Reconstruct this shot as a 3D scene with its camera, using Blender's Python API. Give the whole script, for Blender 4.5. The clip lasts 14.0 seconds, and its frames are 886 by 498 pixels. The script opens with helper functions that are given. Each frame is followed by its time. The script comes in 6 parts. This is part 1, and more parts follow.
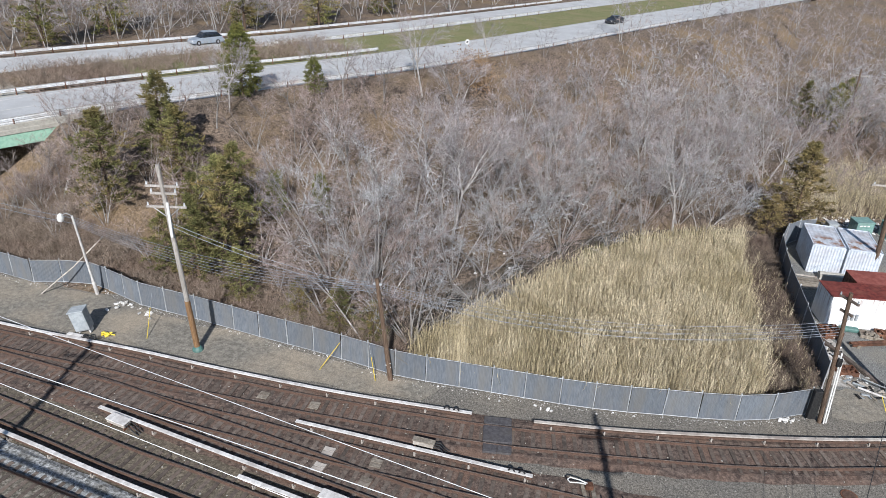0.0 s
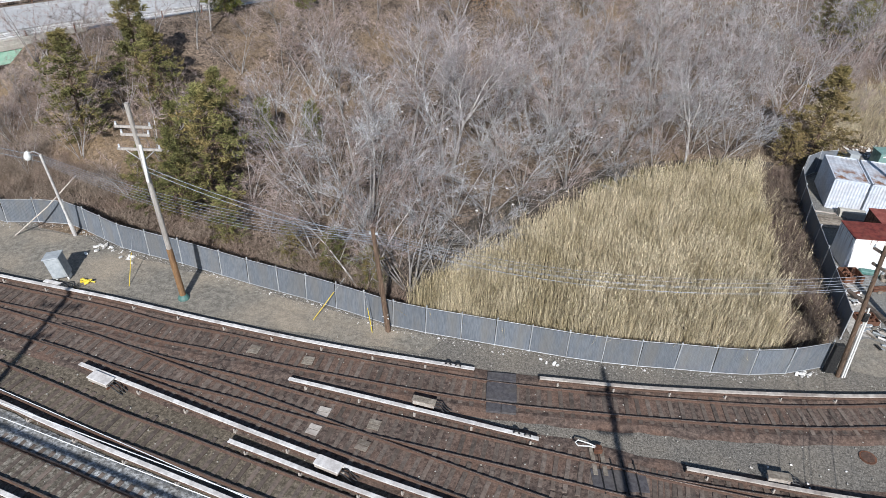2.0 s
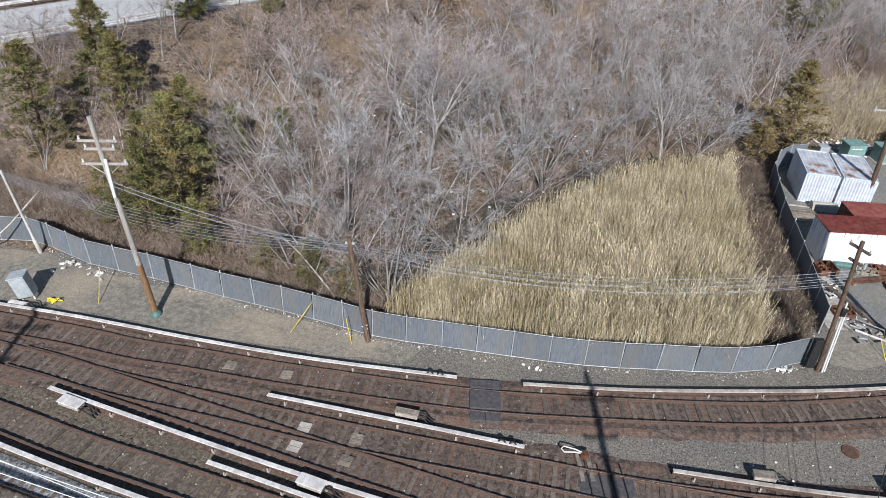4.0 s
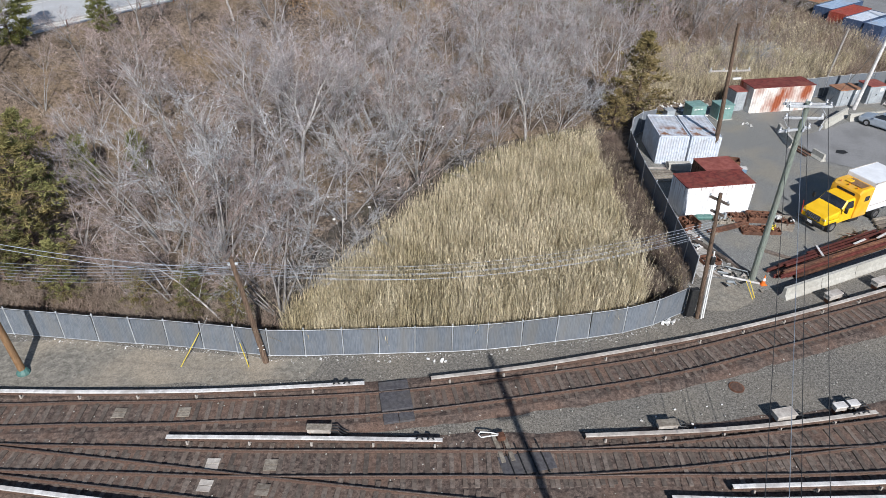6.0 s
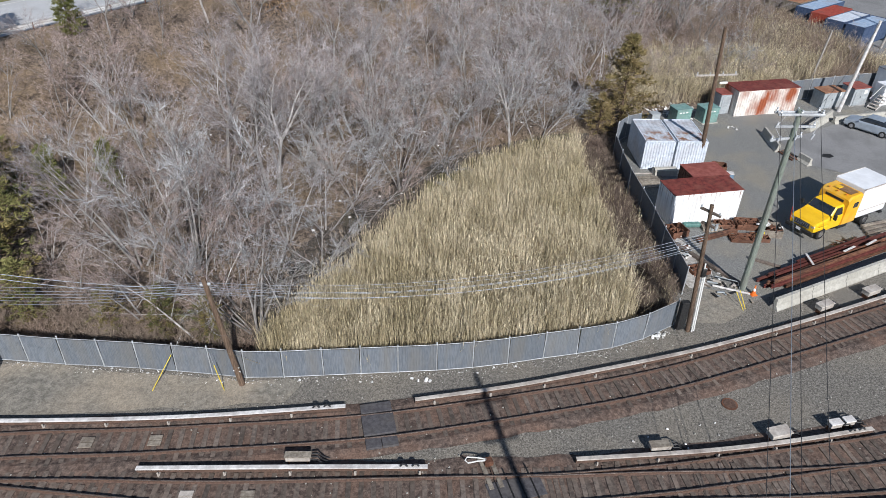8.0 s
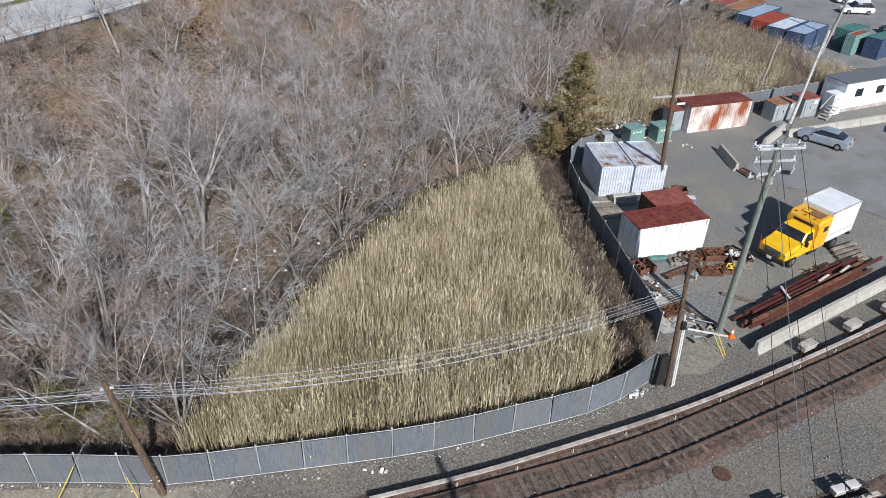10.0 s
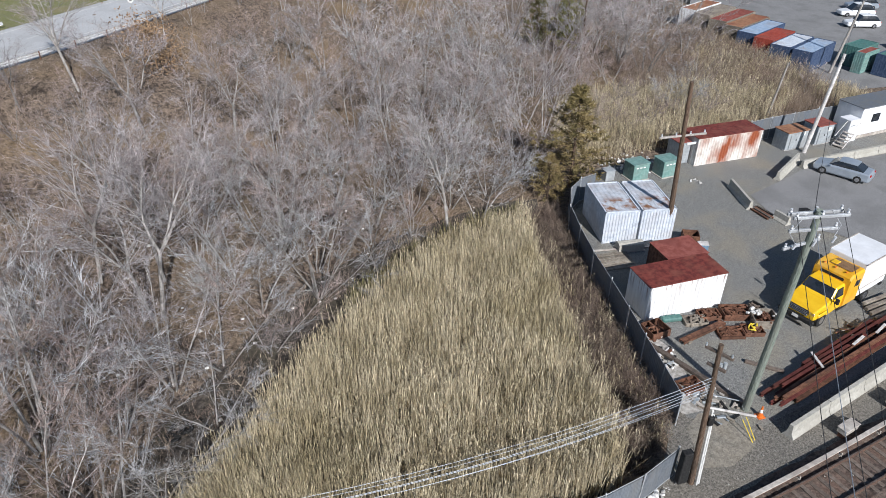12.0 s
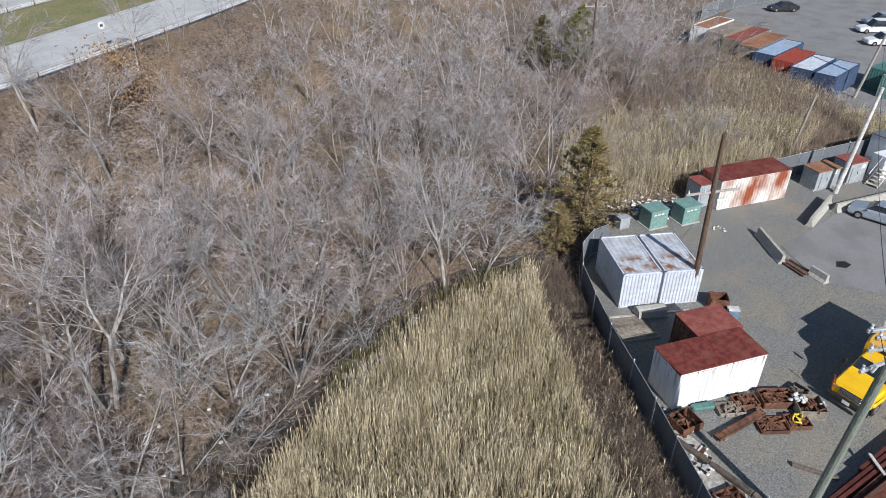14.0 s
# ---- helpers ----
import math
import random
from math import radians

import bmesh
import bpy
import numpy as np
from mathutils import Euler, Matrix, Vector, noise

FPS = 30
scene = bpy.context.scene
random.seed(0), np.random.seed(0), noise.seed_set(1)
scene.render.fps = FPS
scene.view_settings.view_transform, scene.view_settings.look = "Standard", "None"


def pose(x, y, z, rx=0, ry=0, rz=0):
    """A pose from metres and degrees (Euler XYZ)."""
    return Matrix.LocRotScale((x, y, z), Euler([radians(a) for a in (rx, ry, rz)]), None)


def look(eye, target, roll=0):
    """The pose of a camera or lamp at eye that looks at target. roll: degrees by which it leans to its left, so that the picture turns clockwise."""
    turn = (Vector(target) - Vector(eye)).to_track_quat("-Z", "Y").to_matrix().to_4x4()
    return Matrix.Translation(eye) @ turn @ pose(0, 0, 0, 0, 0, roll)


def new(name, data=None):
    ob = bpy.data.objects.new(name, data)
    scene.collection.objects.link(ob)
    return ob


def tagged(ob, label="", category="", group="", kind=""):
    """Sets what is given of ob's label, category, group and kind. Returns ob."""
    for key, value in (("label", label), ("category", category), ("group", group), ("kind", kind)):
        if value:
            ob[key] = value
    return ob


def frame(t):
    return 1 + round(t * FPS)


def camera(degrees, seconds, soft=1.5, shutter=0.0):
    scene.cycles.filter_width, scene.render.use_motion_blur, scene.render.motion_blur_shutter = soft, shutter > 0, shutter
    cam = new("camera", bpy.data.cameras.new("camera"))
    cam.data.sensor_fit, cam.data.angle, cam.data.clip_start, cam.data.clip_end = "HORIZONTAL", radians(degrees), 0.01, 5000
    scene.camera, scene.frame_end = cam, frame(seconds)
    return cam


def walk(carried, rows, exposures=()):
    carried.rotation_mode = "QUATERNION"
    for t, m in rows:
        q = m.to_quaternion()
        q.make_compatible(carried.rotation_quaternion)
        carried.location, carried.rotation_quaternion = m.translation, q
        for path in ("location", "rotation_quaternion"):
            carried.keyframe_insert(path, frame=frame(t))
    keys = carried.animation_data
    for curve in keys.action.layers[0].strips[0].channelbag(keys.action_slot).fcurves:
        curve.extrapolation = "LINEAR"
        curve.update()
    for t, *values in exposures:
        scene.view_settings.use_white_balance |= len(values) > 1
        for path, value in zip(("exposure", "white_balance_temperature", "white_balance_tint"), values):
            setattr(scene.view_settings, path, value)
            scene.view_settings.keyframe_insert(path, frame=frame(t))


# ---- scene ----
from mathutils.geometry import tessellate_polygon
cam = camera(65.3, 14.0, soft=0.72)
PATH = [
    (0, (13.074, -36.831, 26.665), (12.9, -35.051, 25.771), 2.6),
    (0.1, (13.041, -36.613, 26.657), (12.869, -34.835, 25.758), 2.5),
    (0.2, (12.994, -36.457, 26.642), (12.825, -34.687, 25.727), 2.5),
    (0.3, (12.909, -36.303, 26.632), (12.748, -34.558, 25.667), 2.6),
    (0.4, (12.819, -36.081, 26.624), (12.672, -34.392, 25.563), 2.9),
    (0.5, (12.752, -35.867, 26.637), (12.614, -34.219, 25.512), 2.9),
    (1, (12.561, -34.85, 26.808), (12.428, -33.221, 25.656), 3.1),
    (1.5, (12.473, -33.973, 26.862), (12.339, -32.343, 25.71), 3.1),
    (2, (12.366, -33.2, 26.906), (12.227, -31.545, 25.791), 3.0),
    (2.2, (12.378, -32.978, 26.841), (12.238, -31.321, 25.729), 3.0),
    (4.3, (12.006, -32.388, 26.966), (11.98, -30.728, 25.851), 2.4),
    (4.4, (11.936, -32.343, 26.948), (11.964, -30.682, 25.834), 2.3),
    (4.5, (11.89, -32.3, 26.94), (11.977, -30.64, 25.828), 1.9),
    (4.6, (11.828, -32.28, 26.919), (11.965, -30.622, 25.81), 1.9),
    (4.8, (11.695, -32.273, 26.902), (11.9, -30.62, 25.795), 1.6),
    (5, (11.626, -32.159, 26.892), (11.864, -30.512, 25.781), 1.3),
    (5.5, (11.568, -32.12, 26.852), (11.829, -30.478, 25.741), 1.2),
    (6, (11.63, -32.132, 26.801), (11.909, -30.492, 25.69), 1.1),
    (6.5, (11.625, -32.11, 26.774), (11.913, -30.473, 25.662), 1.1),
    (7, (11.608, -32.025, 26.788), (11.904, -30.391, 25.673), 1.1),
    (7.2, (11.684, -31.885, 26.807), (11.981, -30.252, 25.691), 1.1),
    (9.3, (12.261, -26.843, 26.491), (12.697, -25.235, 25.385), 1.9),
    (9.5, (12.501, -26.36, 26.448), (12.954, -24.754, 25.346), 1.7),
    (10, (12.923, -24.956, 26.504), (13.402, -23.353, 25.408), 1.4),
    (10.5, (13.4, -23.585, 26.504), (13.89, -21.982, 25.414), 1.1),
    (11, (13.983, -22.236, 26.535), (14.475, -20.629, 25.451), 0.8),
    (11.5, (14.565, -20.799, 26.563), (15.056, -19.188, 25.485), 0.6),
    (12, (15.064, -19.319, 26.665), (15.558, -17.706, 25.589), 0.5),
    (12.5, (15.645, -17.796, 26.686), (16.139, -16.18, 25.616), 0.3),
    (13, (16.203, -16.168, 26.822), (16.697, -14.552, 25.753), 0.3),
    (13.5, (16.708, -14.471, 26.966), (17.203, -12.855, 25.897), 0.3),
    (14, (17.24, -12.762, 27.063), (17.736, -11.145, 25.995), 0.3),
]
walk(cam, [(t, look(eye, to, roll)) for t, eye, to, roll in PATH], [(0, .19), (5, .19), (7.2, .13), (9.5, .09), (14, .11)])

# ---------------------------------------------------------------- world and sun
SUN_DIR = Vector((-0.06, 1.0, -0.69)).normalized()      # the way the light goes
world = bpy.data.worlds.new("world")
scene.world = world
world.use_nodes = True
wn = world.node_tree
sky = wn.nodes.new("ShaderNodeTexSky")
sky.sky_type = "NISHITA"
sky.sun_disc = False
sky.ozone_density = 2.5
sky.dust_density = 0.4
sky.sun_elevation = math.asin(-SUN_DIR.z)
sky.sun_rotation = math.atan2(-SUN_DIR.x, -SUN_DIR.y)
wn.links.new(sky.outputs[0], wn.nodes["Background"].inputs[0])
wn.nodes["Background"].inputs[1].default_value = 0.075
sun = new("sun", bpy.data.lights.new("sun", "SUN"))
sun.data.energy = 5.0
sun.data.angle = radians(0.5)
sun.data.color = (0.995, 0.985, 0.985)
sun.matrix_world = look((0, 0, 60), Vector((0, 0, 60)) + SUN_DIR)


# ---------------------------------------------------------------- materials
def mat(name, c1, c2, scale=8.0, c3=None, s2=0.5, rough=0.85, metal=0.0, bump=0.3, rnd=0.0, island=0.0,
        local=False, stretch=(1, 1, 1), amount=0.6, detail=5.0, spec=0.3, lo=0.40, hi=0.60, pebble=0.0, stones=0.45):
    m = bpy.data.materials.new(name)
    m.use_nodes = True
    nt = m.node_tree
    b = nt.nodes["Principled BSDF"]
    b.inputs["Roughness"].default_value = rough
    b.inputs["Metallic"].default_value = metal
    b.inputs["Specular IOR Level"].default_value = spec
    if local:
        co = nt.nodes.new("ShaderNodeTexCoord").outputs["Object"]
    else:
        co = nt.nodes.new("ShaderNodeNewGeometry").outputs["Position"]
    mp = nt.nodes.new("ShaderNodeMapping")
    mp.inputs["Scale"].default_value = stretch
    nt.links.new(co, mp.inputs[0])
    n1 = nt.nodes.new("ShaderNodeTexNoise")
    n1.inputs["Scale"].default_value = scale
    n1.inputs["Detail"].default_value = detail
    n1.inputs["Roughness"].default_value = 0.65
    nt.links.new(mp.outputs[0], n1.inputs["Vector"])
    r = nt.nodes.new("ShaderNodeValToRGB")
    r.color_ramp.elements[0].position, r.color_ramp.elements[1].position = lo, hi
    r.color_ramp.elements[0].color, r.color_ramp.elements[1].color = (*c1, 1), (*c2, 1)
    nt.links.new(n1.outputs["Fac"], r.inputs[0])
    col = r.outputs[0]
    if c3:
        n2 = nt.nodes.new("ShaderNodeTexNoise")
        n2.inputs["Scale"].default_value = s2
        n2.inputs["Detail"].default_value = 4.0
        nt.links.new(mp.outputs[0], n2.inputs["Vector"])
        r2 = nt.nodes.new("ShaderNodeValToRGB")
        r2.color_ramp.elements[0].position, r2.color_ramp.elements[1].position = 0.45, 0.66
        nt.links.new(n2.outputs["Fac"], r2.inputs[0])
        ml = nt.nodes.new("ShaderNodeMath")
        ml.operation = "MULTIPLY"
        ml.inputs[1].default_value = amount
        nt.links.new(r2.outputs[0], ml.inputs[0])
        mx = nt.nodes.new("ShaderNodeMixRGB")
        mx.inputs[2].default_value = (*c3, 1)
        nt.links.new(ml.outputs[0], mx.inputs[0])
        nt.links.new(col, mx.inputs[1])
        col = mx.outputs[0]
    if pebble:
        vo = nt.nodes.new("ShaderNodeTexVoronoi")
        vo.inputs["Scale"].default_value = pebble
        nt.links.new(mp.outputs[0], vo.inputs["Vector"])
        vm = nt.nodes.new("ShaderNodeMapRange")
        vm.inputs[3].default_value, vm.inputs[4].default_value = 1 - stones, 1 + stones
        nt.links.new(vo.outputs["Color"], vm.inputs[0])
        vh = nt.nodes.new("ShaderNodeHueSaturation")
        nt.links.new(vm.outputs[0], vh.inputs["Value"])
        nt.links.new(col, vh.inputs["Color"])
        col = vh.outputs[0]
    for amt, src in ((rnd, "obj"), (island, "isl")):
        if amt:
            if src == "obj":
                rv = nt.nodes.new("ShaderNodeObjectInfo").outputs["Random"]
            else:
                rv = nt.nodes.new("ShaderNodeNewGeometry").outputs["Random Per Island"]
            mr = nt.nodes.new("ShaderNodeMapRange")
            mr.inputs[3].default_value, mr.inputs[4].default_value = 1 - amt, 1 + amt
            nt.links.new(rv, mr.inputs[0])
            hs = nt.nodes.new("ShaderNodeHueSaturation")
            nt.links.new(mr.outputs[0], hs.inputs["Value"])
            nt.links.new(col, hs.inputs["Color"])
            col = hs.outputs[0]
    nt.links.new(col, b.inputs["Base Color"])
    if bump:
        bp = nt.nodes.new("ShaderNodeBump")
        bp.inputs["Strength"].default_value = bump
        bp.inputs["Distance"].default_value = 0.04
        nt.links.new(n1.outputs["Fac"], bp.inputs["Height"])
        nt.links.new(bp.outputs[0], b.inputs["Normal"])
    return m


def edge_rust(m, y0, y1, rust, axis="Y", stretch=(1, 1, 1), scale=1.3, lo=.46, hi=.6):
    """Rust that is thick at y0 of the thing's own axis and fades out at y1."""
    nt = m.node_tree
    b = nt.nodes["Principled BSDF"]
    old = b.inputs["Base Color"].links[0].from_socket
    co = nt.nodes.new("ShaderNodeTexCoord").outputs["Object"]
    sp = nt.nodes.new("ShaderNodeSeparateXYZ")
    nt.links.new(co, sp.inputs[0])
    mr = nt.nodes.new("ShaderNodeMapRange")
    mr.inputs[1].default_value, mr.inputs[2].default_value, mr.inputs[3].default_value, mr.inputs[4].default_value = y0, y1, 1, 0
    nt.links.new(sp.outputs[axis], mr.inputs[0])
    mp = nt.nodes.new("ShaderNodeMapping")
    mp.inputs["Scale"].default_value = stretch
    nt.links.new(co, mp.inputs[0])
    n = nt.nodes.new("ShaderNodeTexNoise")
    n.inputs["Scale"].default_value, n.inputs["Detail"].default_value = scale, 7
    nt.links.new(mp.outputs[0], n.inputs["Vector"])
    r = nt.nodes.new("ShaderNodeValToRGB")
    r.color_ramp.elements[0].position, r.color_ramp.elements[1].position = lo, hi
    nt.links.new(n.outputs["Fac"], r.inputs[0])
    ml = nt.nodes.new("ShaderNodeMath")
    ml.operation = "MULTIPLY"
    nt.links.new(mr.outputs[0], ml.inputs[0])
    nt.links.new(r.outputs[0], ml.inputs[1])
    mx = nt.nodes.new("ShaderNodeMixRGB")
    mx.inputs[2].default_value = (*rust, 1)
    nt.links.new(ml.outputs[0], mx.inputs[0])
    nt.links.new(old, mx.inputs[1])
    nt.links.new(mx.outputs[0], b.inputs["Base Color"])
    return m


LITTER = mat("leaf_litter", (.072, .055, .043), (.24, .183, .14), 3.0, (.25, .175, .10), .13, rough=.95, bump=.8, detail=10, amount=.65, pebble=9)
# Dark soil whose colour also holds the shade at the reed edge.
SOIL_DARK = mat("dark_shaded_soil", (.042, .036, .031), (.115, .097, .082), 3.0, (.085, .075, .05), .4, rough=.95, bump=.8, detail=9, pebble=12, stones=.35)
GRAVEL = mat("grey_gravel", (.118, .109, .096), (.215, .20, .176), 8, (.215, .19, .155), .2, rough=.95, bump=.7, detail=9, pebble=20, stones=.6, amount=.7)
DIRT = mat("sandy_dirt", (.165, .153, .13), (.275, .253, .215), 3, (.37, .31, .235), .2, rough=.95, bump=.5, detail=9, amount=.7, pebble=17, stones=.3)
BALLAST = mat("rusty_ballast", (.06, .044, .038), (.16, .12, .099), 4, (.17, .105, .077), .45, rough=.95, bump=.9, detail=9, amount=.65, pebble=15, stones=.35)
BALLAST_T = mat("oily_brown_ballast", (.085, .07, .052), (.20, .168, .128), 6, (.10, .085, .065), .5, rough=.95, bump=.9, detail=9, pebble=15, stones=.4)
BALLAST_W = mat("pale_stone_ballast", (.15, .152, .148), (.42, .43, .43), 6, (.13, .12, .10), .8, rough=.95, bump=.9, detail=9, amount=.7, pebble=9, stones=.6)
BALLAST_P = mat("mixed_brown_ballast", (.09, .078, .06), (.25, .225, .19), 5, (.10, .085, .068), .5, rough=.95, bump=.9, detail=9, pebble=12, stones=.5)
YARD = mat("yard_gravel", (.16, .16, .152), (.24, .238, .226), 9, (.25, .228, .185), .3, rough=.95, bump=.6, detail=9, pebble=22, stones=.5, amount=.8)
ASPHALT = mat("worn_asphalt", (.205, .203, .203), (.275, .272, .27), 14, (.15, .148, .145), .35, rough=.9, bump=.25, detail=9, amount=.55, pebble=40, stones=.15)
ROAD = mat("pale_road_asphalt", (.43, .435, .44), (.53, .535, .54), 10, (.37, .37, .37), .3, rough=.9, bump=.2)
PAINT = mat("road_paint", (.62, .61, .58), (.74, .73, .70), 7, (.4, .4, .4), 1.5, rough=.8, bump=.1)
GRASS = mat("mown_grass", (.13, .14, .055), (.24, .235, .11), 6, (.27, .22, .13), .35, rough=.95, bump=.6, detail=8)
TIE = mat("creosoted_tie", (.092, .074, .063), (.17, .137, .115), 5, (.15, .112, .09), 1.2, rough=.9, bump=.6, rnd=.3, stretch=(1, 1, 1))
RAIL = mat("rusty_rail", (.075, .046, .036), (.14, .086, .064), 9, (.10, .062, .046), 1.5, rough=.75, metal=.05, bump=.3)
RAILTOP = mat("worn_rail_head", (.12, .09, .075), (.22, .175, .15), 6, rough=.5, metal=.5, bump=.1)
COVER = mat("weathered_white_board", (.50, .48, .46), (.74, .72, .70), 3, (.36, .32, .30), .9, rough=.75, bump=.25, amount=.55, local=True)
COVER_D = mat("grey_board", (.36, .325, .29), (.55, .505, .455), 3, (.25, .20, .175), .9, rough=.8, bump=.25, local=True)
RUBBER = mat("worn_rubber_panel", (.062, .058, .063), (.10, .096, .102), 6, (.11, .10, .09), .9, rough=.85, bump=.2)
BLACK = mat("black_rubber", (.012, .012, .013), (.03, .03, .03), 9, rough=.7, bump=.2)
SLAT = mat("blue_grey_slats", (.118, .134, .156), (.165, .183, .207), 4, (.17, .165, .155), .45, rough=.65, bump=.15, rnd=.10, stretch=(3, 3, .5), amount=.6)
RAILW = mat("pale_weathered_steel", (.52, .53, .54), (.72, .73, .74), 6, (.38, .34, .30), .7, rough=.6, metal=.1, bump=.1, amount=.5)
GALV = mat("galvanised_steel", (.38, .40, .42), (.54, .56, .58), 8, (.26, .26, .26), 1.0, rough=.55, metal=.25, bump=.1)
WOODP = mat("brown_pole_wood", (.085, .055, .038), (.19, .13, .092), 5, (.06, .045, .035), .8, rough=.9, bump=.5, stretch=(5, 5, .4))
WOODW = mat("bleached_pole_wood", (.30, .275, .25), (.47, .44, .41), 5, (.22, .2, .18), .6, rough=.9, bump=.5, stretch=(5, 5, .4))
WOODO = mat("orange_brown_wood", (.19, .105, .05), (.30, .18, .095), 5, (.13, .08, .05), .8, rough=.9, bump=.5, stretch=(5, 5, .4))
WOODG = mat("green_treated_wood", (.15, .18, .15), (.25, .28, .245), 4, (.19, .19, .165), .6, rough=.85, bump=.4, stretch=(5, 5, .4))
PLANK = mat("grey_timber", (.17, .145, .115), (.30, .265, .22), 5, (.13, .10, .085), .8, rough=.9, bump=.5, rnd=.2)
PORC = mat("insulator_porcelain", (.45, .47, .5), (.6, .62, .65), 5, rough=.25, bump=0)
CABLE = mat("cable_grey", (.20, .225, .26), (.28, .31, .355), 4, rough=.5, metal=.3, bump=0)
WIREW = mat("pale_bare_wire", (.55, .57, .60), (.7, .72, .74), 4, rough=.4, metal=.2, bump=0)
CABLED = mat("cable_black", (.02, .02, .022), (.04, .04, .042), 4, rough=.6, bump=0)
BARK = mat("pale_bark", (.20, .188, .178), (.41, .388, .372), 4, (.18, .16, .14), .6, rough=.95, bump=.5, rnd=.3, stretch=(1, 1, .4))
TWIG = mat("bare_twigs", (.215, .195, .198), (.44, .41, .415), .9, (.35, .285, .275), .16, rough=.9, bump=0, rnd=.25, island=.5, amount=.65)
TWIGR = mat("reddish_twigs", (.21, .16, .145), (.40, .315, .285), 1.0, (.30, .265, .25), .25, rough=.9, bump=0, rnd=.22, island=.5)
TWIGB = mat("blue_grey_twigs", (.23, .23, .238), (.445, .445, .457), 1.0, (.34, .32, .29), .2, rough=.9, bump=0, rnd=.22, island=.5)
BRUSH = mat("dry_brush", (.18, .14, .11), (.34, .275, .22), 1.0, (.25, .175, .14), .2, rough=.95, bump=0, island=.45)
WEEDS = mat("dark_weeds", (.12, .092, .074), (.25, .195, .155), 1.0, (.17, .12, .10), .2, rough=.95, bump=0, island=.45)
REED = mat("dry_reed", (.38, .318, .205), (.63, .545, .39), .6, (.31, .255, .14), .2, rough=.8, bump=0, island=.52, amount=.55)
REEDG = mat("greenish_sedge", (.15, .145, .065), (.27, .24, .12), 1.0, (.24, .18, .1), .5, rough=.9, bump=0, island=.4)
CEDAR = mat("cedar_green", (.095, .10, .036), (.215, .205, .08), 1.0, (.24, .175, .075), .4, rough=.9, bump=0, rnd=.25, island=.5, amount=.75)
CEDARB = mat("bronzed_cedar", (.15, .115, .052), (.33, .25, .118), 1.2, (.18, .16, .065), .5, rough=.9, bump=0, rnd=.15, island=.45)
CEDARY = mat("yellow_green_cedar", (.10, .11, .03), (.19, .195, .055), 1.6, (.16, .14, .05), .5, rough=.9, bump=0, island=.4)
LEAFB = mat("dead_leaf", (.20, .125, .07), (.33, .22, .135), 2, rough=.9, bump=0, island=.4)
CONC = mat("concrete", (.37, .355, .315), (.47, .452, .405), 5, (.31, .29, .25), .5, rough=.9, bump=.35, amount=.45)
WHITE_C = edge_rust(mat("white_corrugated_steel", (.74, .745, .75), (.86, .865, .87), 3, (.40, .31, .26), .9, rough=.55, bump=.1, amount=.18, local=True, stretch=(1, 1, .25)), 2.5, 1.3, (.20, .09, .055), "Z", (3.5, 3.5, .25), 1.6, .55, .66)
SILVER_C = mat("pale_blue_corrugated_steel", (.48, .53, .60), (.62, .66, .72), 3, (.42, .40, .40), .6, rough=.5, bump=.1, amount=.5, local=True)
SILVER_T = edge_rust(mat("rust_blotched_roof", (.42, .45, .50), (.58, .61, .66), 3.0, (.36, .30, .28), .8, rough=.6, bump=.15, amount=.5, local=True), 1.7, 2.4, (.25, .125, .07))
REDROOF = mat("red_oxide_roof", (.11, .024, .02), (.21, .05, .038), 3.0, (.23, .085, .06), .8, rough=.7, bump=.2, amount=.6, local=True)
REDROOF2 = mat("faded_red_roof", (.22, .06, .046), (.30, .10, .08), 2.0, (.17, .05, .04), .6, rough=.7, bump=.2, local=True)
RUSTY = mat("rusted_steel", (.10, .045, .028), (.22, .105, .065), 3.5, (.07, .04, .03), .8, rough=.85, metal=.1, bump=.4, rnd=.25, local=True)
RUSTW = mat("rust_streaked_white_steel", (.60, .57, .52), (.76, .74, .70), 3, (.30, .085, .04), .55, rough=.65, bump=.2, amount=1.0, local=True, stretch=(1, 1, .5))
GREYBOX = mat("grey_painted_steel", (.30, .33, .35), (.40, .43, .45), 4, (.25, .25, .25), .8, rough=.5, bump=.1, local=True)
TEALBOX = mat("faded_green_steel", (.13, .25, .23), (.21, .34, .31), 4, (.2, .24, .22), .8, rough=.5, bump=.1, local=True)
GREENBOX = mat("green_painted_steel", (.055, .15, .135), (.10, .215, .19), 4, (.09, .13, .12), .8, rough=.5, bump=.1, local=True)
ORANGEY = mat("orange_yellow_paint", (.74, .37, .018), (.82, .44, .03), 1.5, (.66, .42, .14), .8, rough=.4, bump=0, local=True, spec=.4)
YELLOW = mat("yellow_truck_paint", (.80, .46, .012), (.86, .52, .02), 1.5, rough=.35, bump=0, local=True, spec=.5)
TRUCKW = mat("white_box_body", (.74, .75, .77), (.82, .83, .85), 1.5, (.6, .6, .6), .6, rough=.4, bump=0, local=True, amount=.4)
GLASS = mat("dark_window_glass", (.015, .02, .025), (.03, .035, .045), 2, rough=.08, bump=0, spec=.8, local=True)
CHROME = mat("chrome", (.5, .5, .52), (.65, .65, .67), 3, rough=.25, metal=.9, bump=0, local=True)
CARSIL = mat("silver_blue_car_paint", (.36, .41, .47), (.42, .47, .53), 2, rough=.3, metal=.4, bump=0, local=True, spec=.6)
CARWHT = mat("white_car_paint", (.74, .75, .76), (.8, .81, .82), 2, rough=.3, bump=0, local=True, spec=.6)
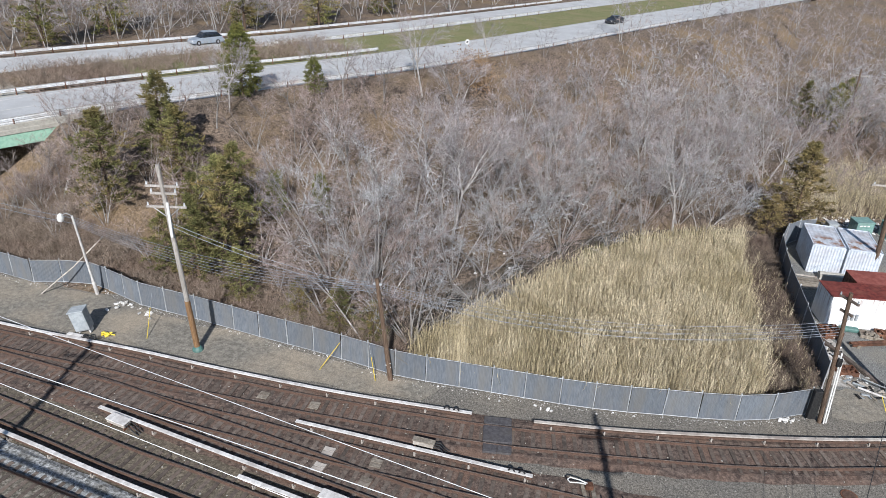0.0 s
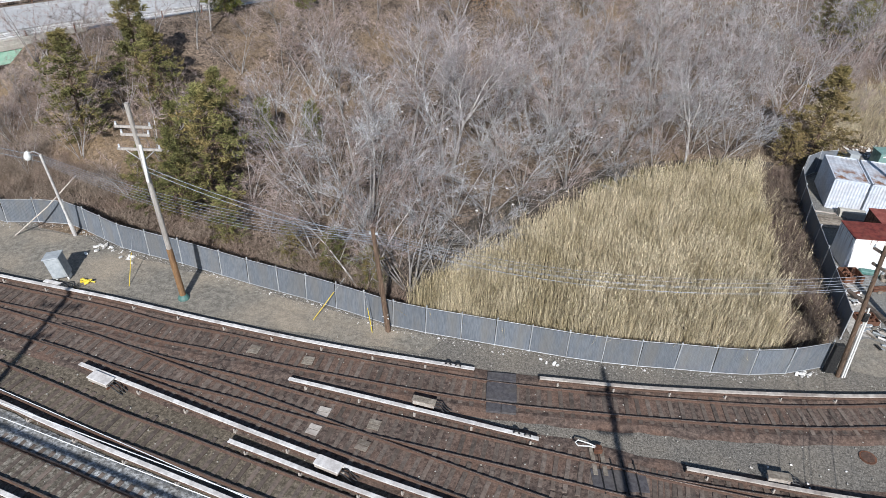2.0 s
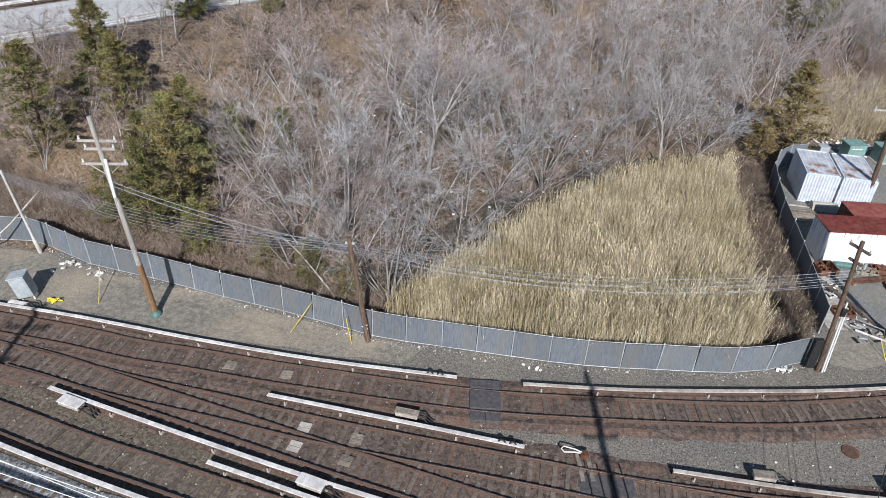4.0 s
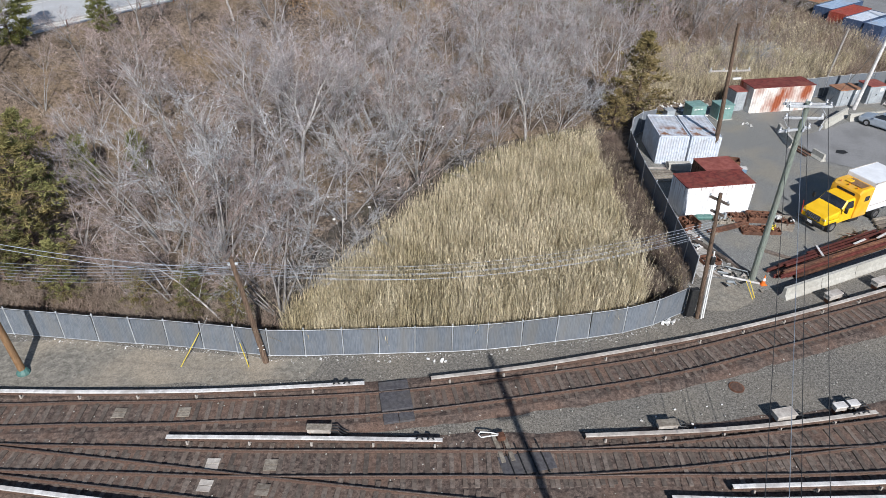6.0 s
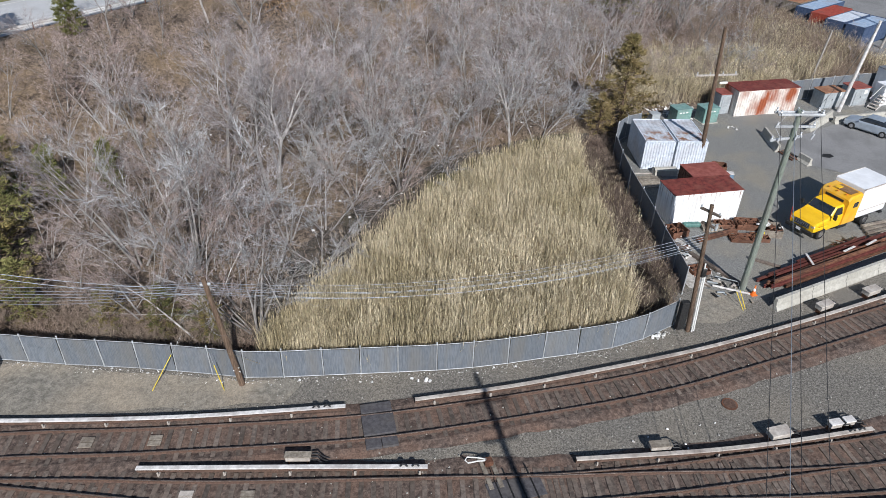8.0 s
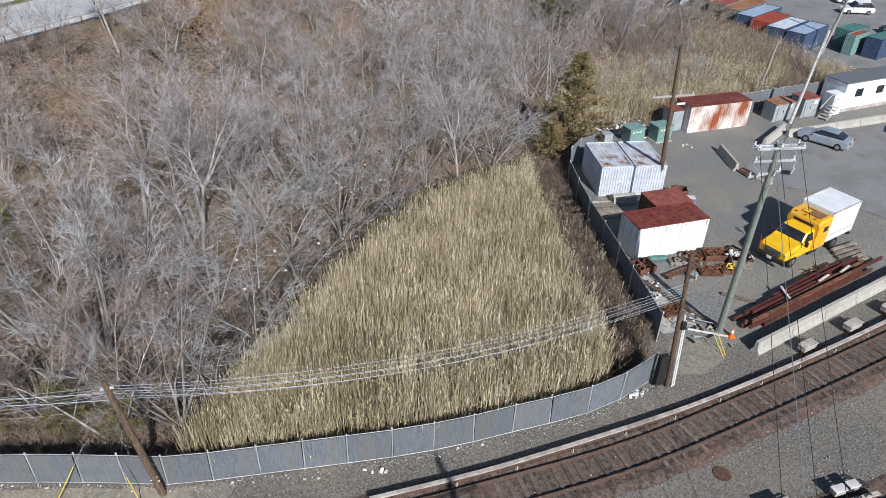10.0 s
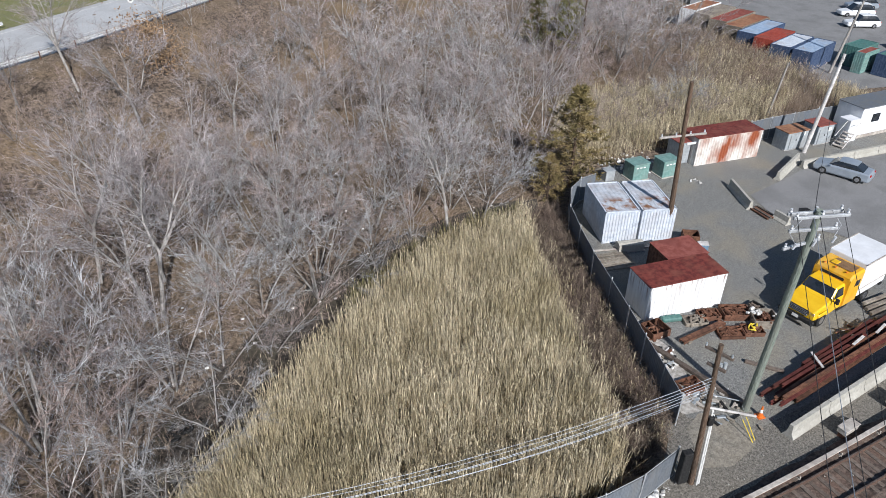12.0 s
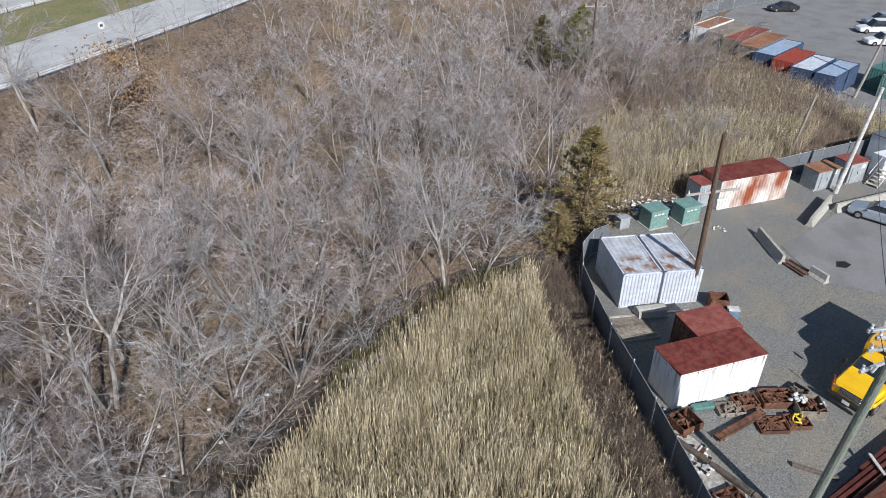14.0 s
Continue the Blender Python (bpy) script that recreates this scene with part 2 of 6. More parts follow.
CARDRK = mat("dark_car_paint", (.02, .022, .028), (.035, .036, .042), 2, rough=.3, bump=0, local=True, spec=.6)
REDLAMP = mat("red_lens", (.35, .02, .015), (.45, .03, .02), 3, rough=.3, bump=0, local=True)
LAMPW = mat("clear_lens", (.6, .6, .58), (.72, .72, .7), 3, rough=.2, bump=0, local=True)
ORANGE = mat("orange_plastic", (.62, .13, .02), (.75, .19, .03), 4, rough=.5, bump=0, local=True)
BLUEC = mat("blue_container_steel", (.24, .33, .46), (.36, .45, .57), 3, (.3, .3, .32), .7, rough=.6, bump=.1, local=True)
NAVYC = mat("navy_container_steel", (.035, .06, .12), (.07, .10, .17), 3, rough=.6, bump=.1, local=True)
REDC = mat("red_container_steel", (.26, .045, .03), (.36, .075, .05), 3, (.2, .08, .06), .7, rough=.6, bump=.1, local=True)
REDBEAM = mat("red_primed_rusty_steel", (.085, .022, .019), (.15, .042, .034), 2.5, (.11, .05, .036), .7, rough=.8, bump=.3, rnd=.3, local=True)
BROWNC = mat("brown_container_steel", (.24, .115, .065), (.36, .19, .11), 3, (.20, .06, .04), .6, rough=.7, bump=.2, local=True)
LITTERW = mat("pale_litter", (.42, .40, .37), (.80, .80, .79), 4, rough=.7, bump=0, island=.3)
GIRDER = mat("pale_green_girder", (.28, .50, .38), (.36, .58, .46), 3, rough=.6, bump=.1)
YELP = mat("yellow_plastic", (.62, .47, .04), (.74, .58, .07), 4, rough=.5, bump=0)
SIGNW = mat("sign_white", (.7, .7, .68), (.8, .8, .78), 4, rough=.5, bump=0)
RUBBLE = mat("rubble_concrete", (.3, .28, .25), (.55, .52, .48), 4, (.2, .17, .15), .9, rough=.95, bump=.8, detail=8)
TEAL = mat("blue_pipe", (.10, .17, .24), (.17, .25, .33), 4, rough=.5, bump=0)


# ---------------------------------------------------------------- mesh helpers
class Mesh:
    """Vertices and faces that grow piece by piece."""

    def __init__(self):
        self.v, self.f = [], []

    def add(self, vs, fs):
        o = len(self.v)
        self.v += [tuple(p) for p in vs]
        self.f += [tuple(i + o for i in q) for q in fs]
        return self

    def box(self, c, s, m=None, bev=0.0):
        """A box of centre c and size s; bev chamfers its upright and flat edges."""
        x, y, z = (k / 2 for k in s)
        if bev <= 0:
            vs = [Vector((i * x, j * y, k * z)) for k in (-1, 1) for j in (-1, 1) for i in (-1, 1)]
            fs = [(0, 2, 3, 1), (4, 5, 7, 6), (0, 1, 5, 4), (2, 6, 7, 3), (0, 4, 6, 2), (1, 3, 7, 5)]
        else:
            b = min(bev, x * .9, y * .9, z * .9)

            def ring(zz, dx):
                X, Y = x - dx, y - dx
                return [(X - b, -Y), (X, -Y + b), (X, Y - b), (X - b, Y), (-X + b, Y), (-X, Y - b), (-X, -Y + b), (-X + b, -Y)], zz
            vs, fs = [], []
            for r, zz in (ring(-z, b * .7), ring(-z + b, 0), ring(z - b, 0), ring(z, b * .7)):
                vs += [Vector((p[0], p[1], zz)) for p in r]
            for k in range(3):
                for i in range(8):
                    a, d = k * 8 + i, k * 8 + (i + 1) % 8
                    fs.append((a, d, d + 8, a + 8))
            fs += [tuple(range(7, -1, -1)), tuple(range(24, 32))]
        if m is not None:
            vs = [m @ p for p in vs]
        c = Vector(c)
        return self.add([p + c for p in vs], fs)

    def tube(self, pts, radii, n=6, cap=True):
        pts = [Vector(p) for p in pts]
        if not hasattr(radii, "__len__"):
            radii = [radii] * len(pts)
        vs, fs = [], []
        for i, p in enumerate(pts):
            d = (pts[min(i + 1, len(pts) - 1)] - pts[max(i - 1, 0)]).normalized()
            a = d.cross(Vector((0, 0, 1)) if abs(d.z) < .9 else Vector((1, 0, 0))).normalized()
            b = d.cross(a)
            for k in range(n):
                w = 2 * math.pi * k / n
                vs.append(p + (a * math.cos(w) + b * math.sin(w)) * radii[i])
        for i in range(len(pts) - 1):
            for k in range(n):
                q = (k + 1) % n
                fs.append((i * n + k, i * n + q, (i + 1) * n + q, (i + 1) * n + k))
        if cap:
            fs += [tuple(range(n - 1, -1, -1)), tuple(range((len(pts) - 1) * n, len(pts) * n))]
        return self.add(vs, fs)

    def needle(self, p, q, r):
        """A three-sided spike from p to q."""
        p, q = Vector(p), Vector(q)
        d = q - p
        a = d.cross(Vector((0, 0, 1)) if abs(d.z) < .9 * d.length else Vector((1, 0, 0)))
        a.normalize()
        b = d.cross(a).normalized()
        return self.add([p + a * r, p - a * (r * .5) + b * (r * .87), p - a * (r * .5) - b * (r * .87), q], [(0, 1, 3), (1, 2, 3), (2, 0, 3)])

    def blade(self, p, q, w, rng):
        """A fine twig from p to q, w wide at its foot."""
        p, q = Vector(p), Vector(q)
        a = (q - p).cross(Vector((rng.gauss(0, 1), rng.gauss(0, 1), rng.gauss(0, 1)))).normalized() * (w / 2)
        return self.add([p + a, p - a, q], [(0, 1, 2)])

    def ribbon(self, pts, w, rng):
        """A thin shoot along pts, tapering to its tip."""
        n = len(pts) - 1
        a = (pts[-1] - pts[0]).cross(Vector((rng.gauss(0, 1), rng.gauss(0, 1), rng.gauss(0, 1)))).normalized() * (w / 2)
        vs, fs = [], []
        for i, p in enumerate(pts[:-1]):
            k = 1 - .8 * i / n
            vs += [p + a * k, p - a * k]
            if i:
                fs.append((2 * i - 2, 2 * i - 1, 2 * i + 1, 2 * i))
        vs.append(pts[-1])
        fs.append((2 * n - 2, 2 * n - 1, 2 * n))
        return self.add(vs, fs)

    def sweep(self, pts, prof, closed=True):
        """A profile of (sideways, up) pairs carried along a line of points on the level."""
        pts = [Vector(p) for p in pts]
        n, vs, fs = len(prof), [], []
        for i, p in enumerate(pts):
            d = pts[min(i + 1, len(pts) - 1)] - pts[max(i - 1, 0)]
            s = Vector((-d.y, d.x, 0)).normalized()
            vs += [p + s * a + Vector((0, 0, b)) for a, b in prof]
        for i in range(len(pts) - 1):
            for k in range(n if closed else n - 1):
                q = (k + 1) % n
                fs.append((i * n + k, i * n + q, (i + 1) * n + q, (i + 1) * n + k))
        if closed:
            fs += [tuple(range(n)), tuple(range(len(pts) * n - 1, (len(pts) - 1) * n - 1, -1))]
        return self.add(vs, fs)

    def corrugated(self, o, along, up, length, height, pitch=.28, depth=.05):
        """A ribbed sheet from corner o, with its ribs running along up; ribs stand out to along x up."""
        o, along, up = Vector(o), Vector(along).normalized(), Vector(up).normalized()
        out = along.cross(up)
        n = max(2, round(length / pitch))
        w = length / n
        vs, fs = [], []
        for i in range(n):
            for fr, dd in ((0, 0), (.32, 0), (.5, depth), (.82, depth)):
                p = o + along * (w * (i + fr)) + out * dd
                vs += [p, p + up * height]
        p = o + along * length
        vs += [p, p + up * height]
        for i in range(len(vs) // 2 - 1):
            fs.append((2 * i, 2 * i + 2, 2 * i + 3, 2 * i + 1))
        return self.add(vs, fs)

    def data(self, name, *materials):
        me = bpy.data.meshes.new(name)
        me.from_pydata(self.v, [], self.f)
        for m in materials:
            me.materials.append(m)
        me.update()
        return me


def thing(name, label, category, m=None, group="", kind=""):
    ob = new(name)
    ob.empty_display_size = .3
    if m is not None:
        ob.matrix_world = m
    return tagged(ob, label, category, group, kind)


def part(name, mesh, material, parent, label=""):
    me = mesh if isinstance(mesh, bpy.types.Mesh) else mesh.data(name, material)
    ob = new(name, me)
    ob.parent = parent
    return tagged(ob, label)


def single(name, mesh, material, label, category="", group="", kind="", m=None):
    ob = new(name, mesh if isinstance(mesh, bpy.types.Mesh) else mesh.data(name, material))
    if m is not None:
        ob.matrix_world = m
    return tagged(ob, label, category, group, kind)


def smooth(pts, step):
    """Points at even steps along a smooth line through pts."""
    P = [Vector((*p, 0)) if len(p) == 2 else Vector(p) for p in pts]
    P = [P[0] * 2 - P[1]] + P + [P[-1] * 2 - P[-2]]
    fine = []
    for i in range(1, len(P) - 2):
        a, b, c, d = P[i - 1:i + 3]
        n = 16
        for k in range(n):
            t = k / n
            fine.append(.5 * ((2 * b) + (c - a) * t + (2 * a - 5 * b + 4 * c - d) * t * t + (3 * b - a - 3 * c + d) * t ** 3))
    fine.append(P[-2])
    out, left = [fine[0]], step
    for a, b in zip(fine, fine[1:]):
        L = (b - a).length
        at = 0.0
        while L - at >= left:
            at += left
            out.append(a + (b - a) * (at / L))
            left = step
        left -= L - at
    if (out[-1] - fine[-1]).length > step * .3:
        out.append(fine[-1])
    return out


def side(pts, off):
    """The line moved sideways (to the left of its way) by off."""
    out = []
    for i, p in enumerate(pts):
        d = pts[min(i + 1, len(pts) - 1)] - pts[max(i - 1, 0)]
        out.append(p + Vector((-d.y, d.x, 0)).normalized() * off)
    return out


def inside(x, y, poly):
    c, n = False, len(poly)
    for i in range(n):
        (x0, y0), (x1, y1) = poly[i], poly[i - 1]
        if (y0 > y) != (y1 > y) and x < (x1 - x0) * (y - y0) / (y1 - y0) + x0:
            c = not c
    return c


def sheet(name, poly, z, material, label, wob=.3, step=.7, kind="structure"):
    """A level sheet with an uneven outline."""
    vs = []
    n = len(poly)
    for i in range(n):
        a, b = Vector((*poly[i], 0)), Vector((*poly[(i + 1) % n], 0))
        k = max(1, int((b - a).length / step)) if wob else 1
        for j in range(k):
            p = a + (b - a) * (j / k)
            if wob:
                p += Vector((noise.noise(p * .6), noise.noise(p * .6 + Vector((31, 7, 0))), 0)) * wob
            vs.append((p.x, p.y, z))
    bm = bmesh.new()
    bv = [bm.verts.new(v) for v in vs]
    for tri in tessellate_polygon([[Vector(v) for v in vs]]):
        bm.faces.new([bv[i] for i in tri])
    for _ in range(7):
        far_ = [e for e in bm.edges if e.calc_length() > 6]
        if not far_:
            break
        bmesh.ops.subdivide_edges(bm, edges=far_, cuts=1)
        bmesh.ops.triangulate(bm, faces=[q for q in bm.faces if len(q.verts) > 3], ngon_method="BEAUTY")
    bmesh.ops.recalc_face_normals(bm, faces=bm.faces)
    for q in bm.faces:
        if q.normal.z < 0:
            q.normal_flip()
    me = bpy.data.meshes.new(name)
    bm.to_mesh(me)
    bm.free()
    me.materials.append(material)
    return tagged(new(name, me), label, kind=kind)


# ---------------------------------------------------------------- the lie of the land
GUARD = [(-74.0, -36.8), (-47.0, -1.8), (-32.0, 18.0), (-27.5, 24.0), (-15.0, 38.0), (-8.2, 45.0), (-1.8, 51.6), (6.0, 61.1), (16.4, 74.2), (28.0, 90.2), (61.0, 135.2), (131.0, 227.2), (301.0, 449.2)]
ROAD_Z = 7.0
ROADLINE = smooth(GUARD, 2.0)
RA = np.array([(p.x, p.y) for p in ROADLINE])
RD = np.gradient(RA, axis=0)
RD /= np.linalg.norm(RD, axis=1)[:, None]
S0 = int(np.argmin(np.abs(RA[:, 0] + 29.5)))


def off_road(x, y):
    """Metres from the near guard rail, away from the road, and metres along it past the bridge's abutment."""
    d = (RA[:, 0] - x) ** 2 + (RA[:, 1] - y) ** 2
    i = int(np.argmin(d))
    dx, dy = x - RA[i, 0], y - RA[i, 1]
    return dx * RD[i, 1] - dy * RD[i, 0], (i - S0) * 2.0 + dx * RD[i, 0] + dy * RD[i, 1]


def step01(a, b, x):
    t = min(1.0, max(0.0, (x - a) / (b - a)))
    return t * t * (3 - 2 * t)


def land(x, y):
    o, s = off_road(x, y)
    h = ROAD_Z * (1 - step01(.8, 24, o))
    if o < -33.2:
        h = ROAD_Z + 1.5 * step01(-33.2, -90, o)
    h *= step01(-8.5, 1.0, s)
    rough = noise.noise(Vector((x * .12, y * .12, 0))) * .5 + noise.noise(Vector((x * .5, y * .5, 3))) * .12
    wild = step01(0, 3, min(h * 1.5, 3)) if o < 24 else 0
    if h > ROAD_Z - .05 and -33.2 < o < .8:
        rough = 0
    return h + rough * wild * .6 - .03


gx = np.concatenate([np.array([-3000, -1200, -500, -250, -150, -110]), np.arange(-90, 131, 1.6), np.array([140, 170, 220, 320, 600, 1400, 3200])])
gy = np.concatenate([np.array([-2500, -900, -350, -150, -80]), np.arange(-60, 151, 1.6), np.array([160, 190, 240, 350, 700, 1600, 4000])])
g = Mesh()
for yy in gy:
    for xx in gx:
        g.v.append((xx, yy, land(xx, yy)))
nx = len(gx)
for j in range(len(gy) - 1):
    for i in range(nx - 1):
        a = j * nx + i
        g.f.append((a, a + 1, a + nx + 1, a + nx))
gr = single("ground", g, LITTER, "leaf-strewn brown woodland ground rising to the road", kind="structure")
gr.data.polygons.foreach_set("use_smooth", [True] * len(gr.data.polygons))

FENCE = [(-44, 12.5), (-33, 8.4), (-25.6, 5.7), (-21.6, 4.6), (-19.5, 5.0), (-17.3, 5.1), (-15.6, 4.5), (-12.3, 3.0), (-10.2, 2.5), (-7.7, 1.95),
         (-4.7, 1.15), (-2.7, .6), (-.6, .1), (1.3, -.35), (3.3, -.9), (5.2, -1.45), (7.0, -2.0), (9.0, -2.3), (11.1, -2.5), (13.1, -2.7),
         (15.1, -2.9), (17.2, -3.1), (19.2, -3.2), (21.2, -3.2), (23.3, -3.1), (25.3, -3.05), (27.5, -2.9), (29.6, -2.45), (31.95, -1.55)]
YFENCE = [(33.9, 1.2), (34.25, 3.4), (34.6, 5.9), (35.0, 8.4), (35.4, 11.3), (35.8, 14.4), (36.4, 17.6), (37.1, 20.6), (38.3, 23.1), (39.8, 24.4), (41.4, 24.9)]

sheet("gravel_yard_ground", [(-95, -70), (33, -70), (33, .4), (31.5, -1.3), (27.5, -2.4), (21, -2.7),
      (13, -2.2), (7, -1.5), (1.3, .2), (-5, 1.8), (-12.3, 3.6), (-16, 5.2), (-21, 5.4), (-33, 9), (-44, 13), (-95, 30)], .0, GRAVEL, "grey crushed-stone ground beside the tracks", .1)
sheet("gravel_yard_ground", [(32.9, -70), (110, -70), (110, 25), (66.5, 25.6), (62.5, 30.8), (44, 29.5), (41, 25.5), (38, 23), (36.2, 17), (35.2, 10), (33.5, 2), (32.9, 0)],
      .001, GRAVEL, "grey crushed-stone ground round the storage yard", 0)
sheet("dirt_strip", [(-60, 13), (-44, 11.8), (-33, 7.7), (-25, 5.2), (-20, 4.4), (-15.6, 3.8), (-10, 2), (-4.7, .8), (1.3, -.6), (7, -2.3), (10, -2.9), (9, -4.1), (2, -3.6), (-6, -2.5), (-14, -1.2), (-22, .3), (-45, 5), (-60, 8)],
      .012, DIRT, "sandy dirt strip along the fence", .5)
sheet("yard_ground", [(34.8, 1.5), (38, -.2), (44, 1), (52, 3.5), (60, 6), (66, 8), (110, 18), (110, 34.5), (84, 33.5), (62, 31.2), (44.5, 29.2), (41, 25), (38.2, 22.5), (36.3, 16), (35.2, 9)],
      .012, YARD, "grey gravel storage yard", 0)
sheet("asphalt_yard", [(53.3, 17), (56.2, 14.4), (60.4, 6.2), (66, 8), (110, 18), (110, 26), (67, 24.8), (61.8, 24.4), (58, 22.9), (53.9, 21.5)], .045, ASPHALT, "worn grey asphalt yard", 0)
# Strip of dark soil; the shadow along the wood's edge is painted in.
sheet("shaded_soil_strip", [(6.8, .2), (9.5, 3.2), (13.2, 7.4), (17.4, 12.4), (21, 16.0), (25, 18.9), (29, 20.8), (33, 22.4), (36, 23.4), (36.8, 25.8), (33, 26), (28, 24.6), (22.8, 22.6), (18.2, 19.4), (14.2, 15.4), (10, 10.4), (7.0, 5.8), (5.2, 2.4)],
      .008, SOIL_DARK, "dark soil along the reed bed, with shade in its colour", .12)
sheet("reed_floor", [(7.7, -1.6), (11, -2.0), (17, -2.55), (23, -2.6), (28, -2.2), (30.1, .6), (31.3, 7), (32.4, 15), (34.3, 21.6), (32, 21.6), (28, 19.9), (24.5, 18), (20.8, 15), (14.3, 8.2), (8.6, 1.2)], .016, SOIL_DARK, "dark soil under the reeds", 0)
sheet("bare_soil", [(33.6, -1.6), (35.2, -1.9), (36.8, -1.3), (37.6, -.2), (37.0, 1.0), (35.6, 1.5), (34.4, .6)], .014, DIRT, "sandy bare soil round the pole's foot", .4, .4)
sheet("car_park", [(80.5, 40), (115, 38), (170, 60), (160, 120), (105, 92), (88, 78), (78, 73), (80, 56)], .02, ASPHALT, "pale grey asphalt car park", .15)
sheet("concrete_slab", [(34.6, 1.7), (35.9, 1.6), (37.1, 6.2), (36.5, 7.9), (35.4, 8.2), (34.9, 5)], .06, RUBBLE, "broken pale concrete slab beside the fence", .2)


# ---------------------------------------------------------------- the railway
def track(name, pts, label, tie_step=.58, tie_len=2.6, bed=BALLAST, width=1.75, z=0.0, bz=.05, shoulder=0.0):
    """A pair of rails on ties with their ballast."""
    line = smooth(pts, .8)
    b = Mesh()
    n = len(line)
    for i, p in enumerate(line):
        d = line[min(i + 1, n - 1)] - line[max(i - 1, 0)]
        s = Vector((-d.y, d.x, 0)).normalized()
        wl = width + noise.noise(p * .8) * .22
        wr = width + noise.noise(p * .8 + Vector((9, 4, 0))) * .22
        e = noise.noise(p * 1.7) * .06
        for off, up in ((-wr - .3, -.035), (-wr, shoulder * .6), (-1.2 + e, shoulder), (-.86 + e, 0), (.86 + e, 0), (1.2 + e, shoulder), (wl, shoulder * .6), (wl + .3, -.035)):
            b.v.append(tuple(p + s * off + Vector((0, 0, bz + up))))
        if i:
            o = (i - 1) * 8
            b.f += [(o + k, o + k + 1, o + k + 9, o + k + 8) for k in range(7)]
    t = thing(name, label, "railway track", group="railway tracks")
    part("ballast_bed", b, bed, t, "dirty crushed stone bed")
    for sgn in (1, -1):
        r = side(line, sgn * .7525)
        part("rail", Mesh().sweep([p + Vector((0, 0, .09 + z)) for p in r], [(-.07, 0), (.07, 0), (.02, .03), (.02, .11), (.036, .12), (.036, .15), (-.036, .15), (-.036, .12), (-.02, .11), (-.02, .03)]), RAIL, t)
        part("rail_head", Mesh().sweep([p + Vector((0, 0, .241 + z)) for p in r], [(-.032, 0), (.032, 0), (.028, .004), (-.028, .004)]), RAILTOP, t, "rail head worn to dull metal")
    me = Mesh().box((0, 0, 0), (.23, tie_len, .13), bev=.015).data("tie", TIE)
    tl = smooth(pts, tie_step)
    rng = random.Random(name)
    for i in range(1, len(tl) - 1):
        d = tl[i + 1] - tl[i - 1]
        o = new("tie", me)
        o.parent = t
        o.matrix_basis = pose(tl[i].x, tl[i].y, bz - .018 + rng.uniform(-.035, .02), 0, 0, math.degrees(math.atan2(d.y, d.x)) + rng.uniform(-1.5, 1.5))
    return t


T1 = [(-60, 4.6), (-30, -.9), (-18.2, -2.85), (-10.3, -3.95), (-6, -4.75), (-2.7, -5.1), (1.8, -5.68), (5.1, -6.0), (9.4, -6.4), (13.8, -6.65), (18, -6.6), (22, -6.45), (26.3, -6.22), (30.3, -5.78), (35.6, -4.85), (39.7, -4.1), (45, -3.05), (52, -1.5), (62, 1.2), (78, 6.5)]
T2 = [(-60, 3.0), (-30, -2.6), (-20, -4.35), (-14, -5.6), (-10, -6.45), (-5, -7.55), (0, -8.4), (5, -9.35), (10, -10.1), (16, -10.95), (21, -11.65), (26, -12.0), (30, -12.1), (34.5, -12.15), (39, -12.1), (46, -11.7), (55, -10.5), (70, -7.5)]
T2B = [(-12, -5.9), (-9, -6.6), (-5.5, -7.65), (-.9, -8.95), (3, -10.05), (5.7, -10.85), (8.2, -11.55), (11.6, -12.5), (14.5, -13.3), (17, -13.95), (20, -14.65), (25, -15.6), (34, -17)]
T2C = [(17, -11.1), (21.3, -11.75), (26, -12.35), (29.4, -12.85), (32.8, -13.3), (37, -13.7), (45, -14.2), (60, -14.5)]
T3 = [(-50, 1.2), (-30, -4.6), (-20, -7.4), (-14, -9.1), (-9.8, -10.3), (-5.9, -11.5), (-2.4, -12.4), (.8, -13.25), (3.85, -14.05), (6.7, -14.8), (10.5, -15.8), (18, -17.5), (30, -19.5)]
T4 = [(-50, -3.5), (-30, -9.0), (-20, -11.6), (-10, -14.2), (-6.5, -15.1), (-3.3, -16.0), (1, -17.1), (8, -18.8), (20, -21)]
T5 = [(-50, -7.6), (-30, -13), (-20, -15.6), (-10, -18.2), (-3.3, -20), (1, -21.1), (8, -22.8)]
track("railway_track", T1, bz=0.05, width=1.45, shoulder=.065, label="rusty curved track on dark ties beside the fence")
track("railway_track", T2, bz=0.044, label="rusty track with turnouts on oily dark ballast", width=1.65)
track("railway_track", T2B, bz=0.056, label="diverging rusty track leaving a turnout", z=.006, width=1.6)
track("railway_track", T2C, bz=0.062, label="diverging track of the turnout beside a switch stand", z=.006, tie_step=.62)
track("railway_track", T3, bz=0.038, label="little-used track half buried in brown ballast", bed=BALLAST_T, width=2.2)
track("railway_track", T4, bz=0.068, label="track half buried in mixed brown and pale ballast", bed=BALLAST_P, width=1.6)
track("railway_track", T5, bz=0.048, label="dark rusty track at the yard's edge", bed=BALLAST, width=1.8)
band = smooth([(-45, -2.2), (-30, -6.2), (-20, -8.95), (-11.8, -11.2), (-8, -12.35), (-4.6, -13.35), (1.6, -15.05), (5.9, -16.3), (14, -18.4)], 1.0)
pb_ = Mesh()
for p, q in zip(side(band, -.12), side(band, -1.5)):
    pb_.v += [(p.x + noise.noise(p) * .2, p.y + noise.noise(p + Vector((5, 5, 0))) * .15, .082), (q.x, q.y + noise.noise(q) * .2, .082)]
